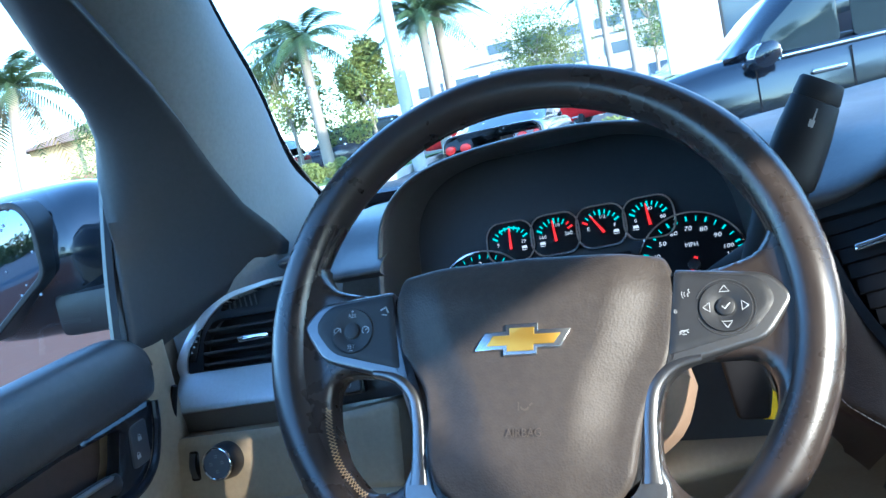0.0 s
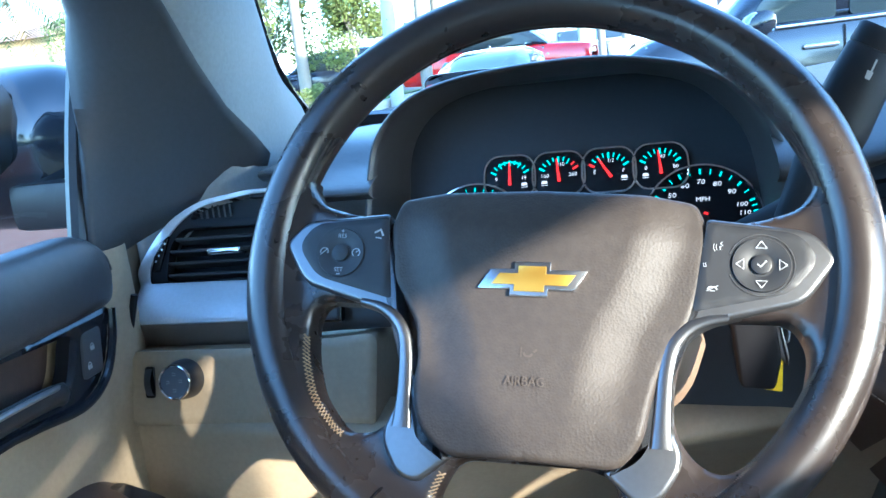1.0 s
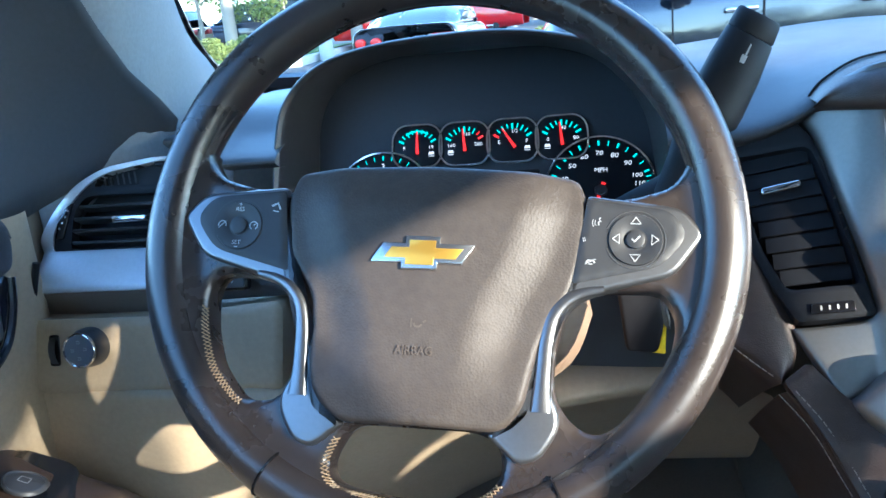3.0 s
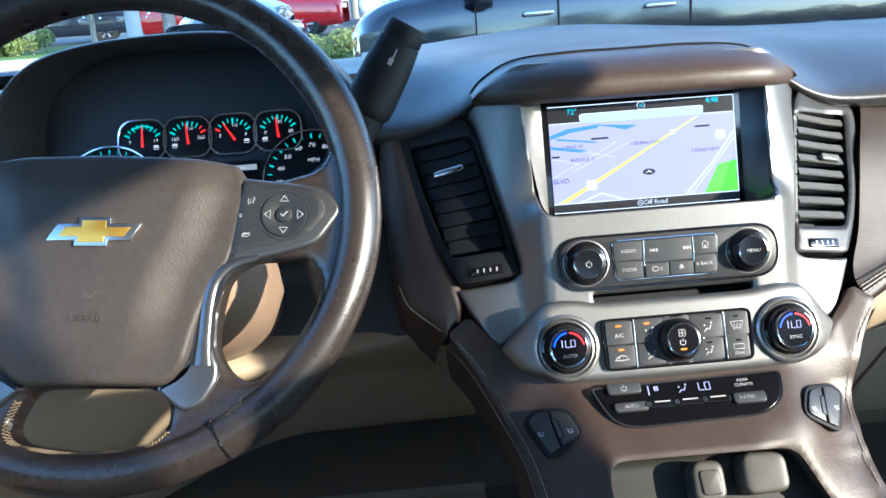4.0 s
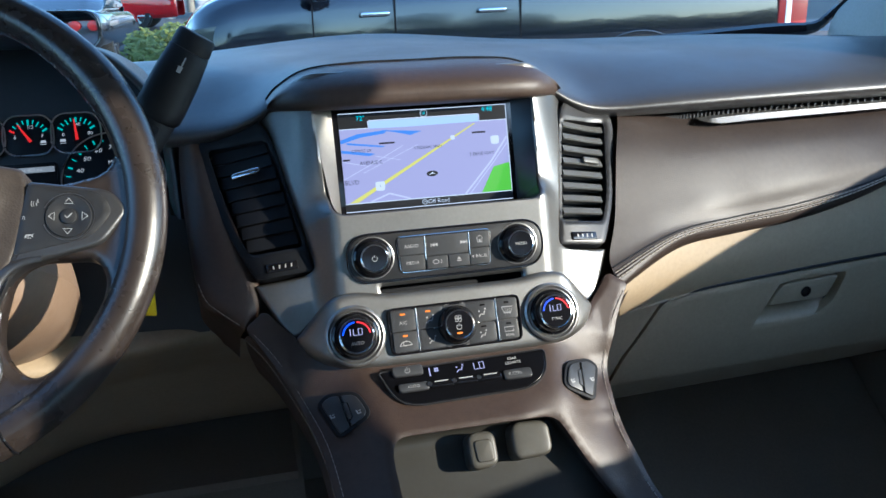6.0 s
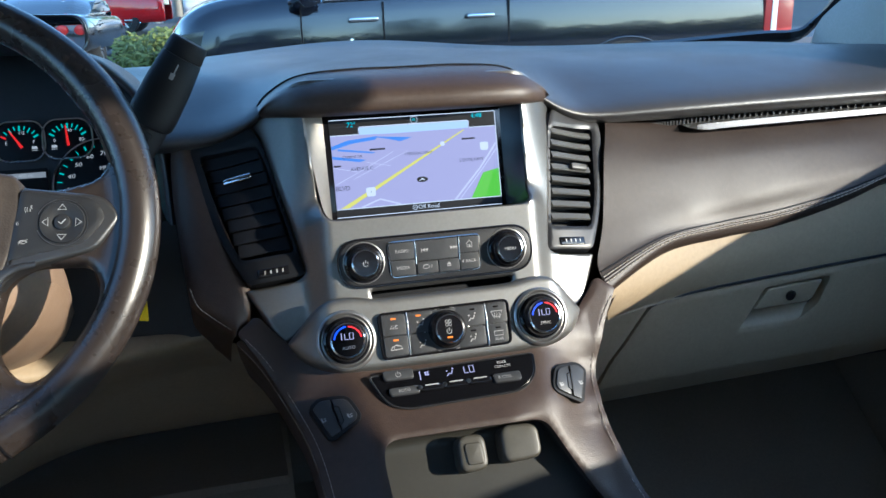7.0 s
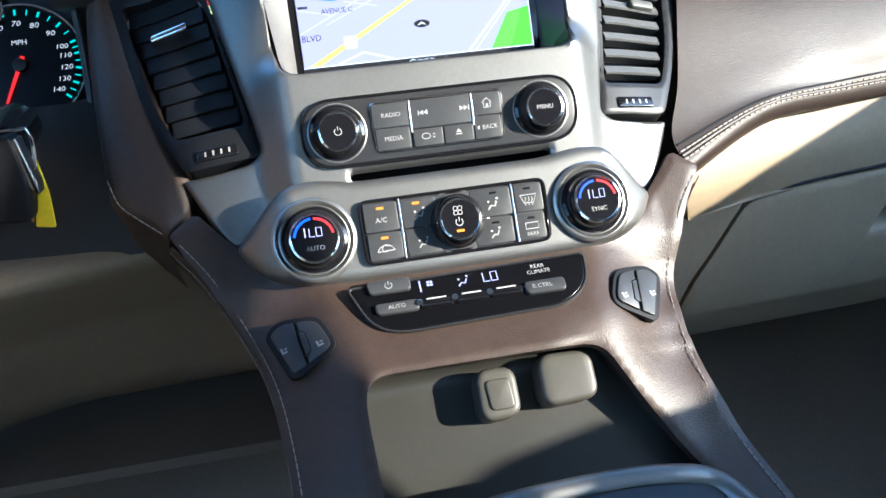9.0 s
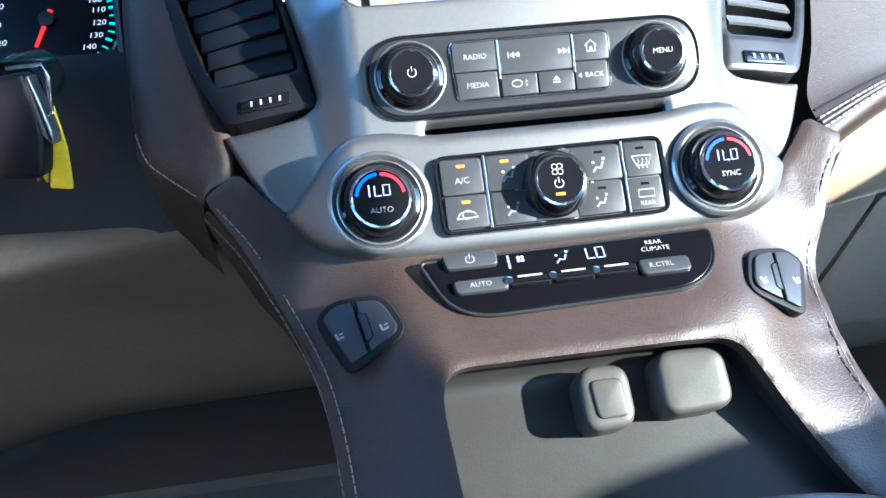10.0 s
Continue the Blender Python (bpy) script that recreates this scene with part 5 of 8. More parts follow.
# ---- seat heater switches ----
def heater(sx, label):
    ob = thing("seat_heater_switch", S(-sx * 115, -85, console_n(115, -85)), label, "switch", "seat heater switches")
    out = [(sx * x, v) for x, v in ((-135, -73), (-127, -66), (-102, -68), (-94, -86), (-96, -91), (-121, -104))]
    o = rounded(out, [4, 5, 7, 5, 4, 4], 4)
    fit = np.linalg.lstsq(np.array([(1, u, v) for u, v in out]), np.array([console_n(u, v) for u, v in out]), rcond=None)[0]
    mid = sum(u for u, v in out) / len(out)
    lift = 0.5 + max(console_n(u, v) - fit[0] - fit[1] * (mid + 0.6 * (u - mid)) - fit[2] * v for u, v in inset(o, -2.4))
    F = lambda u, v, d=0.0: S(u, v, fit[0] + fit[1] * (mid + 0.6 * (u - mid)) + fit[2] * v + d + lift)
    plate("switch_bezel", inset(o, -2.4), F, -14, 1.2, VENT, ob, edge=1.0)
    a, b = (sx * -117, -65), (sx * -110, -102)
    for s in (-1, 1):
        half = clip(inset(o, 1.2), (a[0] + s * 1.0, a[1]), (b[0] + s * 1.0, b[1]), s)
        plate("switch_key", half, F, 0.5, 3.2, BUTTON, ob, edge=0.9)
    d = Vector((b[0] - a[0], b[1] - a[1])).normalized()
    mx, my = (a[0] + b[0]) / 2, (a[1] + b[1]) / 2
    notch = [(mx + d.x * q + d.y * w * sx, my + d.y * q - d.x * w * sx) for q, w in ((-10, 0.6), (10, 0.6), (7, -4.6), (-7, -4.6))]
    plate("key_notch", rounded(notch, 1.0, 3), F, 1, 3.25, PIANO, ob, edge=0.3)
    plate("notch_face", inset(rounded(notch, 1.0, 3), 0.7), F, 2, 3.9, BUTTON, ob, edge=0.5)
    bm = bmesh.new()
    for s in (-1, 1):
        x, y = mx + s * 11.5, my - 3
        band(bm, [(x - 2.2, y + 2.6), (x - 1.0, y - 0.8), (x + 2.0, y + 0.2)], 1.5, F, 3.3)
        band(bm, [(x - 0.2, y + 1.6), (x + 1.8, y + 2.4)], 0.9, F, 3.3)
    tagged(part("switch_symbols", bm, LEGEND, ob, flat=True), kind="stuff")
    return ob


heater(1, "dark two-way seat heater switch in the console's shaded leather")
heater(-1, "sunlit two-way seat heater switch in the console's leather")

# ---- tray sockets ----
for u0, u1, v0, v1, lab in ((-8, 18.5, -152, -118, "grey rubber cap with a raised tongue over a power socket"), (34, 71, -149, -115, "larger grey rubber cap over a second socket")):
    ob = thing("socket_cap", S((u0 + u1) / 2, v0, 6), lab, "socket cap", "tray sockets")
    o = rounded([(u0, v1), (u0 - 1, v0), (u1, v0 + 1), (u1, v1 - 1)], 10, 9)
    plate("cap", o, S, 4, 26, RUBBER, ob, edge=3.5, dome=0.5)
    if u0 > 0:
        plate("grip_edge", rounded([(u0 + 6, v0 + 6), (u0 + 7, v0 + 2.5), (u1 - 7, v0 + 3), (u1 - 6, v0 + 6)], 1.5, 3), S, 20, 24, RUBBER, ob, edge=1.0)
    else:
        plate("tongue", rounded([(u0 + 5, v1 - 8), (u0 + 6, v0 + 6), (u1 - 4, v0 + 6), (u1 - 5, v1 - 8)], 4, 4), S, 25, 27.6, RUBBER, ob, edge=1.5)
lipo = thing("console_lid", (0.03, -0.24, 0.94), "dark console lid with a satin silver rim", "console lid")
rim_c = curve([(-0.105, -0.165, 0.945), (-0.06, -0.135, 0.955), (-0.02, -0.120, 0.958), (0.045, -0.115, 0.958), (0.095, -0.115, 0.954), (0.125, -0.122, 0.945), (0.142, -0.170, 0.930)], 40)
part("rim", tube(bmesh.new(), rim_c, 0.008, 12), SILVER, lipo, "satin silver rim")
part("lid", loft(bmesh.new(), [[tuple(p + Vector((0, -0.003, -0.03))) for p in rim_c], [tuple(p + Vector((0, -0.003, 0))) for p in rim_c], [(p.x, p.y - 0.03, p.z - 0.004) for p in rim_c], [(p.x, p.y - 0.14, p.z - 0.004) for p in rim_c]], 40, 12), BLACK, lipo)
ring = thing("loose_ring", (-0.071, -0.145, 0.95), "small loose metal ring leaning on the console lid", "ring")
part("band", tube(bmesh.new(), [(-0.071 + 0.011 * math.cos(a), -0.140 + 0.004 * math.sin(a), 0.964 + 0.011 * math.sin(a)) for a in np.linspace(0, 2 * math.pi, 28, endpoint=False)], 0.0022, 8, True), CHROME, ring, "bright metal band")
part("inner_band", tube(bmesh.new(), [(-0.071 + 0.0085 * math.cos(a), -0.139 + 0.003 * math.sin(a), 0.964 + 0.0085 * math.sin(a)) for a in np.linspace(0, 2 * math.pi, 28, endpoint=False)], 0.0016, 8, True), BLACK, ring, "dark inner band")
coin = thing("bottle_cap", (-0.05, -0.14, 0.952), "small pale plastic cap on the console lid", "cap")
part("cap_body", lathe(bmesh.new(), [(9, 0), (9, 8), (8, 10), (0.5, 10.5)], lambda u, v, n=0.0: Vector((-0.047 + u / 1000, -0.142 + v / 1000, 0.951 + n / 1000)), 0, 0, 24), RUBBER, coin)
part("cap_foot", lathe(bmesh.new(), [(9.6, 0), (9.6, 1.5), (9, 2)], lambda u, v, n=0.0: Vector((-0.047 + u / 1000, -0.142 + v / 1000, 0.951 + n / 1000)), 0, 0, 24, False), BLACK, coin)

# ---- centre air vents ----
def vent_n(u, v):
    return 22 - 28 * ramp01(abs(u), 120, 226) + 0.10 * (v - 130) * (1 - ramp01(abs(u), 130, 210))


# shade and sun are in the plastics: near black left, greyer right
for sx, lab in ((-1, "centre air vent coloured black as in shade, bright tab, driver's side"), (1, "centre air vent coloured grey as in sun, with a tab, passenger's side")):
    ob = thing("air_vent", S(sx * 170, 60, 0), lab, "air vent", "centre air vents")
    outer = rounded([(sx * 224, 205), (sx * 168, 222), (sx * 152, 196), (sx * 124, 54), (sx * 178, 53), (sx * 196, 90), (sx * 222, 170)], [8, 5, 20, 5, 6, 20, 20], 4)
    hole = rounded([(sx * 214, 196), (sx * 156, 192), (sx * 148, 164), (sx * 132, 78), (sx * 182, 78), (sx * 196, 110)], [7, 7, 20, 6, 6, 20], 4)
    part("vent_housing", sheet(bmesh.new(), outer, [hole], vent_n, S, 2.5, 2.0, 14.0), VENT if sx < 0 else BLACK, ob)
    part("vent_throat", sheet(bmesh.new(), inset(hole, -2), [], lambda u, v: vent_n(u, v) - 26, S, 6.0, 0.0, 1.0), VENT, ob)
    for i in range(8):
        v = 188 - i * 13.9
        t = (v - 78) / 118
        ua, ub = 132 + t * 24 + 1.5, 182 + t * 31 - 1.0
        bm = bmesh.new()
        rows = []
        for u in np.linspace(ua, ub, 8):
            n = vent_n(u, v)
            rows.append([bm.verts.new(S(sx * u, v + dv, n + dn)) for dv, dn in (((6.3, -10.2), (5.8, -9.4), (-6.3, -8.6), (-6.9, -9.6), (-4.0, -18.0)) if sx < 0 else ((3.6, -7.0), (3.0, -4.2), (-3.4, -2.2), (-4.4, -3.6), (-2.6, -15.5)))])
        for a, b in zip(rows, rows[1:]):
            ring_strip(bm, a, b)
        part("slat", bm, VENT if sx < 0 else SLAT_SUNLIT, ob)
    tab = rounded([(sx * 179 - 14, 164), (sx * 179 - 14, 158), (sx * 179 + 14, 159), (sx * 179 + 14, 165)], 2.5, 3) if sx < 0 else rounded([(172, 150), (172, 143), (193, 143), (193, 150)], 2, 3)
    F = lambda u, v, n, s=sx: S(u, v, vent_n(u, v) + n)
    plate("vent_tab", tab, F, -8, 2.5, CHROME if sx < 0 else SLAT_SUNLIT, ob, "vent tab", edge=1.5)
    th = rounded([(sx * 154 - 15, 66), (sx * 154 - 15, 57.5), (sx * 154 + 15, 57.5), (sx * 154 + 15, 66)], 1.5, 3)
    plate("flow_wheel", th, F, -2, 1.6, PIANO, ob, edge=1.0)
    bm = bmesh.new()
    for k in range(4):
        mark(bm, [(sx * 154 - 8.6 + k * 5.6, 60), (sx * 154 - 7.2 + k * 5.6, 60), (sx * 154 - 7.2 + k * 5.6, 63.5), (sx * 154 - 8.6 + k * 5.6, 63.5)], F, 1.8)
    part("flow_dots", bm, LEGEND, ob, flat=True)

# ---- steering wheel ----
GREYSIGN = shader("grey_sign", (0.34, 0.35, 0.36), 0.5)
# hub vinyl made paler: the light on the raised marks is in the colour
EMBOSS_LIT = leather("lit_embossed_vinyl", (0.062, 0.049, 0.040), 0.42)
GLOSSNAVY = shader("navy_gloss_trim", (0.010, 0.012, 0.017), 0.16)
BADGE = shader("badge_chrome", (0.62, 0.63, 0.65), 0.27, 1.0)
wheel = thing("steering_wheel", WC, "worn cocoa leather steering wheel with silver spokes, turned slightly", "steering wheel")
STEP = 96


def rim_place(k):
    a = 2 * math.pi * k / STEP
    return a, Vector((math.cos(a), math.sin(a)))


def rim_piece(name, k0, k1, material, label=""):
    bm, rings = bmesh.new(), []
    for k in range(k0, k1 + 1):
        a, d = rim_place(k)
        deg = math.degrees(a) % 360
        grip = 1.0 + 0.10 * math.exp(-((deg - 38) / 14) ** 2) + 0.10 * math.exp(-((deg - 142) / 14) ** 2)
        ring = []
        for j in range(18):
            q = 2 * math.pi * j / 18
            r = 175.5 + 17.0 * grip * math.cos(q) * (1.0 if math.cos(q) > 0 else 0.80)
            ring.append(bm.verts.new(W(r * d.x, r * d.y, 15.5 * grip * math.sin(q))))
        rings.append(ring)
    for a, b in zip(rings, rings[1:]):
        ring_strip(bm, a, b)
    return part(name, bm, material, wheel, label)


cuts = [10, 38, 64, 80, 106]
labels = ("smooth dark leather upper rim", "worn leather grip", "leather lower rim", "worn leather grip")
for (k0, k1), lab in zip(zip(cuts, cuts[1:]), labels):
    rim_piece("rim_section", k0, k1, LEATHER_RIM, lab)
for k in cuts[:4]:
    a, d = rim_place(k)
    pts = [W((175.5 + 17.4 * math.cos(q) * (1.0 if math.cos(q) > 0 else 0.81)) * d.x, (175.5 + 17.4 * math.cos(q) * (1.0 if math.cos(q) > 0 else 0.81)) * d.y, 15.8 * math.sin(q)) for q in np.linspace(0, 2 * math.pi, 20, endpoint=False)]
    part("rim_seam", tube(bmesh.new(), pts, 0.0009, 6, True), PIANO, wheel, "folded leather seam")


def circle(r, a0, a1, count):
    return [(r * math.cos(radians(a0 + (a1 - a0) * i / (count - 1))), r * math.sin(radians(a0 + (a1 - a0) * i / (count - 1)))) for i in range(count)]


upper = circle(164.5, 18, 162, 40) + rounded([(-157, 50), (-147, 33), (-120, 26), (-60, 20), (60, 20), (122, 26), (147, 34), (157, 52)], 8, 3)
left_hole = rounded([(-143, -44), (-137, -31), (-104, -32), (-86, -44), (-79, -75), (-79, -96), (-90, -110), (-112, -112), (-131, -91), (-140, -67)], 8, 4)
right_hole = rounded([(-x, y) for x, y in ((-152, -46), (-143, -30), (-102, -31), (-86, -44), (-80, -75), (-81, -96), (-92, -112), (-107, -118), (-128, -104), (-147, -77))], 9, 4)
bottom_hole = rounded([(-53, -146), (-41, -121), (37, -120), (52, -126), (54, -146), (40, -159), (0, -163), (-44, -158)], 10, 4)
part("spoke_web", sheet(bmesh.new(), circle(172, 0, 357, 120), [upper, left_hole, right_hole, bottom_hole], lambda u, v: 4.0 + 6 * ramp01(math.hypot(u, v), 150, 172), W, 3.0, 6.0, 16.0), LEATHER_RIM, wheel, "leather wrapped spokes")
SPOKE = brushed("dark_satin_spoke", (0.19, 0.192, 0.20), 0.31)
WP = lambda u, v, n=0.0: W(u, v, n - 3.5)
POD = plastic("switch_pod_plastic", (0.017, 0.018, 0.021), 0.5, 1400.0, 0.15)
trim_l = [(-166, 4), (-152, 20), (-96, 26), (-89, -29), (-72, -55), (-69, -86), (-62, -110), (-43, -121), (-62, -137), (-75, -133), (-88, -111), (-77, -90), (-79, -69), (-86, -45), (-100, -35), (-148, -22)]
for sx in (-1, 1):
    o = rounded([(-sx * x, y) for x, y in trim_l], [6, 8, 3, 4, 10, 10, 8, 3, 6, 6, 12, 12, 12, 12, 10, 8], 4)
    part("spoke_trim", prism(bmesh.new(), o, WP, -2, 12.0, 3.5, steps=5), SPOKE, wheel, "satin silver spoke trim")
    pod = rounded([(-sx * x, y) for x, y in ((-156, 3), (-145, 17.5), (-96, 23), (-89, -29.5), (-140, -17))], [9, 7, 2, 2, 8], 4)
    p = part("switch_pod", sheet(bmesh.new(), pod, [], lambda u, v: 13.5, WP, 2.5, 1.5, 6.0), POD, wheel, "charcoal switch pod")
    cx, cy = sx * 125, -1.5
    part("pod_ring", band(bmesh.new(), arc(cx, cy, 17.5, 35 if sx < 0 else 200, 330 if sx < 0 else 520, 40), 0.7, WP, 13.9), BLACK if sx < 0 else SPOKE, p)
    part("pod_pad", lathe(bmesh.new(), [(16, 13.2), (15.4, 14.6), (8, 14.2), (6.6, 13.4), (0.4, 13.2)], WP, cx, cy, 40), POD, p)
    part("pod_button", lathe(bmesh.new(), [(5.6, 13), (5.4, 15), (4.4, 15.4), (0.4, 15.2)], WP, cx, cy, 24), POD, p)
    bm = bmesh.new()
    if sx > 0:
        for k in range(4):
            a = k * math.pi / 2
            c, s = math.cos(a), math.sin(a)
            tri = [(cx + 10.4 * c + x * c - y * s, cy + 10.4 * s + x * s + y * c) for x, y in ((3, 0), (-1, 3), (-1, -3), (3, 0))]
            band(bm, tri, 0.7, WP, 15.0)
        band(bm, [(cx - 2.2, cy + 0.2), (cx - 0.6, cy - 1.6), (cx + 2.6, cy + 2)], 0.9, WP, 15.6)
        band(bm, [(103.4, 6.4), (103.0, 8.4), (104.6, 9.0), (103.4, 10.2), (104.4, 11.2)], 0.7, WP, 14.2)
        band(bm, arc(104.0, 8.2, 3.0, 150, 220, 5), 0.45, WP, 14.2), band(bm, arc(104.0, 8.2, 4.4, 155, 215, 5), 0.45, WP, 14.2)
        band(bm, [(96.6, -16.6), (97.6, -15.2), (100.8, -15.2), (101.8, -16.6)], 0.9, WP, 14.2), band(bm, [(98, -17.4), (100.6, -17.4)], 0.5, WP, 14.2), band(bm, [(96, -17.6), (102.4, -14.2)], 0.4, WP, 14.2)
        band(bm, [(94.6, -3.6), (94.2, -1.6), (95.4, -1.4), (95.8, -3.4), (94.6, -3.6)], 0.4, WP, 14.2)
    else:
        band(bm, arc(cx - 11, cy, 2.6, -20, 200, 10), 0.7, WP, 15.0), band(bm, arc(cx + 10.5, cy, 2.6, -60, 240, 10), 0.7, WP, 15.0)
        band(bm, [(cx - 13.4, cy - 2), (cx - 8.6, cy + 2.4)], 0.6, WP, 15.0), band(bm, [(cx + 10.5, cy), (cx + 12.4, cy + 1.8)], 0.6, WP, 15.0)
        band(bm, [(-104, 12), (-100, 14), (-98, 10)], 1.4, WP, 14.2), band(bm, [(-103, 9), (-99, 8.4)], 0.8, WP, 14.2)
        band(bm, [(cx, cy + 13), (cx, cy + 15)], 0.5, WP, 15.0), band(bm, [(cx - 1, cy + 14), (cx + 1, cy + 14)], 0.5, WP, 15.0), band(bm, [(cx - 1.3, cy - 14.2), (cx + 1.3, cy - 14.2)], 0.5, WP, 15.0)
    part("pod_symbols", bm, GREYSIGN, p, flat=True)
    if sx < 0:
        letters("legend", "RES", 2.8, WP, cx, cy + 10.6, 15.0, GREYSIGN, p)
        letters("legend", "SET", 2.8, WP, cx, cy - 11.4, 15.0, GREYSIGN, p)
for sx in (-1, 1):
    run = curve([(-sx * x, y, 0) for x, y in ((-108, -32), (-96, -34.5), (-86, -40), (-78.5, -50), (-75.5, -64), (-74.5, -80), (-74, -95), (-74, -106))], 40)
    net = []
    for i, c in enumerate(run):
        way = (run[min(i + 1, len(run) - 1)] - run[max(i - 1, 0)]).normalized()
        wide = float(np.interp(i, (0, 10, 30, len(run) - 1), (2.5, 4.0, 5.2, 7.0)))
        net.append([tuple(W(c.x - way.y * k * wide, c.y + way.x * k * wide, n)) for k, n in ((-1, 2.0), (-0.85, 8.6), (-0.3, 10.4), (0.4, 10.4), (0.9, 8.6), (1.0, 2.0))])
    solid("spoke_edge", net, SPOKE, wheel, 30, 40, label="satin silver edge beside the hub")
hub_o = rounded([(-94, 18), (-90, 36.5), (-60, 40.5), (0, 42.5), (60, 40.5), (90, 36.5), (97, 18), (96, 4), (93, -18), (87, -38), (78, -52), (71, -68), (67, -84), (64, -104), (52, -119), (0, -118.5), (-45, -119.5), (-61, -107), (-67.5, -86), (-68.5, -60), (-71, -43), (-80, -30), (-89, -18)], [6, 5, 8, 0, 8, 5, 6, 10, 8, 8, 8, 8, 8, 10, 8, 0, 8, 10, 10, 8, 6, 6, 8], 4)


def hub_n(u, v):
    wide = float(np.interp(v, (-119, -95, -72, -46, -20, 8, 35), (52, 66, 70, 76, 90, 99, 103)))
    side = 8.5 * ramp01(abs(u), wide - 46, wide - 12)
    return 20.0 - 24 * ramp01(v, 8, 74) - 2.5 * (u / 90) ** 2 - side * (1 - 0.6 * ramp01(v, 10, 50)) * (1 - 0.75 * ramp01(-v, 60, 105)) - 4 * ramp01(-v, 90, 122)


part("hub_cover", sheet(bmesh.new(), inset(hub_o, -0.6), [], hub_n, W, 1.5, 4.5, 22.0), LEATHER_HUB, wheel, "grained cocoa airbag cover")
HUB = lambda u, v, n=0.0: W(u, v, hub_n(u, v) + n)
badge = [(-32, -23), (-25, -11.5), (-11, -11.5), (-11, -7), (10, -7), (10, -11.5), (31, -11.5), (24, -23), (9, -23), (9, -27), (-13, -27), (-13, -23)]
b = plate("badge", inset(badge, -0.6), HUB, -1, 2.2, BADGE, wheel, "chrome edged gold cross badge", edge=1.4)
plate("badge_inlay", [(-24, -20.6), (-19.5, -14.0), (-8.6, -14.0), (-8.6, -9.4), (7.6, -9.4), (7.6, -14.0), (24.5, -14.0), (20, -20.6), (6.8, -20.6), (6.8, -24.6), (-10.6, -24.6), (-10.6, -20.6)], HUB, 1.6, 2.8, GOLD, b, "gold inlay", edge=0.3)
letters("airbag_mark", "AIRBAG", 5.6, HUB, -1, -76, 1.2, EMBOSS_LIT, wheel, stretch=0.86)
bm = bmesh.new()
band(bm, arc(0, -59, 2.6, 190, 340, 8), 1.3, HUB, 0.35), band(bm, [(-4, -56.5), (-4, -62)], 1.0, HUB, 0.35), band(bm, [(3, -59), (5, -57.6)], 1.3, HUB, 0.35)
part("horn_mark", bm, EMBOSS_LIT, wheel, flat=True)
# stitching round the inside of the rim and along the wrapped openings
def web_n(u, v):
    return 4.0 + 6 * ramp01(math.hypot(u, v), 150, 172)


def cross_stitch(outline, first, last, material, wide=4.2):
    """Crossed stitches along part of an opening's edge, from one share of its length to another."""
    rows = ([], [])
    pts = [Vector(p) for p in outline]
    runs = [0.0]
    for i, p in enumerate(pts):
        runs.append(runs[-1] + (pts[(i + 1) % len(pts)] - p).length)
    middle = sum(pts, Vector((0, 0))) / len(pts)
    count = int(runs[-1] * (last - first) / 2.3)
    for i in range(count + 1):
        d = (first + (last - first) * i / count) % 1.0 * runs[-1]
        k = max(j for j in range(len(pts)) if runs[j] <= d + 1e-6)
        p = pts[k].lerp(pts[(k + 1) % len(pts)], (d - runs[k]) / max(runs[k + 1] - runs[k], 1e-6))
        away = (p - middle).normalized()
        for row, odd in zip(rows, (0, 1)):
            q = p + away * (wide if (i + odd) % 2 else 0.6)
            row.append(W(q.x, q.y, web_n(q.x, q.y) + (0.4 if (i + odd) % 2 else -2.6)))
    bm = bmesh.new()
    for row in rows:
        tube(bm, row, 0.00058, 5)
    return tagged(part("opening_stitching", bm, material, wheel, "tan cross stitching"), kind="stuff")


def share(outline, place):
    """How far round the outline the corner nearest to a place lies."""
    pts = [Vector(p) for p in outline]
    k = min(range(len(pts)), key=lambda i: (pts[i] - Vector(place)).length)
    runs = [(pts[(i + 1) % len(pts)] - p).length for i, p in enumerate(pts)]
    return sum(runs[:k]) / sum(runs)


cross_stitch(bottom_hole, share(bottom_hole, (52, -150)), share(bottom_hole, (-48, -132)) + (1.0 if share(bottom_hole, (-48, -132)) < share(bottom_hole, (52, -150)) else 0.0), THREAD)
cross_stitch(left_hole, share(left_hole, (-112, -112)), 0.985, THREAD, 3.8)
for a0, a1, mat_ in ((308, 343, THREAD_BROWN), (15, 40, THREAD_PALE), (140, 165, THREAD_PALE)):
    bm = bmesh.new()
    for odd in (0, 1):
        zig = []
        for i in range(75):
            q, a = radians(150 if (i + odd) % 2 else 176), radians(a0 + (a1 - a0) * i / 74)
            rr = 175.5 + 14.0 * math.cos(q)
            zig.append(W(rr * math.cos(a), rr * math.sin(a), 16.2 * math.sin(q)))
        tube(bm, zig, 0.0005, 5)
    tagged(part("rim_stitching", bm, mat_, wheel, "cross stitching"), kind="stuff")

# ---- column, lever, key ----
column = thing("steering_column", W(0, 0, -120), "brown plastic steering column shroud", "steering column")
SHROUD = plastic("brown_shroud", (0.20, 0.135, 0.090), 0.5)
rows = []
for n, wd, hi in ((-40, 70, 52), (-70, 92, 66), (-130, 98, 70), (-190, 88, 64), (-240, 80, 60)):
    rows.append([tuple(W(wd * math.cos(q) + 4, -28 + hi * math.sin(q), n)) for q in np.linspace(0, 2 * math.pi, 13)])
solid("shroud", rows, SHROUD, column, 48, 20)
part("shroud_front", tube(bmesh.new(), [W(0, 0, -36), W(0, -5, -70)], [0.05, 0.066], 32), BLACK, column)
LEVER = plastic("lever_black_plastic", (0.006, 0.0065, 0.008), 0.6)
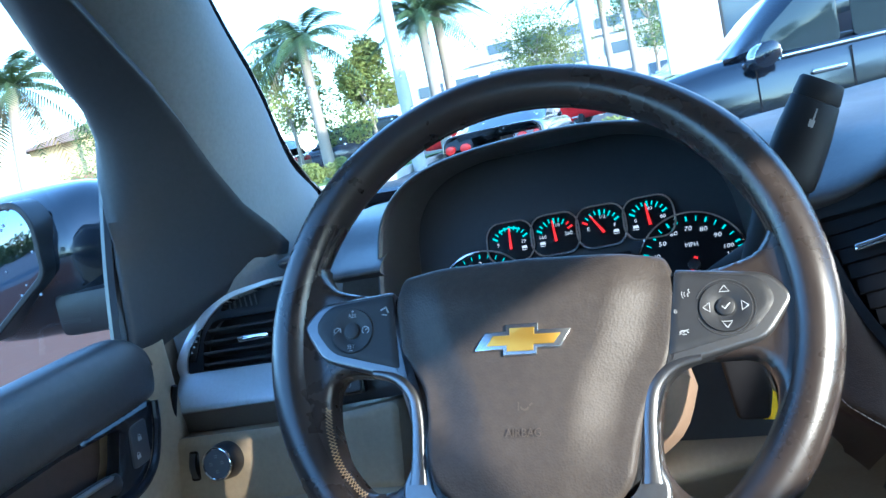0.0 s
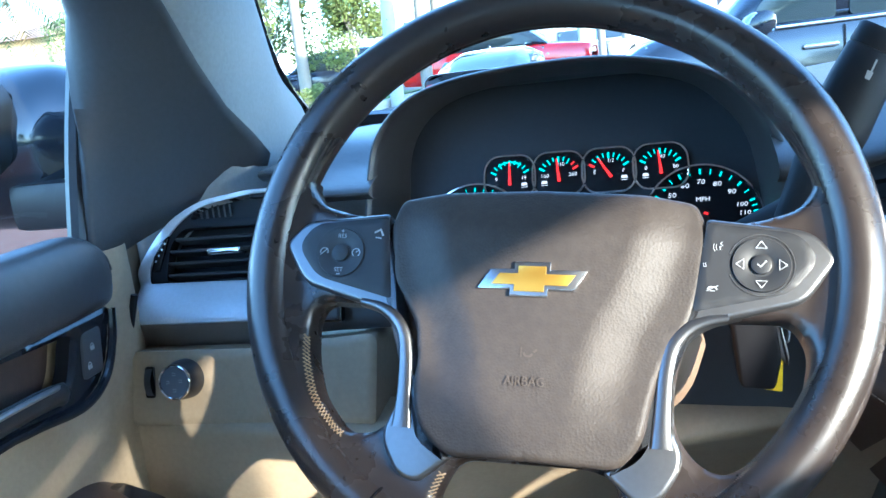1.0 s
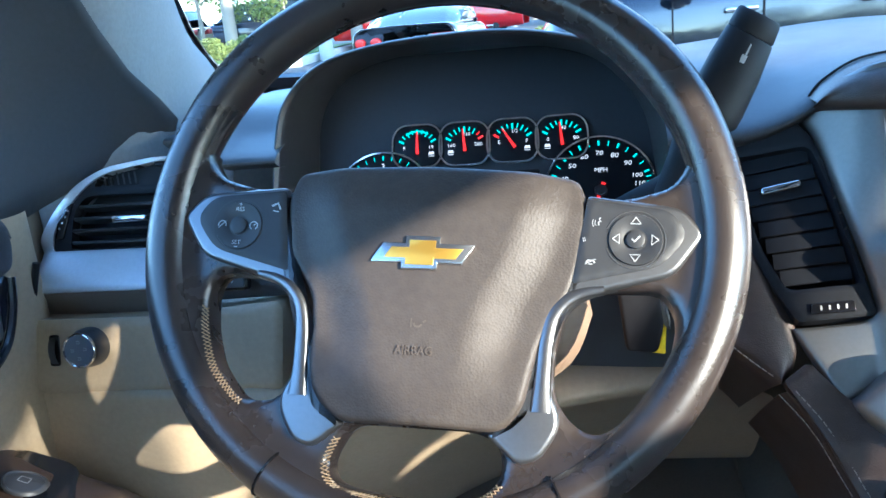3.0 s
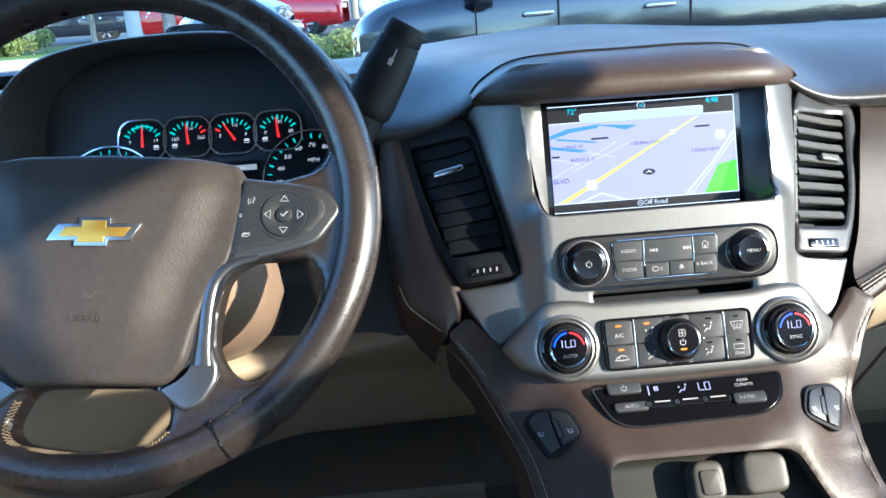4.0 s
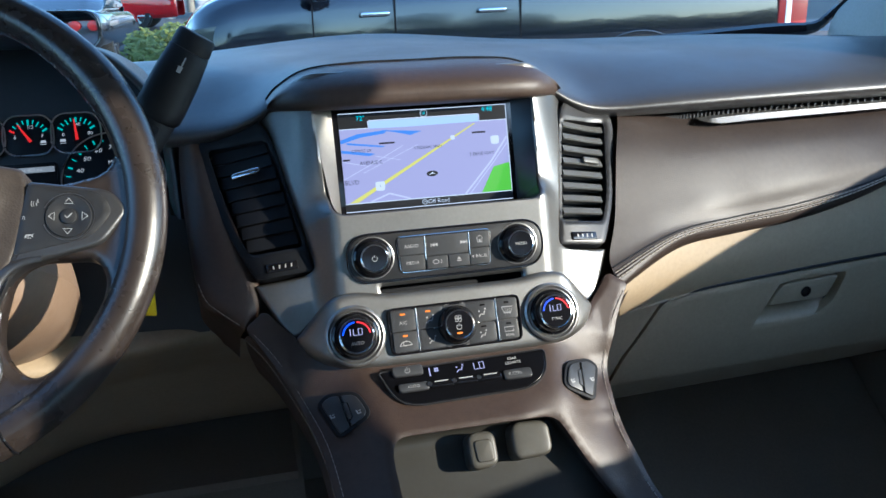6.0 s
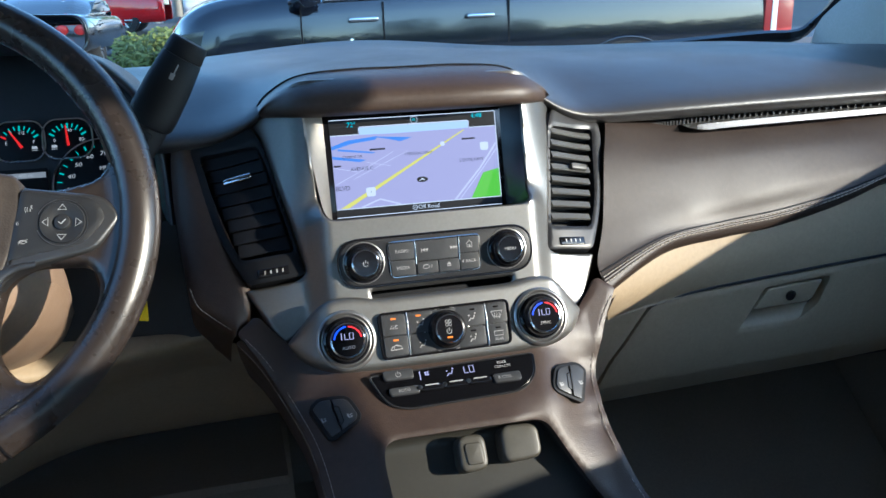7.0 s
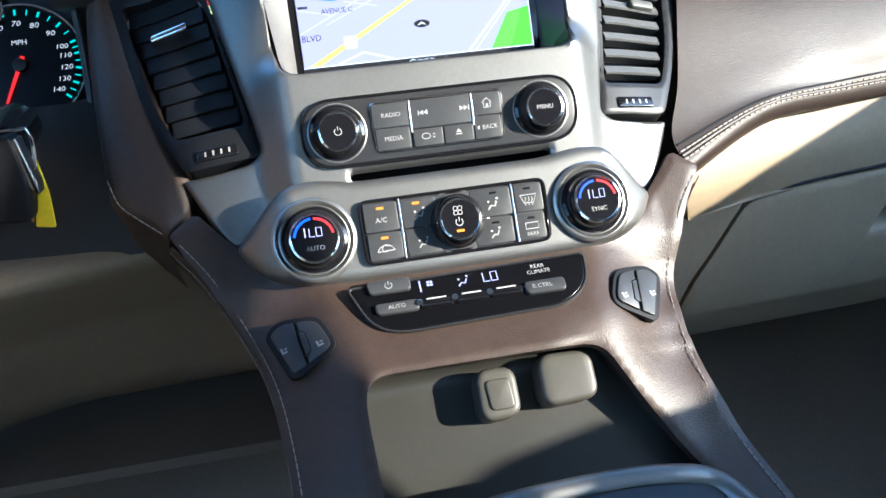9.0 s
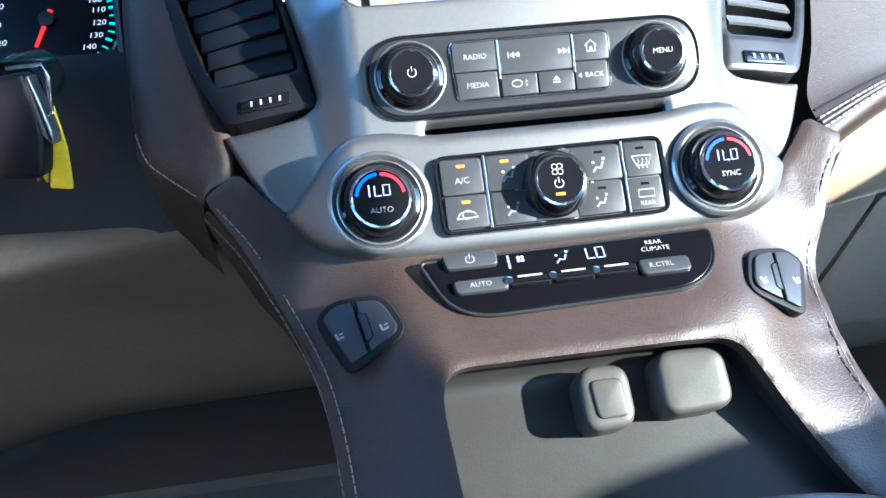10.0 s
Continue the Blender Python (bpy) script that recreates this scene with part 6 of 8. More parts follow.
LEVER.node_tree.nodes["Principled BSDF"].inputs["Specular IOR Level"].default_value = 0.3
lever = thing("gear_lever", (-0.27, 0.09, 1.26), "black column gear lever with a ribbed button end", "gear lever")
base, tip = Vector((-0.2632, 0.0346, 1.2725)), Vector((-0.2068, 0.086, 1.3625))
ax = (tip - base).normalized()
LEV_SIDE = ax.cross(Vector((0, -1, 0))).normalized()
LV = lambda u, v, n=0.0: base + ax * (v / 1000) + LEV_SIDE * (u / 1000) + Vector((0, -n / 1000, 0))


def lever_ring(s, r):
    side = ax.cross(Vector((0, 1, 0))).normalized()
    return [base + ax * s + side * (r * math.cos(q)) + Vector((0, 0.82 * r * math.sin(q), 0)) for q in np.linspace(0, 2 * math.pi, 32, endpoint=False)]


def lever_body(name, spec, material, cap=True):
    bm = bmesh.new()
    rings = [[bm.verts.new(p) for p in lever_ring(s, r)] for s, r in spec]
    for a, b in zip(rings, rings[1:]):
        ring_strip(bm, a, b)
    if cap:
        bm.faces.new(rings[-1]), bm.faces.new(rings[0])
    return part(name, bm, material, lever)


LENG = (tip - base).length
lever_body("grip", [(0.033, 0.0175), (0.036, 0.0196), (0.045, 0.0203), (0.075, 0.0197), (LENG - 0.018, 0.0176), (LENG - 0.017, 0.0170)], LEVER)
lever_body("end_cap", [(LENG - 0.0165, 0.0168), (LENG - 0.015, 0.0174), (LENG - 0.002, 0.0164), (LENG, 0.0150)], LEVER)
lever_body("collar", [(-0.030, 0.0115), (-0.01, 0.0135), (0.010, 0.0160), (0.030, 0.0172), (0.0325, 0.0168)], LEVER)
plate("lever_button", rounded([(-8, 29), (-8, 5), (6, 5), (7, 29)], 2.5, 3), LV, 10, 15.5, LEVER, lever, edge=1.2)
plate("button_mark", [(-1.2, 20), (-1.2, 12), (0, 12), (0, 20)], LV, 15.4, 15.9, LEGEND, lever, edge=0.1)
part("grip_mark", mark(mark(bmesh.new(), [(-2.2, 80), (1.2, 80), (1.6, 86), (-2.6, 86)], LV, 16.6), [(-0.6, 86), (0.6, 86), (0.6, 95), (-0.6, 95)], LV, 16.6), LEGEND, lever, flat=True)
part("stalk", tube(bmesh.new(), [base + ax * -0.02, Vector((-0.315, 0.075, 1.225)), Vector((-0.36, 0.06, 1.20))], [0.012, 0.010, 0.012], 16), LEVER, lever)
keys = thing("key_fob", (-0.292, 0.085, 1.10), "black and silver key fob with yellow tags in the ignition", "key")
KY = lambda u, v, n=0.0: Vector((u / 1000, 0.072 - n / 1000, v / 1000))
plate("fob", rounded([(-312, 1172), (-306, 1118), (-282, 1116), (-277, 1140), (-281, 1176)], 5, 4), KY, -12, 6, shader("fob_black", (0.006, 0.006, 0.008), 0.55, spec=0.25), keys, edge=3.0, back=True)
plate("fob_edge", rounded([(-282, 1172), (-278, 1140), (-273, 1134), (-272, 1142), (-279, 1174)], 1.5, 3), KY, -9, 5, SILVER, keys, "silver edge of the fob", edge=1.5, back=True)
part("key_loop", tube(bmesh.new(), [KY(*p) for p in ((-291, 1178), (-272, 1179), (-270, 1172), (-272, 1152), (-276, 1150))], 0.0014, 8), CHROME, keys, "chrome wire loop")
part("lock_barrel", tube(bmesh.new(), [(-0.295, 0.085, 1.165), (-0.298, 0.14, 1.172)], 0.017, 20), PIANO, keys)
plate("yellow_tag", rounded([(-280, 1155), (-284, 1120), (-287, 1107), (-274, 1105), (-273, 1130), (-276, 1155)], 1.5, 3), KY, -20, -17.8, YELLOW, keys, "yellow plastic tag", edge=0.4, back=True)
plate("yellow_tag", rounded([(-297, 1123), (-293, 1111), (-291, 1117), (-288, 1110), (-284, 1126)], 0.8, 3), KY, -20, -17.8, YELLOW, keys, "torn yellow plastic tag", edge=0.4, back=True)

# ---- instruments ----
inst = thing("instrument_cluster", G(0, -90), "dark instrument cluster with teal ticks and red needles", "instrument cluster")
part("cluster_face", sheet(bmesh.new(), rounded([(-172, 60), (-172, -120), (160, -120), (160, 50), (120, 80), (60, 95), (-110, 95), (-155, 84)], 20, 5), [], lambda u, v: -4.0, G, 12.0, 0.0, 3.0), HOODIN, inst, "dark instrument face")
DIAL = shader("dial_face", (0.006, 0.007, 0.010), 0.4, spec=0.25)


def dial(name, outline, cx, cy, ticks, needle, red=()):
    d = plate(name, outline, G, -4, 0.0, DIAL, inst, edge=0.4)
    part("dial_rim", annulus(bmesh.new(), inset(outline, -1.9), inset(outline, 0.4), G, -3, 2.0, 0.4), CHROME, d, "thin chrome rim")
    bm, br = bmesh.new(), bmesh.new()
    for a, r0, r1, wd in ticks:
        c, s = math.cos(radians(a)), math.sin(radians(a))
        band(br if a in red else bm, [(cx + r0 * c, cy + r0 * s), (cx + r1 * c, cy + r1 * s)], wd, G, 0.5)
    part("dial_scale", bm, TEAL, d, "teal lit ticks", flat=True)
    if red:
        part("red_ticks", br, NEEDLE, d, flat=True)
    else:
        br.free()
    a, r0, r1, wd = needle
    c, s = math.cos(radians(a)), math.sin(radians(a))
    part("needle", mark(bmesh.new(), [(cx - r0 * c + 0.9 * wd * s, cy - r0 * s - 0.9 * wd * c), (cx + r1 * c + 0.4 * wd * s, cy + r1 * s - 0.4 * wd * c), (cx + r1 * c - 0.4 * wd * s, cy + r1 * s + 0.4 * wd * c), (cx - r0 * c - 0.9 * wd * s, cy - r0 * s + 0.9 * wd * c)], G, 2.0), NEEDLE, d, "red needle", flat=True)
    return d


SIXTEEN = [(-16, 20), (16, 20), (24, 11), (24.5, -12), (17, -22), (-17, -22), (-24.5, -12), (-24, 11)]
SMALLD = (("volt_gauge", -70, 90, ("9", "19"), ""), ("temperature_gauge", -22.5, 95, ("160", "260"), "210"), ("fuel_gauge", 25, 122, ("E", "F"), "1/2"), ("oil_gauge", 72.5, 95, ("0", "80"), "40"))
for name, cx, na, (lo, hi), mid in SMALLD:
    o = rounded([(cx + x, y - 1) for x, y in SIXTEEN], 7, 4)
    ticks = [(150 - i * 15, 15.5 if i % 2 == 0 else 17.0, 21.5, 2.2 if i % 4 == 0 else 1.5) for i in range(9)]
    d = dial(name, o, cx, -6, ticks, (na, 4, 19, 1.8), (45, 30) if name == "temperature_gauge" else ((150,) if name == "fuel_gauge" else ()))
    letters("figure", lo, 4.0, G, cx - 13.4, -3.4, 0.6, WHITE, d), letters("figure", hi, 4.0, G, cx + 13.6, -3.4, 0.6, WHITE, d)
    if name == "volt_gauge":
        part("normal_band", band(bmesh.new(), arc(cx, -6, 19.5, 125, 55, 14), 2.0, G, 0.5), TEAL, d, "teal band of the normal range", flat=True)
    if mid:
        letters("figure", mid, 3.8, G, cx + 2, 7.2, 0.6, WHITE, d)
    side = -1 if name in ("temperature_gauge", "oil_gauge") else 1
    part("gauge_symbol", band(mark(bmesh.new(), [(cx + side * 14 - 3, -11), (cx + side * 14 + 3, -11), (cx + side * 14 + 2.4, -8), (cx + side * 14 - 2.4, -8)], G, 0.6), [(cx + side * 14 - 3, -12.5), (cx + side * 14 + 3, -12.5)], 0.6, G, 0.6), WHITE, d, flat=True)
SC = (107, -57)


def speed_angle(mph):
    """Where a speed stands on the dial, in degrees clockwise from its top."""
    return float(np.interp(mph, (0, 100, 110, 120, 130, 140), (-161, 69, 82, 98, 114, 130)))


d = dial("speedometer", disc(52, *SC, 64), *SC, [(90 - speed_angle(m), 44.0, 49.0, 2.0 if m % 10 == 0 else 1.2) for m in range(0, 141, 5)], (248, 8, 38, 2.2))
for m_ in range(0, 141, 10):
    a = radians(90 - speed_angle(m_))
    letters("figure", str(m_), 4.7 if m_ < 100 else 4.3, G, SC[0] + 36.5 * math.cos(a), SC[1] + 36.5 * math.sin(a), 0.6, WHITE, d, slant=0.12, stretch=1.2)
letters("unit", "MPH", 4.6, G, SC[0] + 1, SC[1] + 20, 0.6, WHITE, d)
part("needle_cap", lathe(bmesh.new(), [(6, 0.5), (5.6, 4), (0.5, 4.6)], G, *SC, 24), BLACK, d)
TC = (-105, -57)
d = dial("tachometer", disc(50, *TC, 64), *TC, [(225 - i * 11.25, 43, 47.5, 1.7 if i % 4 == 0 else 1.0) for i in range(25)], (225, 8, 36, 2.2))
for i in range(7):
    a = radians(225 - i * 45)
    letters("figure", str(i), 6.0, G, TC[0] + 36.5 * math.cos(a), TC[1] + 36.5 * math.sin(a), 0.6, WHITE, d)
dic = plate("message_display", rounded([(-44, -32), (-44, -92), (50, -92), (50, -32)], 3), G, -4, 0.0, DIAL, inst, edge=0.4)
part("message_bar", mark(bmesh.new(), [(-6, -36.5), (48, -36.5), (48, -42.5), (-6, -42.5)], G, 0.4), glowing("grey_bar", (0.32, 0.34, 0.36), 0.6), dic, flat=True)
letters("message", "Last 400 mi.", 3.8, G, 24, -39.6, 0.7, WHITE, dic)

# ---- outer vent and lamp switch on the driver's side ----
D_ = leaned(-0.74, 0.145, 1.22, 20)
ov = thing("air_vent", D_(-40, -20), "black outer air vent in a curved silver surround", "air vent")
BRONZE = brushed("dark_bronze_trim", (0.40, 0.37, 0.35), 0.42)


def band_n(v):
    x = min(max((-v - 18) / 40, 0.0), 1.0)
    return 26 * (1 - (1 - x) ** 1.5) - 1.35 * max(0.0, -v - 58)


def end_n(u):
    """How far the trim falls away at its outer end."""
    return 30 * max(0.0, (-u - 78) / 28) ** 2


outer = rounded([(-106, -58), (-100, -15), (-85, 14), (-62, 41), (-31, 57), (20, 64), (70, 63.5), (70, -58)], [4, 10, 14, 14, 14, 8, 4, 4], 4)
inner = rounded([(-83, -19), (-82, 0), (-72, 14), (-57, 34), (-34, 51), (20, 60), (64, 60), (64, -20)], [3, 8, 10, 12, 14, 8, 4, 4], 4)
hole = rounded([(-66, -18), (-63, 16), (-50, 32), (58, 31), (58, -18)], [5, 8, 8, 4, 4], 4)
upper_hole = rounded([(-44, 40), (-25, 54), (10, 57), (52, 56), (52, 38)], [3, 6, 6, 4, 3], 3)
part("vent_surround", sheet(bmesh.new(), outer, [inner], lambda u, v: 1.0 + band_n(v) - end_n(u) * ramp01(-v, 0, 30), D_, 3.0, 1.5, 25.0), SILVERSOFT, ov, "curved satin silver surround")
part("vent_housing", sheet(bmesh.new(), inner, [hole, upper_hole], lambda u, v: -2.0, D_, 3.0, 1.0, 12.0), VENT, ov)
part("vent_throat", sheet(bmesh.new(), inset(inner, 2), [], lambda u, v: -28.0, D_, 8.0, 0.0, 1.0), VENT, ov)
part("upper_throat", sheet(bmesh.new(), inset(upper_hole, -2), [], lambda u, v: -13.0, D_, 5.0, 0.0, 1.0), VENT, ov)
for i in range(4):
    v = 22 - i * 11.2
    bm, rows = bmesh.new(), []
    for u in np.linspace(-64 + max(0, v - 8) * 0.5, 57, 6):
        rows.append([bm.verts.new(D_(u, v + dv, -3 + dn)) for dv, dn in ((1.6, -1.0), (0.4, 0.6), (-1.4, -0.4), (-4.0, -15.0), (-2.4, -16.0))])
    for a, b in zip(rows, rows[1:]):
        ring_strip(bm, a, b)
    part("slat", bm, BUTTON, ov)
for i in range(6):
    u = -34 + i * 6
    part("upper_fin", box(bmesh.new(), *(D_(u, 42, -12) - Vector((0.001, 0, 0))), *(D_(u, 52 if u > -28 else 47, -4) + Vector((0.001, 0.004, 0)))), BUTTON, ov)
plate("vent_tab", rounded([(-20, 11), (-19, 4.5), (14, 5.5), (14, 11)], 2.5, 3), D_, -8, 6.0, CHROME, ov, "bright vent tab", edge=1.6)
plate("flow_wheel", rounded([(-79, -8), (-72, -8), (-62, 26), (-68, 22), (-78, 6)], 2, 3), D_, -3, 1.0, PIANO, ov, edge=0.8)
bm = bmesh.new()
for k in range(4):
    mark(bm, disc(1.1, -75 + k * 3.0, 2 + k * 5.4, 8), D_, 1.2)
part("flow_dots", bm, LEGEND, ov, flat=True)
part("surround_lower", sheet(bmesh.new(), rounded([(-106, -59), (-104, -76), (70, -81), (70, -59)], [3, 10, 4, 3], 5), [], lambda u, v: 0.6 + band_n(v) - end_n(u), D_, 2.5, 1.0, 12.0), BRONZE, ov, "dark bronze lower edge")
lamp = thing("headlamp_switch", K_(-11, -6), "round headlamp switch with a chrome rim", "switch")
part("switch_body", lathe(bmesh.new(), [(17.5, 0), (17, 8), (15.5, 15), (14.8, 19)], K_, -11, -6, 40), BLACK, lamp)
part("switch_rim", lathe(bmesh.new(), [(15.2, 17.4), (15.0, 19.6), (14.2, 20.0), (13.4, 19.2)], K_, -11, -6, 40, False), CHROME, lamp)
part("switch_face", lathe(bmesh.new(), [(13.2, 19), (0.5, 19.3)], K_, -11, -6, 32), shader("switch_face", (0.10, 0.12, 0.15), 0.3), lamp, "blue-grey face with lamp signs")
bm = bmesh.new()
for x, y in ((-11, 1), (-17, -6), (-5, -5), (-11, -13)):
    band(bm, [(x - 1.5, y - 1), (x + 1.5, y - 1), (x + 1.5, y + 1), (x - 1.5, y + 1)], 0.5, K_, 19.6)
part("switch_signs", bm, LEGEND, lamp, flat=True)
dim = thing("dimmer_wheel", K_(-47, -12), "black instrument dimmer thumbwheel", "switch")
plate("slot", rounded([(-51, 5), (-52, -23), (-42, -23), (-41, 5)], 3, 3), K_, -4, 0.8, PIANO, dim, edge=0.5)
part("thumbwheel", loft(bmesh.new(), [[tuple(K_(u, v, 5 - 0.03 * (v + 9) ** 2)) for v in (-21, -15, -9, -3, 3)] for u in (-50, -43.5)], 12, 3), BUTTON, dim)
pk = thing("parking_release", K_(120, 46), "grey parking brake release button with a pale sign", "switch")
P_ = leaned(-0.633, 0.092, 1.185, 12)
plate("key", rounded([(-14, 8), (-15, -9), (15, -9), (15, 8)], 3, 3), P_, -4, 4, BUTTON, pk, edge=1.2)
plate("key_frame", rounded([(-17, 10.5), (-17.5, -11.5), (17.5, -11.5), (17, 10.5)], 4, 3), P_, -6, 1.5, PIANO, pk, edge=1.0)
part("key_sign", band(band(mark(bmesh.new(), disc(3.0, 0, 0, 14), P_, 4.2), arc(0, 0, 6, 130, 230, 8), 0.8, P_, 4.2), arc(0, 0, 6, -50, 50, 8), 0.8, P_, 4.2), LEGEND, pk, flat=True)

# ---- driver's door ----
door = thing("door_1", (-0.82, -0.3, 0.6), "driver's door with dark armrest cap, beige panel and recessed handle", "door", kind="structure")
solid("door_panel", [[(-0.835, -0.9, z) for z in (0.6, 0.9, 1.1, 1.25)], [(-0.83, -0.4, z) for z in (0.6, 0.9, 1.1, 1.25)], [(-0.825, 0.0, z) for z in (0.6, 0.9, 1.1, 1.25)], [(-0.822, 0.06, z) for z in (0.6, 0.9, 1.1, 1.25)], [(-0.814, 0.090, z) for z in (0.6, 0.9, 1.1, 1.25)], [(-0.822, 0.112, z) for z in (0.6, 0.9, 1.1, 1.25)], [(-0.862, 0.125, z) for z in (0.6, 0.9, 1.1, 1.25)]], BEIGE, door, 40, 24, label="beige door panel")
cap_rows = []
for y, sh in ((-0.90, 0), (-0.4, 0), (-0.12, 0), (0.0, 0), (0.035, 0.004), (0.055, 0.018), (0.062, 0.034)):
    cap_rows.append([(-0.838, y, 1.268 - sh), (-0.82, y, 1.275 - sh), (-0.803, y, 1.272 - sh), (-0.795 - sh * 0.3, y, 1.255 - sh * 0.6), (-0.792 - sh * 0.4, y, 1.232), (-0.797 - sh * 0.4, y, 1.213), (-0.82, y, 1.206)])
solid("armrest_cap", cap_rows, DASH, door, 30, 30, label="dark vinyl window sill cap")
DR = lambda u, v, n=0.0: Vector((-0.806 + n / 1000, u / 1000, v / 1000))
hr = rounded([(45, 1211), (39, 1182), (20, 1154), (-14, 1143), (-70, 1150), (-130, 1152), (-420, 1140), (-420, 1214), (-110, 1214)], [6, 16, 18, 14, 8, 0, 10, 10, 0], 5)
hh = rounded([(-4, 1203), (-16, 1172), (-32, 1160), (-94, 1165), (-300, 1158), (-300, 1204), (-78, 1208)], [6, 14, 10, 0, 10, 10, 0], 5)
part("handle_surround", sheet(bmesh.new(), hr, [hh], lambda u, v: 6.0 + 3.0 * ramp01(v, 1190, 1214), DR, 4.0, 4.0, 12.0), GLOSSNAVY, door, "gloss black handle surround")
part("handle_recess", sheet(bmesh.new(), inset(hh, -2), [], lambda u, v: -18.0 + 10 * ramp01(-u, 60, 200), DR, 8.0, 0.0, 1.0), LEATHER, door, "dark lined pocket behind the handle")
part("pull_handle", tube(bmesh.new(), curve([(-0.805, -0.026, 1.160), (-0.798, -0.034, 1.166), (-0.793, -0.062, 1.171), (-0.79, -0.10, 1.174), (-0.79, -0.2, 1.178), (-0.805, -0.28, 1.178)], 20), 0.009, 10, flat=0.7), BLACK, door, "dark pull handle")
part("handle_strip", tube(bmesh.new(), curve([(-0.797, -0.031, 1.171), (-0.786, -0.062, 1.178), (-0.783, -0.10, 1.181), (-0.783, -0.2, 1.185)], 20), 0.0024, 8), SATIN, door, "silver strip along the handle")
part("surround_edge", tube(bmesh.new(), curve([(-0.797, 0.043, 1.209), (-0.797, 0.036, 1.183), (-0.797, 0.018, 1.157), (-0.797, -0.014, 1.146), (-0.797, -0.07, 1.153), (-0.797, -0.13, 1.155), (-0.797, -0.40, 1.145)], 40), 0.0036, 8), GLOSSNAVY, door, "rounded gloss edge of the surround")
plate("lock_panel", rounded([(26, 1200), (20, 1164), (-4, 1164), (3, 1200)], 5, 4), DR, 4, 8.2, BUTTON, door, "charcoal lock switch panel", edge=0.8)
for u, v, nm in ((11.5, 1187, "lock_sign"), (4.5, 1173.5, "unlock_sign")):
    bm = bmesh.new()
    mark(bm, [(u + 2.6, v - 2.6), (u - 2.6, v - 2.6), (u - 2.6, v + 1.0), (u + 2.6, v + 1.0)], DR, 8.5)
    band(bm, arc(u, v + 1.0, 1.8, 0, 180, 8), 0.8, DR, 8.5)
    part(nm, bm, LEGEND, door, flat=True)
# armrest with the window switches
solid("armrest", [[(-0.83, y, 1.076 + dz), (-0.80, y, 1.062 + dz), (-0.765, y, 1.048 + dz), (-0.724, y, 1.030 + dz), (-0.722, y, 0.98), (-0.80, y, 0.95)] for y, dz in ((-0.85, 0.02), (-0.3, 0.01), (-0.06, 0), (0.01, -0.006), (0.045, -0.030), (0.062, -0.062))], LEATHER, door, 30, 30, label="cocoa leather padded armrest")
solid("armrest_side", [[(-0.728, y, 1.030 + dz), (-0.716, y, 1.024 + dz), (-0.710, y, 1.005 + dz), (-0.712, y, 0.90), (-0.76, y, 0.86)] for y, dz in ((-0.85, 0.02), (-0.3, 0.01), (-0.06, 0), (0.01, -0.008), (0.04, -0.035), (0.05, -0.07))], BEIGE, door, 20, 20, label="beige side of the armrest")
AR = lambda u, v, n=0.0: Vector((-0.777 + u / 1000, v / 1000, 1.052 - 0.00036 * u + n / 1000 - 0.00030 * max(0, v + 20)))
sw = plate("switch_pack", rounded([(-40, 34), (-40, -190), (46, -190), (48, -42), (6, 36)], [10, 6, 6, 14, 12], 5), AR, -12, 8, GLOSSNAVY, door, "navy black window switch pack", edge=5.0)
part("mirror_dial", lathe(bmesh.new(), [(16.5, 7), (16, 9.5), (14.6, 10.4), (13.6, 9.2), (11, 9.6), (0.5, 10)], AR, 0, -23, 36), BUTTON, sw, "round mirror adjuster")
part("dial_sign", band(bmesh.new(), [(-4, -26), (4, -26), (4, -20), (-4, -20), (-4, -26)], 0.8, AR, 10.4), LEGEND, sw, flat=True)
for k, u in enumerate((-26, 12)):
    part("mirror_key", prism(bmesh.new(), rounded([(u, -46), (u, -60), (u + 17, -60), (u + 17, -46)], 3, 3), AR, 7, 10.5, 1.2), BUTTON, sw)
    part("key_sign", mark(bmesh.new(), [(u + 5, -55), (u + 11, -55), (u + 11, -51), (u + 5, -51)], AR, 10.8), LEGEND, sw, flat=True)
for k in range(3):
    plate("window_switch", rounded([(-22, -72 - k * 32), (-22, -96 - k * 32), (22, -96 - k * 32), (22, -72 - k * 32)], 4, 3), AR, 6, 13, BUTTON, sw, edge=3.0)
part("gap_seal", tube(bmesh.new(), curve([(-0.809, 0.094, 1.205), (-0.820, 0.090, 1.165), (-0.829, 0.088, 1.126), (-0.832, 0.085, 1.094), (-0.825, 0.081, 1.045), (-0.797, 0.079, 1.003), (-0.742, 0.078, 0.962)], 40), 0.0032, 8), VENT, door, "black seal between door and dash")
door2 = thing("door_2", (0.82, -0.3, 0.6), "passenger's door closing the cabin, beige panel", "door", kind="structure")
# its unseen sill dips beside the seat to let sun onto the console's rail
sill = bmesh.new()
runs = [[sill.verts.new(q) for q in ((0.815, y, 0.55), (0.815, y, z - 0.006), (0.821, y, z), (0.85, y, z), (0.85, y, 0.55))] for y, z in ((0.16, 1.262), (-0.26, 1.262), (-0.36, 1.245), (-0.44, 1.226), (-0.50, 1.218), (-0.545, 1.221), (-0.58, 1.236), (-0.64, 1.252), (-0.9, 1.255))]
for a, b in zip(runs, runs[1:]):
    ring_strip(sill, a, b)
sill.faces.new(runs[0]), sill.faces.new(runs[-1])
part("door_panel", sill, BEIGE, door2)
for sx in (-1, 1):
    rd = part("door_3" if sx < 0 else "door_4", box(bmesh.new(), sx * 0.83 - 0.015, -2.6, 0.55, sx * 0.83 + 0.015, -1.0, 1.26), BEIGE)
    tagged(rd, "rear door panel closing the cabin", "door", kind="structure")

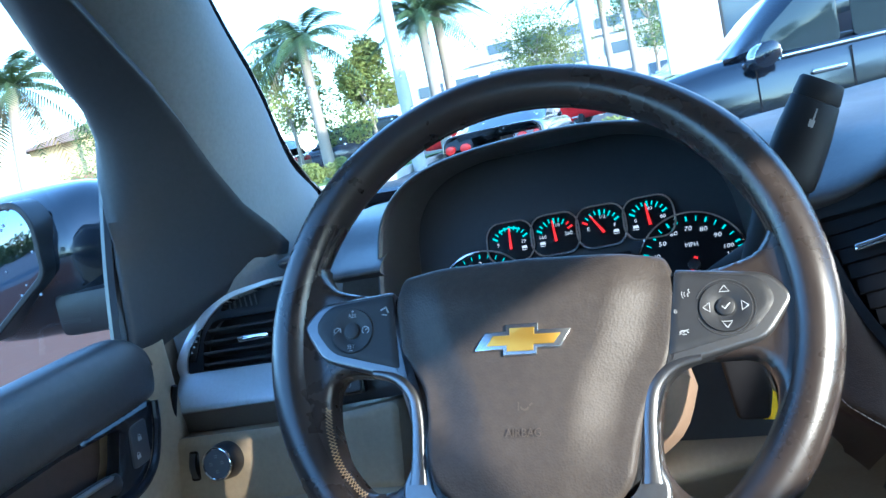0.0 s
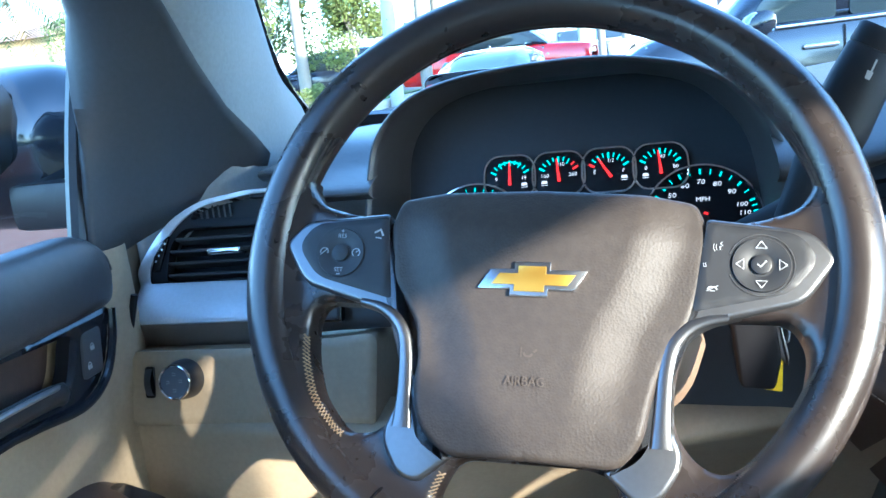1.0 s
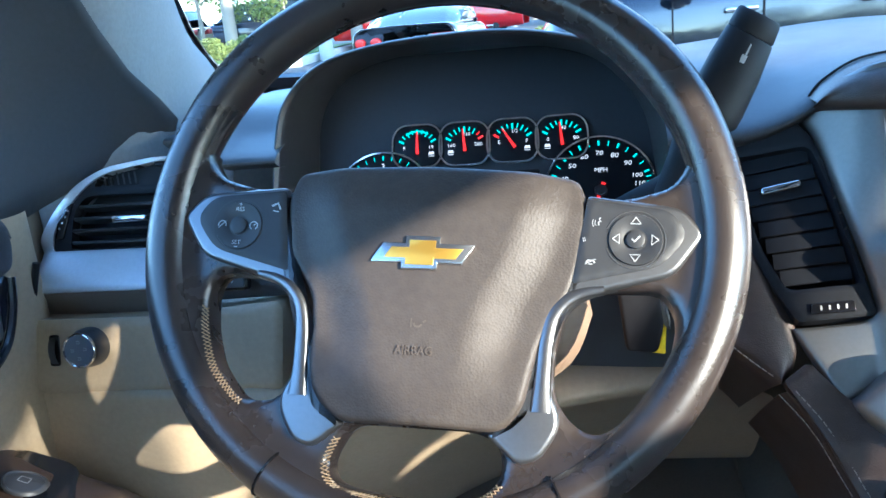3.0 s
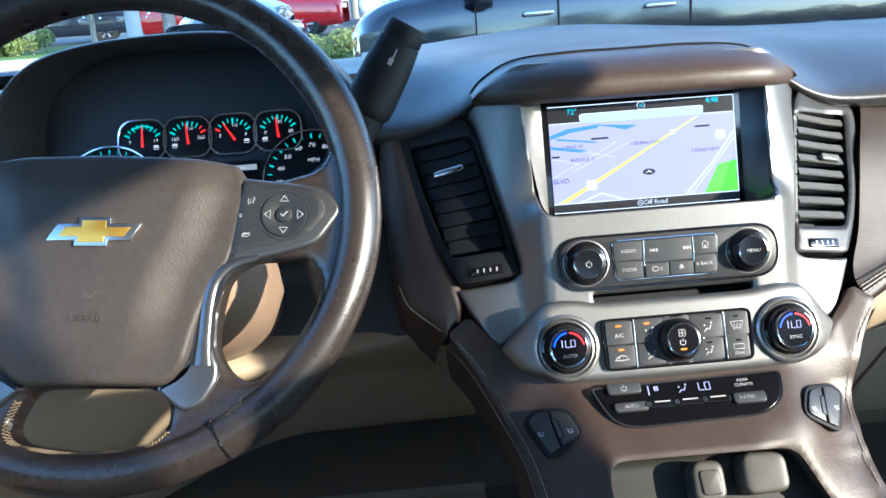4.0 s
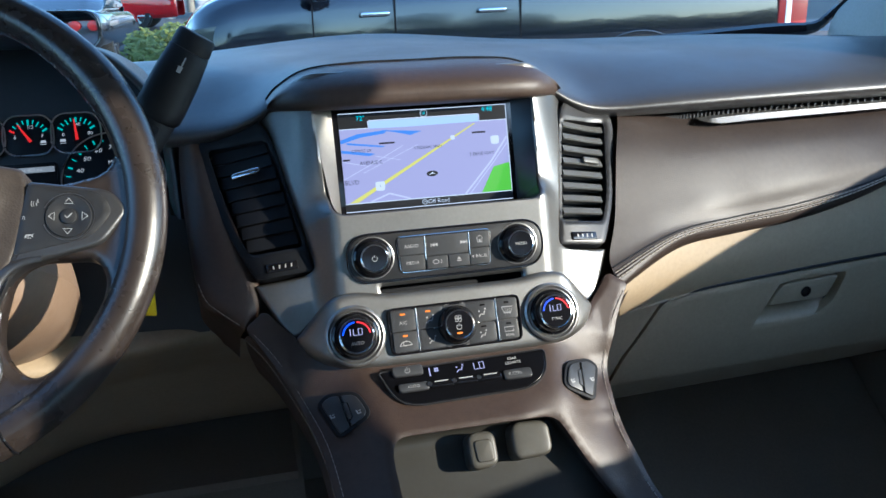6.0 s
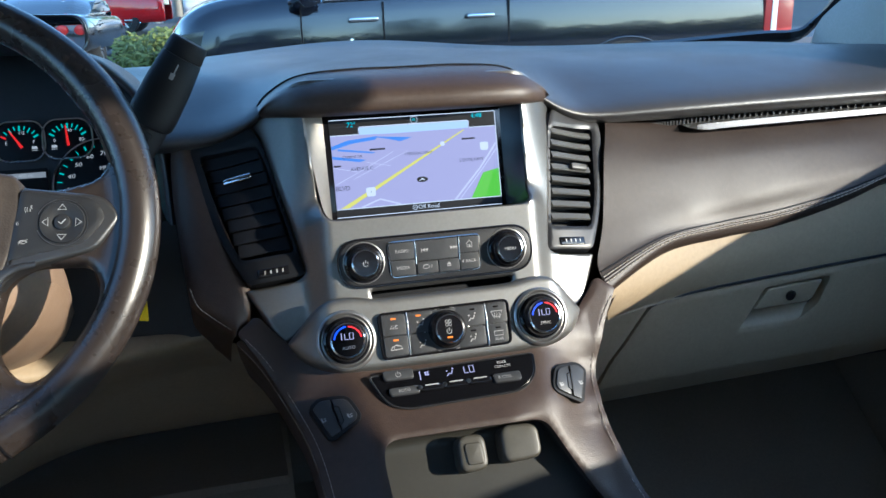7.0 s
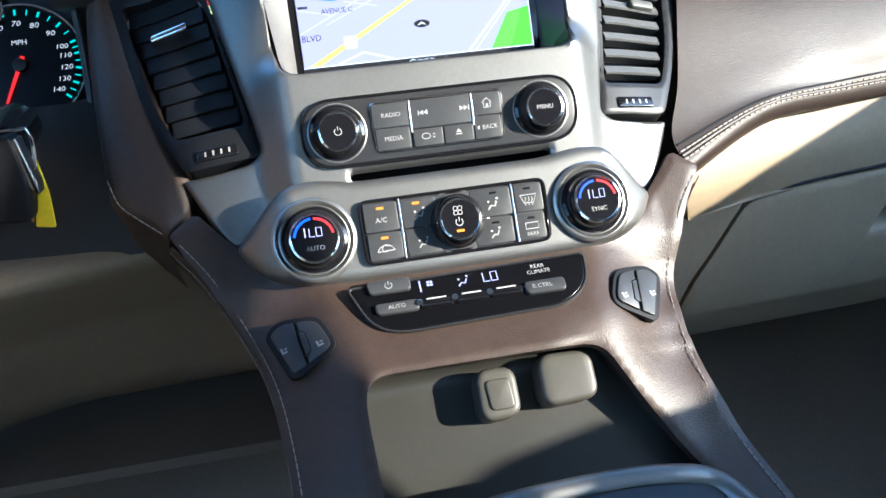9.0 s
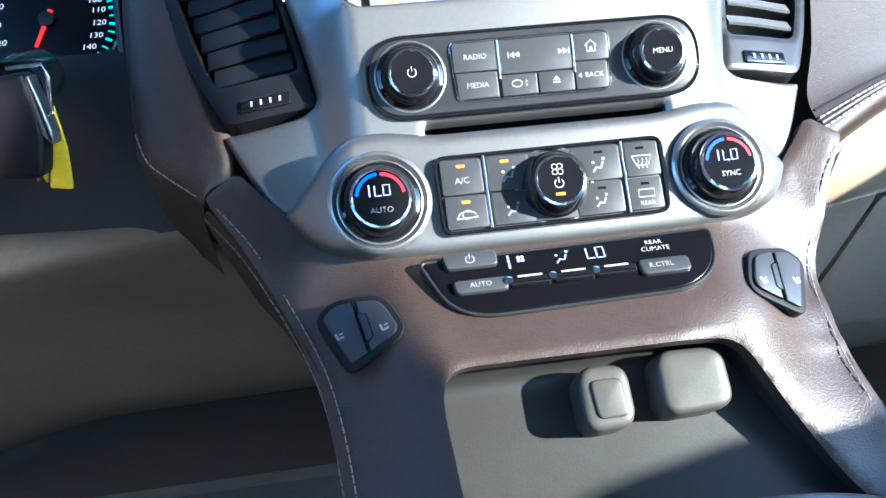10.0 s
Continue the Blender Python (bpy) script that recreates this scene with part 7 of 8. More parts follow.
# ---- wing mirror ----
mir = thing("wing_mirror", (-1.05, 0.28, 1.27), "dark wing mirror with wet glass outside the driver's window", "wing mirror")
shell = []
for x, s in ((-0.925, 0.20), (-0.935, 0.45), (-0.965, 0.75), (-1.0, 0.95), (-1.08, 1.0), (-1.18, 0.95), (-1.23, 0.55)):
    shell.append([(x, 0.30 + s * 0.10 * math.cos(q) * (1.0 if math.cos(q) > 0 else 0.85), 1.338 + s * (0.088 if math.sin(q) > 0 else 0.10) * math.sin(q)) for q in np.linspace(0, 2 * math.pi, 17)])
CARPAINT = shader("dark_blue_paint", (0.012, 0.016, 0.024), 0.12, 0.0, 1.0)
solid("housing", shell, CARPAINT, mir, 40, 20, label="dark gloss housing")
MF = lambda u, v, n=0.0: Vector((-1.112 + u / 1000, 0.213 - n / 1000 - 0.1 * u / 1000, 1.352 + v / 1000))
mo = rounded([(-115, 60), (-115, -95), (-12, -94), (100, -26), (104, 30), (90, 56)], [20, 20, 16, 12, 12, 14], 5)
part("mirror_edge", annulus(bmesh.new(), inset(mo, -5), inset(mo, 3), MF, -30, 4, 1.5), BLACK, mir)
plate("mirror_glass", mo, MF, -2, 0.5, shader("mirror", (0.22, 0.27, 0.36), 0.03, 1.0), mir, "mirror glass with water drops", edge=0.3)
rng = random.Random(4)
drops = bmesh.new()
for i in range(46):
    bmesh.ops.create_icosphere(drops, subdivisions=1, radius=rng.uniform(0.0008, 0.0025), matrix=Matrix.Translation(MF(rng.uniform(-100, 95), rng.uniform(-50, 58), 1.0)))
tagged(part("water_drops", drops, shader("water", (0.75, 0.8, 0.85), 0.05), mir), kind="stuff")
part("mirror_arm", box(bmesh.new(), -1.03, 0.22, 1.245, -0.86, 0.33, 1.298, 0.012), BLACK, mir)

# ---- outside: ground ----
ASPHALT = plastic("asphalt", (0.085, 0.085, 0.085), 0.85, 60.0, 0.6)


def rise(y):
    """The car park climbs gently ahead of the car."""
    return 0.02 * min(max(0.0, y - 2), 90)


bm = bmesh.new()
rows = [[bm.verts.new((x, y, rise(y))) for x in (-2500, -60, 0, 60, 2500)] for y in (-2500, -60, 0, 2, 30, 60, 92, 120, 2500)]
for a, b in zip(rows, rows[1:]):
    for k in range(4):
        bm.faces.new((a[k], a[k + 1], b[k + 1], b[k]))
ground = part("ground", bm, ASPHALT)
tagged(ground, "grey asphalt car park ground", "ground", kind="structure")
PAVER = plastic("brick_paving", (0.10, 0.048, 0.032), 0.9, 25.0, 0.5)
PAVER.node_tree.nodes["Principled BSDF"].inputs["Specular IOR Level"].default_value = 0.15
bm = bmesh.new()
rows = [[bm.verts.new((x, y, z + rise(y))) for x in (-20, -1.4)] for y, z in ((-8, -0.1), (-8, 0.03), (2, 0.03), (12, 0.03), (12, -0.1))]
for a, b in zip(rows, rows[1:]):
    bm.faces.new((a[0], a[1], b[1], b[0]))
pave = part("pavement", bm, PAVER)
tagged(pave, "reddish brick paving beside the car", "pavement", kind="structure")
GRASS = plastic("grass", (0.10, 0.16, 0.035), 0.9, 40.0, 0.9)
KERB = plastic("concrete", (0.45, 0.43, 0.39), 0.85, 30.0, 0.4)


def island(x0, y0, x1, y1):
    k = part("kerb", box(bmesh.new(), x0, y0, -0.2, x1, y1, 0.15 + rise((y0 + y1) / 2), 0.03), KERB)
    tagged(k, "pale concrete kerb of a planted island", "kerb", kind="structure")
    g = part("grass", box(bmesh.new(), x0 + 0.2, y0 + 0.2, 0.1, x1 - 0.2, y1 - 0.2, 0.18 + rise((y0 + y1) / 2), 0.02), GRASS)
    tagged(g, "short green grass on an island", "grass", kind="stuff")


island(-16, 18.5, -6.5, 25)
island(-1.9, 9.2, -0.35, 12.0)

# ---- outside: plants ----
LEAF = plastic("leaf", (0.10, 0.145, 0.04), 0.6, 30.0, 0.3)
LEAF2 = plastic("young_leaf", (0.155, 0.185, 0.045), 0.6, 30.0, 0.3)
PALMLEAF = plastic("palm_leaf", (0.06, 0.10, 0.04), 0.5, 30.0, 0.3)
DRYLEAF = plastic("dry_palm_leaf", (0.26, 0.20, 0.10), 0.8, 30.0, 0.3)
BARK = plastic("bark", (0.30, 0.26, 0.21), 0.9, 18.0, 0.8)


def leaf_cloud(places, size, count, rng):
    verts, faces = [], []
    for c, r in places:
        for _ in range(count):
            while True:
                q = Vector((rng.uniform(-1, 1), rng.uniform(-1, 1), rng.uniform(-1, 1)))
                if 0.25 < q.length < 1:
                    break
            p = Vector(c) + q * r
            a = Vector((rng.gauss(0, 1), rng.gauss(0, 1), rng.gauss(0, 0.6))).normalized() * size * rng.uniform(0.6, 1.5)
            b = a.orthogonal().normalized() * size * 0.45
            k = len(verts)
            verts += [p - a, p + b, p + a, p - b]
            faces.append((k, k + 1, k + 2, k + 3))
    me = bpy.data.meshes.new("crown")
    me.from_pydata([tuple(v) for v in verts], [], faces)
    return me


def tree(x, y, high, spread, label, seed, base=0.15, leaf=LEAF, low=0.35):
    rng = random.Random(seed)
    t = thing("tree", (x, y, base), label, "tree")
    part("trunk", tube(bmesh.new(), [(x, y, base), (x + 0.05, y, base + high * 0.3), (x - 0.04, y, base + high * 0.75)], [0.09, 0.07, 0.03], 10), BARK, t)
    limbs, places = bmesh.new(), []
    for i in range(16):
        a, h = rng.uniform(0, 6.28), rng.uniform(low, 0.95)
        r = spread * (1.15 - h) * rng.uniform(0.55, 1.1)
        e = (x + r * math.cos(a), y + r * math.sin(a), base + high * (h + 0.08))
        tube(limbs, [(x, y, base + high * h * 0.8), e], [0.025, 0.008], 6)
        places.append((e, spread * rng.uniform(0.28, 0.45)))
    part("limbs", limbs, BARK, t)
    dress("crown", leaf_cloud(places, 0.062, 520, rng), leaf, t, flat=True)
    return t


def palm(x, y, high, crown, label, seed, base=0.15, dry=True, lean=0.0, r=0.15):
    rng = random.Random(seed)
    t = thing("palm_tree", (x, y, base), label, "palm tree")
    trunk = [(x + lean * s * s, y, base + high * s) for s in np.linspace(0, 1, 12)]
    part("trunk", tube(bmesh.new(), trunk, [r * (1.25 - 0.35 * s) for s in np.linspace(0, 1, 12)], 14), BARK, t, "pale ringed trunk")
    top = Vector(trunk[-1])
    for i in range(24):
        a = i * 2.4 + rng.uniform(-0.2, 0.2)
        up = rng.uniform(-0.5, 1.3) if dry else rng.uniform(-0.1, 1.3)
        verts, faces = [], []
        spine = []
        for j in range(15):
            s = j / 14
            out = crown * (s * math.cos(up * 0.7))
            spine.append(top + Vector((out * math.cos(a), out * math.sin(a), crown * (s * math.sin(up) * 1.05 - 0.72 * s * s))))
        for j in range(1, 15):
            d = (spine[j] - spine[j - 1]).normalized()
            side = d.cross(Vector((0, 0, 1))).normalized()
            ln = crown * 0.30 * math.sin(math.pi * (0.12 + 0.85 * j / 14)) * rng.uniform(0.8, 1.1)
            for sgn in (-1, 1):
                for f in (0.0, 0.5):
                    p = spine[j].lerp(spine[j - 1], f)
                    e = p + side * sgn * ln * 0.85 + d * ln * 0.45 + Vector((0, 0, -ln * 0.45))
                    w = d * crown * 0.016
                    k = len(verts)
                    verts += [p - w, p + w, e]
                    faces.append((k, k + 1, k + 2))
        me = bpy.data.meshes.new("frond")
        me.from_pydata([tuple(v) for v in verts], [], faces)
        dress("frond", me, DRYLEAF if (dry and up < -0.2) else PALMLEAF, t, flat=True)
    return t


palm(-9.5, 22.0, 4.4, 2.1, "tall palm with drooping dry fronds over a shrub", 1)
palm(-6.05, 22.5, 4.25, 1.9, "palm with a pale trunk beside a pole", 2, dry=False)
palm(-5.75, 23.2, 4.6, 1.7, "second pale-trunked palm close beside another", 4, dry=False)
palm(-22.6, 25.0, 5.6, 3.0, "large palm with brown hanging fronds", 3, base=0.4, lean=0.7, r=0.2)
palm(-0.6, 30.0, 4.9, 1.8, "slender palm before a white building", 5, base=0.5, dry=False, r=0.12)
palm(-1.5, 32.0, 4.6, 1.8, "slender palm among leafy trees", 6, base=0.5, dry=False, r=0.12)
tree(-10.9, 23.2, 4.5, 1.7, "bright green bushy tree on the island", 11, leaf=LEAF2, low=0.3)
tree(-8.1, 22.5, 3.8, 1.35, "bright green young tree on the island", 12, leaf=LEAF2, low=0.38)
tree(-4.4, 34.0, 4.2, 2.7, "broad light green tree before a white building", 13, base=0.6, leaf=LEAF2, low=0.3)
tree(0.2, 36.0, 5.4, 2.4, "leafy green tree beside a white building", 14, base=0.6, low=0.3)
tree(-25, 34, 5.0, 3.0, "dark green tree behind a palm", 15, base=0, low=0.2)
# unseen row behind the car, added for the truck's paint to reflect
for k, (x, y, high, wide) in enumerate(((-4.0, -17.0, 4.6, 2.6), (2.0, -21.0, 5.2, 3.2), (7.5, -18.0, 4.0, 2.4), (12.5, -22.0, 5.0, 2.8))):
    tree(x, y, high, wide, "dark green tree of an unseen row added behind the car for reflections", 50 + k, base=0, low=0.2)


def shrub(name, x, y, sx, sy, h, seed, label):
    rng = random.Random(seed)
    up = 0.15 + rise(y)
    t = thing(name, (x, y, up), label, "shrub")
    places = [((x + rng.uniform(-sx, sx), y + rng.uniform(-sy, sy), up + h * rng.uniform(0.3, 0.75)), h * 0.38) for _ in range(14)]
    stems = bmesh.new()
    for c, r in places:
        tube(stems, [(c[0], c[1], up), c], 0.012, 5)
    part("stems", stems, BARK, t)
    dress("leaves", leaf_cloud(places, 0.045, 300, rng), LEAF2, t, flat=True)


shrub("hedge", -9.2, 20.2, 0.7, 0.4, 0.6, 21, "clipped yellow-green hedge on the island")
shrub("shrub", -0.98, 10.3, 0.36, 0.5, 0.66, 22, "low green shrub on an island near the truck")

# far belt of trees beside and behind the car park
rng = random.Random(31)
belt = []
for i in range(150):
    a = radians(-205 + 230 * i / 149)
    rr, hh = rng.uniform(70, 95), rng.uniform(2.2, 4.2)
    belt.append(((rr * math.cos(a), rr * math.sin(a), hh * 0.8), hh))
tl = dress("tree_belt", leaf_cloud(belt, 0.75, 240, rng), LEAF)
tagged(tl, "dark green belt of distant trees round the car park", "trees", kind="stuff")

# ---- outside: pole and buildings ----
STEEL = plastic("pale_concrete_pole", (0.42, 0.42, 0.40), 0.7, 20.0, 0.2)
pole = part("lamp_pole", tube(bmesh.new(), [(-6.27, 20.0, 0.1), (-6.2, 20.0, 9.0)], [0.18, 0.15], 20), STEEL)
tagged(pole, "thick pale concrete lamp pole on the island", "pole")
for x, y in ((-1.99, 28.0), (2.0, 26.0)):
    q = part("lamp_pole", tube(bmesh.new(), [(x, y, 0), (x, y, 9)], [0.16, 0.12], 14), STEEL)
    tagged(q, "slim pale pole in the car park", "pole")
STUCCO = plastic("cream_stucco", (0.52, 0.40, 0.22), 0.9, 8.0, 0.3)
WALLW = plastic("white_render", (0.50, 0.51, 0.53), 0.85, 8.0, 0.2)
ROOFT = plastic("brown_roof_tile", (0.23, 0.14, 0.09), 0.85, 6.0, 0.4)
PANE = shader("dark_window_glass", (0.05, 0.08, 0.12), 0.08)


def windows(parent, x0, x1, y, levels, count, wd, hi):
    for z in levels:
        for i in range(count):
            x = x0 + (x1 - x0) * (i + 0.5) / count
            w = part("window", box(bmesh.new(), x - wd / 2, y - 0.12, z, x + wd / 2, y + 0.1, z + hi), PANE, parent)


villa = thing("villa", (-47.5, 66, 0), "cream stucco building with arches and a brown hipped roof", "building")
part("wall", box(bmesh.new(), -52, 60.5, 0, -42.5, 72, 6.8), STUCCO, villa)
bm = bmesh.new()
b4 = [bm.verts.new(p) for p in ((-53, 59.5, 6.8), (-41.5, 59.5, 6.8), (-41.5, 73, 6.8), (-53, 73, 6.0))]
t2 = [bm.verts.new(p) for p in ((-49.5, 65, 8.4), (-45.5, 65, 8.4), (-45.5, 68, 8.4), (-49.5, 68, 8.4))]
ring_strip(bm, b4, t2), bm.faces.new(t2), bm.faces.new(b4)
part("roof", bm, ROOFT, villa, flat=True)
part("tower", box(bmesh.new(), -46.2, 59.8, 0, -43.2, 62.5, 7.2), STUCCO, villa)
for x in (-48.2, -46.2, -44.0):
    o = [(x - 0.6, 1.2), (x + 0.6, 1.2), (x + 0.6, 3.4)] + arc(x, 3.4, 0.6, 0, 180, 9) + [(x - 0.6, 3.4)]
    part("arch", prism(bmesh.new(), o, lambda u, v, n: Vector((u, 60.5 - n, v)), -0.3, 0.75 if x > -47 and x < -43 else 0.05, 0.0), ROOFT, villa, "shaded arched opening")
off = thing("office_building", (-14, 76, 0), "white office building with dark window bands", "building")
part("wall", box(bmesh.new(), -24, 70, 0, 14, 84, 5.6), WALLW, off)
part("upper_storey", box(bmesh.new(), -14.5, 69.6, 5.6, 12, 84, 7.4), WALLW, off)
windows(off, -23, 6, 70, (3.9, 1.6), 9, 2.2, 0.9)
windows(off, -13, 11, 69.6, (6.1,), 8, 2.0, 0.8)
show = thing("showroom", (3.0, 15, 0), "white showroom front with dark glazing", "building")
part("wall", box(bmesh.new(), 0.08, 14.0, 0, 0.98, 15.0, 5.5), WALLW, show, "white column")
part("fascia", box(bmesh.new(), 0.98, 14.0, 4.0, 12, 15.0, 5.5), WALLW, show)
for i in range(5):
    part("pane", box(bmesh.new(), 1.02 + i * 2.2, 14.3, 0.2, 3.14 + i * 2.2, 14.36, 4.0), PANE, show, "tall dark showroom pane")
    part("mullion", box(bmesh.new(), 0.98 + i * 2.2, 14.22, 0, 1.05 + i * 2.2, 14.42, 4.0), BLACK, show)

# ---- outside: vehicles ----
TYRE = plastic("tyre_rubber", (0.02, 0.02, 0.02), 0.85)
RIMM = shader("alloy_rim", (0.55, 0.55, 0.56), 0.3, 1.0)
TAIL = shader("red_lamp_lens", (0.24, 0.012, 0.014), 0.3, 0.0, 0.3)
HEAD = shader("clear_lamp_lens", (0.75, 0.76, 0.78), 0.1, 0.0, 1.0)
AUTOGLASS = shader("tinted_glass", (0.02, 0.03, 0.035), 0.04)


def paint(name, color):
    m_ = shader(name, color, 0.12, 0.0, 1.0)
    vary(m_, color, 0.08, 1.5, 40.0)
    return m_


def body_loft(M, sections, nu=60, nv=28):
    """Cross-sections along the car: (place along, half width, sill height, shoulder height, top height, top half width)."""
    net = []
    for s, hw, z0, z1, z2, tw in sections:
        half = [(hw * 0.86, z0), (hw * 0.985, z0 + 0.12), (hw, (z0 + z1) / 2 + 0.05), (hw * 0.97, z1), (tw, z2 - 0.03), (tw * 0.85, z2)]
        ring = [(s, -y, z) for y, z in half] + [(s, 0, z2 + 0.015)] + [(s, y, z) for y, z in reversed(half)]
        net.append([tuple(M @ Vector(q)) for q in ring])
    bm = bmesh.new()
    loft(bm, [[r[i] for r in net] for i in range(len(net[0]))], nu, nv)
    return bm


def wheel_at(parent, M, s, y, r):
    out = -1 if y < 0 else 1
    F = lambda u, v, n=0.0: M @ Vector((s + u, y + out * n, r + v))
    w = part("wheel", lathe(bmesh.new(), [(r * 0.55, -0.11), (r * 0.93, -0.11), (r, -0.07), (r, 0.05), (r * 0.94, 0.10), (r * 0.66, 0.105), (r * 0.64, 0.07)], F, 0, 0, 32, False), TYRE, parent, "black tyre")
    part("rim", lathe(bmesh.new(), [(r * 0.66, 0.08), (r * 0.62, 0.10), (r * 0.58, 0.03), (0.05, 0.0)], F, 0, 0, 32), BLACK, w)
    for k in range(6):
        a = k * math.pi / 3
        pts = [(math.cos(a + d) * q, math.sin(a + d) * q) for d, q in ((-0.35, 0.06), (-0.13, r * 0.63), (0.13, r * 0.63), (0.35, 0.06))]
        part("spoke", prism(bmesh.new(), pts, F, 0.03, 0.085, 0.01), RIMM, w)


def side_plate(name, parent, M, pts, y, material, label="", n0=-0.02, n1=0.006, edge=0.004):
    out = -1 if y < 0 else 1
    return part(name, prism(bmesh.new(), pts, lambda u, v, n: M @ Vector((u, y + out * n, v)), n0, n1, edge), material, parent, label)


# the black pickup that stands across the view
TRUCK = paint("black_truck_paint", (0.004, 0.006, 0.012))
M = Matrix.Translation((-0.55, 7.05, rise(7))) @ Matrix.Rotation(radians(1.0), 4, "Z")
truck = thing("pickup_truck", tuple(M.translation), "glossy black crew-cab pickup truck with chrome handles", "pickup truck")
part("body", body_loft(M, [(0.0, 0.74, 0.55, 0.86, 1.00, 0.66), (0.10, 0.92, 0.45, 0.98, 1.12, 0.80), (0.28, 0.99, 0.42, 1.10, 1.22, 0.84), (0.55, 1.0, 0.42, 1.16, 1.27, 0.86), (0.95, 1.0, 0.42, 1.19, 1.30, 0.88), (1.6, 1.0, 0.42, 1.21, 1.30, 0.92), (4.0, 1.0, 0.42, 1.24, 1.32, 0.95), (5.35, 1.0, 0.50, 1.24, 1.34, 0.97), (5.5, 0.97, 0.6, 1.22, 1.33, 0.95)], 80), TRUCK, truck, "black paint reflecting the sky")
cab = body_loft(M, [(0.78, 0.90, 1.18, 1.25, 1.29, 0.80), (1.30, 0.93, 1.18, 1.58, 1.76, 0.72), (1.75, 0.94, 1.18, 1.70, 1.88, 0.72), (2.75, 0.94, 1.18, 1.72, 1.91, 0.72), (2.95, 0.93, 1.18, 1.65, 1.86, 0.70)], 40, 24)
part("cab", cab, TRUCK, truck)
side_plate("door_glass", truck, M, rounded([(1.00, 1.26), (1.08, 1.42), (1.38, 1.66), (1.60, 1.71), (1.60, 1.26)], [0.02, 0.06, 0.06, 0.04, 0.04], 4), -0.925, AUTOGLASS, "tinted door glass", n0=-0.06, n1=0.018)
side_plate("rear_door_glass", truck, M, rounded([(1.69, 1.26), (1.69, 1.72), (2.62, 1.72), (2.74, 1.28)], 0.05, 4), -0.925, AUTOGLASS, "tinted door glass", n0=-0.06, n1=0.018)
side_plate("belt_trim", truck, M, [(0.9, 1.235), (2.8, 1.262), (2.8, 1.24), (0.9, 1.215)], -0.985, CHROME, "chrome belt trim", n0=-0.08)
for s in (1.48, 2.46):
    h = side_plate("door_handle", truck, M, rounded([(s - 0.12, 1.09), (s - 0.12, 1.052), (s + 0.12, 1.056), (s + 0.12, 1.094)], 0.018, 4), -1.0, CHROME, "chrome door handle", n0=-0.01, n1=0.045, edge=0.015)
part("door_lock", lathe(bmesh.new(), [(0.028, 0.0), (0.026, 0.008), (0.004, 0.01)], lambda u, v, n=0.0: M @ Vector((1.38 + u, -1.0 - n, 0.90 + v)), 0, 0, 20), CHROME, truck, "round chrome emblem")
for s in (0.98, 1.64, 2.71):
    side_plate("door_gap", truck, M, [(s, 0.5), (s + 0.012, 0.5), (s + 0.012, 1.20), (s, 1.20)], -1.0, PIANO, n0=-0.03, n1=0.002, edge=0.0)
mm = M @ Vector((0.99, -1.10, 1.27))
part("door_mirror", tube(bmesh.new(), curve([mm + Vector((0.0, 0.08, -0.04)), mm + Vector((0.02, 0.0, 0)), mm + Vector((0.06, -0.10, 0.0)), mm + Vector((0.06, -0.16, 0.0))], 10), [0.05] + [0.10] * 8 + [0.07], 16, flat=0.8), TRUCK, truck, "black door mirror with pale glass")
part("mirror_glass", lathe(bmesh.new(), [(0.085, 0.0), (0.08, 0.01), (0.01, 0.012)], lambda u, v, n=0.0: mm + Vector((0.145 + n, -0.06 + u, v * 0.75)), 0, 0, 24), CHROME, truck)
for s in (0.98, 3.83):
    arch_o = [(s + 0.54 * math.cos(a), 0.32 + 0.50 * math.sin(a)) for a in np.linspace(0, math.pi, 24)]
    side_plate("wheel_arch", truck, M, arch_o, -0.98, VENT, "dark wheel arch", n0=-0.1, n1=0.022, edge=0.0)
    part("arch_flare", tube(bmesh.new(), [M @ Vector((s + 0.57 * math.cos(a), -0.995, 0.32 + 0.53 * math.sin(a))) for a in np.linspace(0, math.pi, 24)], 0.012, 10), TRUCK, truck, "flared black arch lip")
    for y in (-0.90, 0.90):
        wheel_at(truck, M, s, y, 0.40)
side_plate("tail_lamp", truck, M, rounded([(5.20, 0.76), (5.20, 1.22), (5.50, 1.22), (5.50, 0.76)], 0.03, 3), -0.985, TAIL, "red tail lamp", n0=-0.1, n1=0.025)
side_plate("lamp_strip", truck, M, [(5.27, 0.78), (5.27, 1.20), (5.33, 1.20), (5.33, 0.78)], -0.985, HEAD, "clear strip of the tail lamp", n0=-0.02, n1=0.030)
side_plate("head_lamp", truck, M, rounded([(0.06, 0.84), (0.06, 1.00), (0.36, 1.04), (0.36, 0.88)], 0.03, 3), -0.95, AUTOGLASS, "smoked head lamp", n0=-0.2, n1=0.02)
side_plate("side_step", truck, M, [(1.5, 0.40), (3.2, 0.40), (3.2, 0.34), (1.5, 0.34)], -1.0, BLACK, n0=-0.1, n1=0.08)

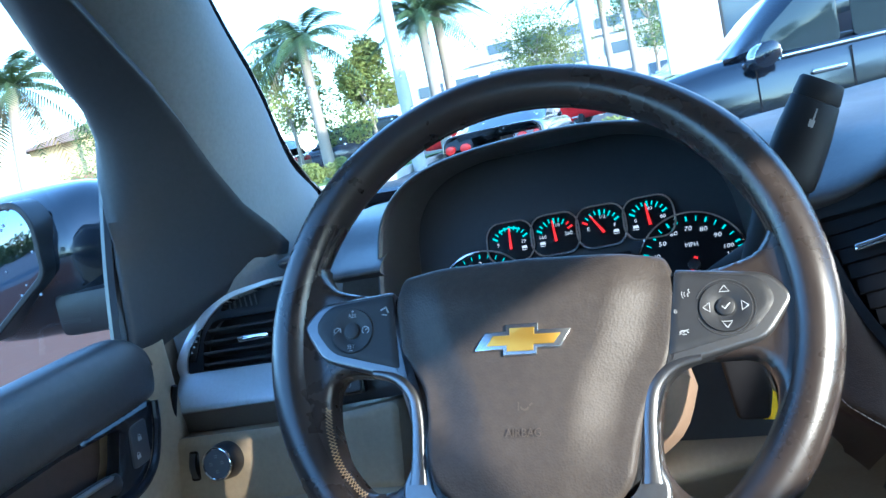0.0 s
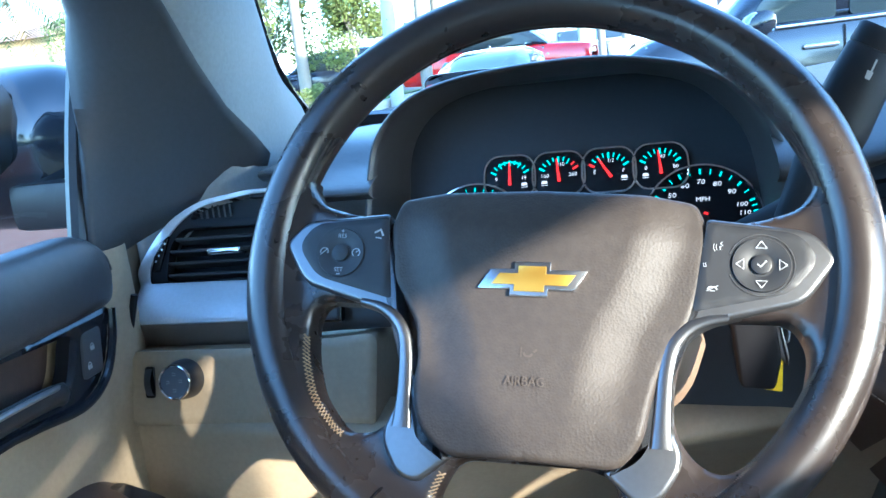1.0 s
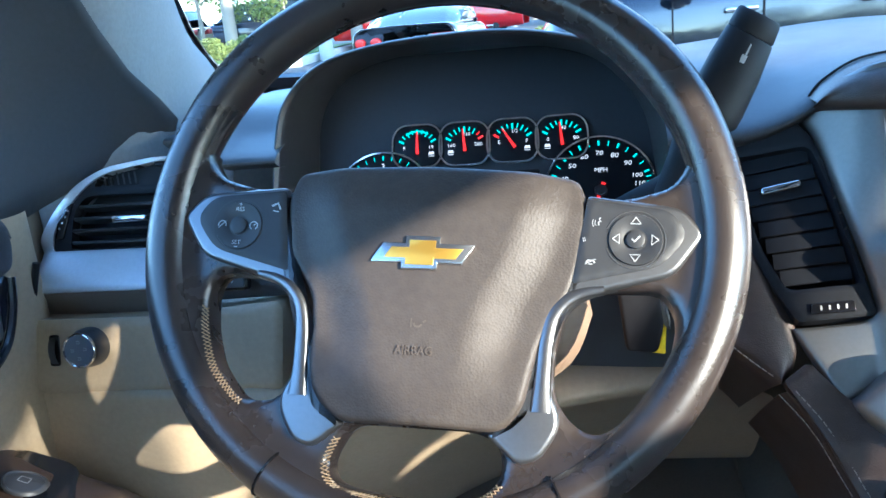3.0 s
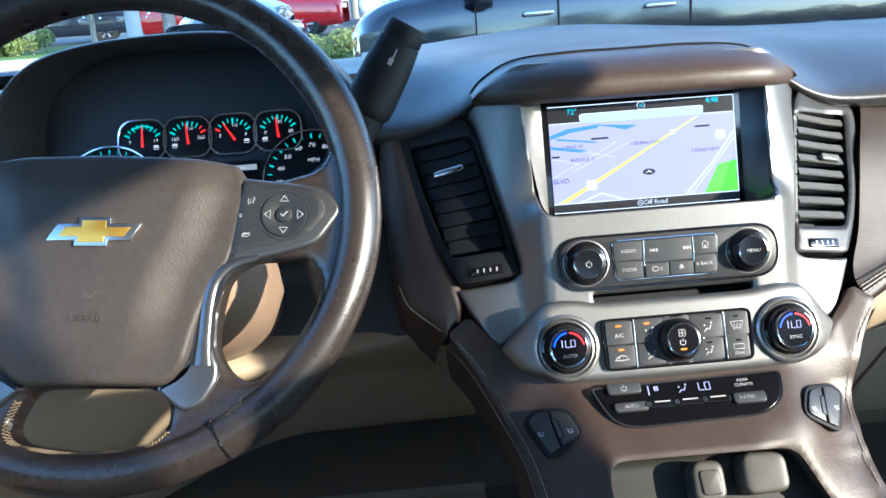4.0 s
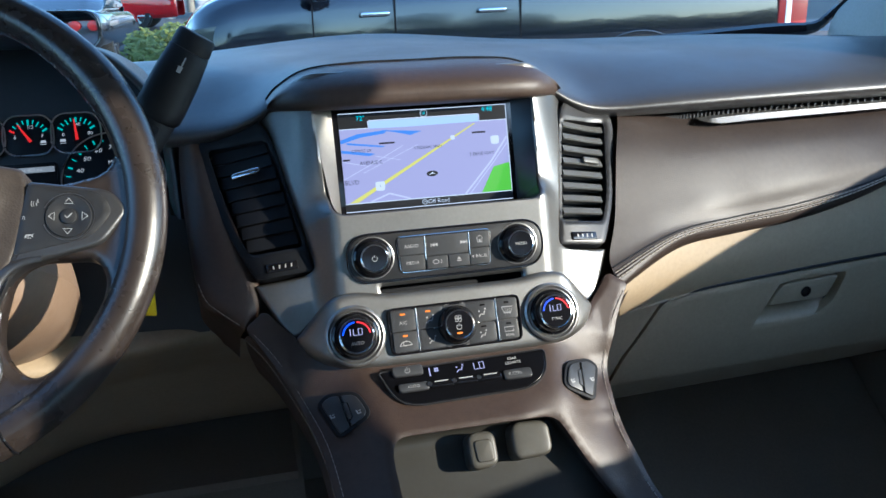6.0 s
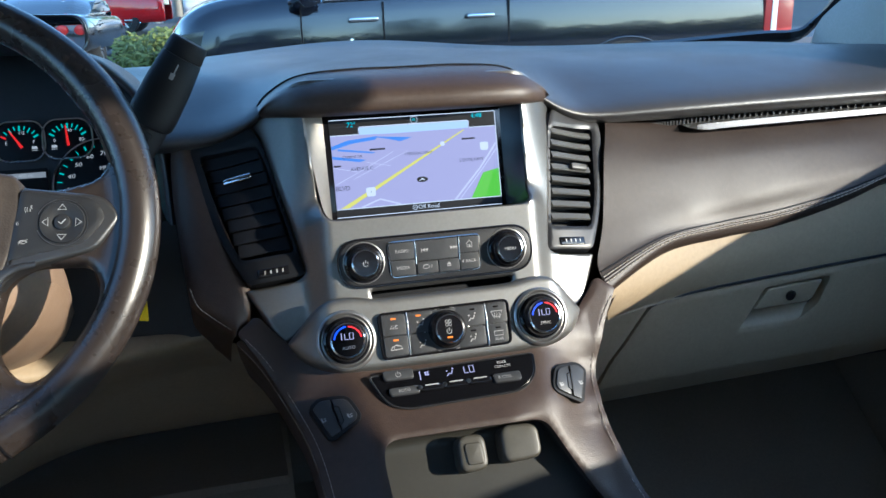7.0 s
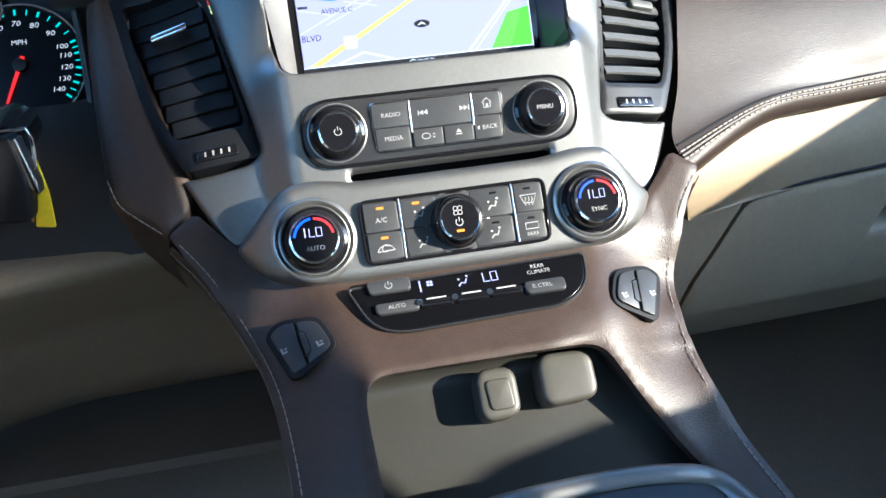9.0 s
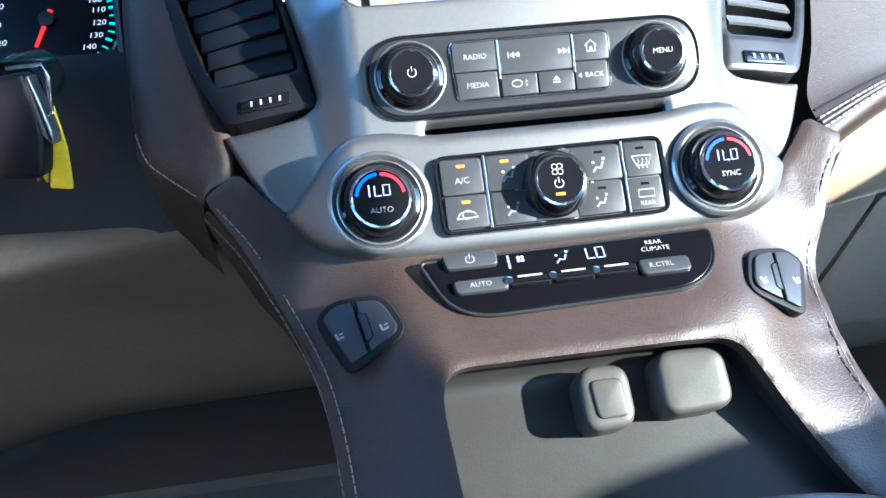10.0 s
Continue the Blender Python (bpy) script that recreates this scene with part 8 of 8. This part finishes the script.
# the other parked cars
def car(name, x, y, turn, length, wide, color, label, tall=1.0, category="car", suv=False):
    Mc = Matrix.Translation((x, y, rise(y))) @ Matrix.Rotation(radians(turn), 4, "Z") @ Matrix.Diagonal((length / 4.6, wide / 1.85, tall, 1))
    ob = thing(name, (x, y, rise(y)), label, category)
    pt = paint(name + "_paint", color)
    hw = 0.925
    if suv:
        sec = [(0, 0.72, 0.35, 0.72, 0.86, 0.6), (0.12, 0.88, 0.30, 0.85, 0.98, 0.78), (1.1, hw, 0.28, 0.98, 1.08, 0.80), (2.3, hw, 0.28, 1.02, 1.08, 0.84), (4.3, hw, 0.28, 1.02, 1.10, 0.84), (4.55, 0.9, 0.35, 1.0, 1.08, 0.80), (4.6, 0.86, 0.4, 0.95, 1.05, 0.78)]
        top = [(1.0, 0.8, 1.0, 1.04, 1.08, 0.74), (1.75, 0.85, 1.0, 1.5, 1.68, 0.62), (2.5, 0.86, 1.0, 1.56, 1.76, 0.62), (4.0, 0.86, 1.0, 1.54, 1.74, 0.62), (4.45, 0.84, 1.0, 1.2, 1.35, 0.62)]
        glassy = [(1.3, 1.1), (1.8, 1.54), (4.0, 1.56), (4.25, 1.12)]
    else:
        sec = [(0, 0.66, 0.30, 0.52, 0.62, 0.5), (0.15, 0.84, 0.24, 0.62, 0.74, 0.72), (1.3, hw, 0.22, 0.78, 0.86, 0.78), (2.4, hw, 0.22, 0.82, 0.90, 0.80), (3.6, hw, 0.24, 0.84, 0.92, 0.80), (4.5, 0.88, 0.30, 0.84, 0.95, 0.76), (4.6, 0.82, 0.36, 0.80, 0.92, 0.72)]
        top = [(1.25, 0.76, 0.8, 0.84, 0.88, 0.7), (2.0, 0.80, 0.8, 1.12, 1.26, 0.56), (2.6, 0.80, 0.8, 1.16, 1.30, 0.56), (3.4, 0.80, 0.8, 1.06, 1.20, 0.56), (4.1, 0.78, 0.8, 0.88, 0.95, 0.62)]
        glassy = [(1.55, 0.92), (2.1, 1.14), (3.2, 1.14), (3.75, 0.94)]
    part("body", body_loft(Mc, sec, 50, 26), pt, ob)
    part("cabin", body_loft(Mc, top, 40, 22), AUTOGLASS if suv else pt, ob, "glazed cabin")
    if suv:
        part("roof", body_loft(Mc, [(1.8, 0.70, 1.60, 1.62, 1.72, 0.6), (2.6, 0.74, 1.62, 1.68, 1.79, 0.62), (4.0, 0.74, 1.62, 1.66, 1.77, 0.62), (4.25, 0.7, 1.55, 1.56, 1.64, 0.6)], 30, 16), pt, ob)
    for yy in (-0.86, 0.86):
        side_plate("side_glass", ob, Mc, rounded(glassy, 0.06, 3), yy * (0.985 if suv else 0.93), AUTOGLASS, "tinted side glass", n0=-0.15, n1=0.005)
        for s in (0.9, 3.7):
            wheel_at(ob, Mc, s, yy * 0.93, 0.36 if suv else 0.32)
    for yy in (-0.62, 0.62):
        hi = 0.95 if suv else 0.74
        if name == "sports_car":
            for dy in (-0.13, 0.13):
                part("tail_lamp", prism(bmesh.new(), disc(0.082, yy + dy, hi - 0.05, 24), lambda u, v, n: Mc @ Vector((4.57 + n, u, v)), -0.12, 0.012, 0.008), TAIL, ob, "round red tail lamp")
        else:
            part("tail_lamp", prism(bmesh.new(), rounded([(yy - 0.16, hi - 0.09), (yy + 0.16, hi - 0.09), (yy + 0.16, hi + 0.09), (yy - 0.16, hi + 0.09)], 0.05, 4), lambda u, v, n: Mc @ Vector((4.58 + n, u, v)), -0.12, 0.03, 0.01), TAIL, ob, "red tail lamp")
        part("head_lamp", prism(bmesh.new(), rounded([(yy - 0.15, hi - 0.25), (yy + 0.15, hi - 0.25), (yy + 0.15, hi - 0.12), (yy - 0.15, hi - 0.12)], 0.04, 4), lambda u, v, n: Mc @ Vector((0.06 - n, u, v)), -0.2, 0.03, 0.01), HEAD, ob, "clear head lamp")
    return ob


car("sports_car", -2.76, 17.3, -92, 4.4, 1.86, (0.008, 0.009, 0.011), "low black sports car with round red tail lamps", 0.89)
car("red_suv", -1.4, 23.2, 176, 5.4, 1.95, (0.62, 0.010, 0.012), "bright red sport utility car parked across", 1.0, suv=True)
car("white_car", -1.2, 28.0, 4, 4.6, 1.85, (0.75, 0.75, 0.76), "white car parked behind a shrub", 1.1)
car("dark_suv", -13.3, 27.6, 14, 4.7, 1.95, (0.015, 0.02, 0.035), "dark blue sport utility car under the trees", 0.9, suv=True)
car("pale_suv", -16.0, 24.2, 4, 4.6, 1.9, (0.7, 0.7, 0.7), "white car at the end of the row", 0.9, suv=True)
car("blue_car", -33.0, 42.0, 5, 4.6, 1.85, (0.10, 0.17, 0.22), "blue-green car parked before the cream building")
car("silver_car", 1.4, 24.0, 0, 4.6, 1.85, (0.35, 0.36, 0.38), "silver car in the far row")
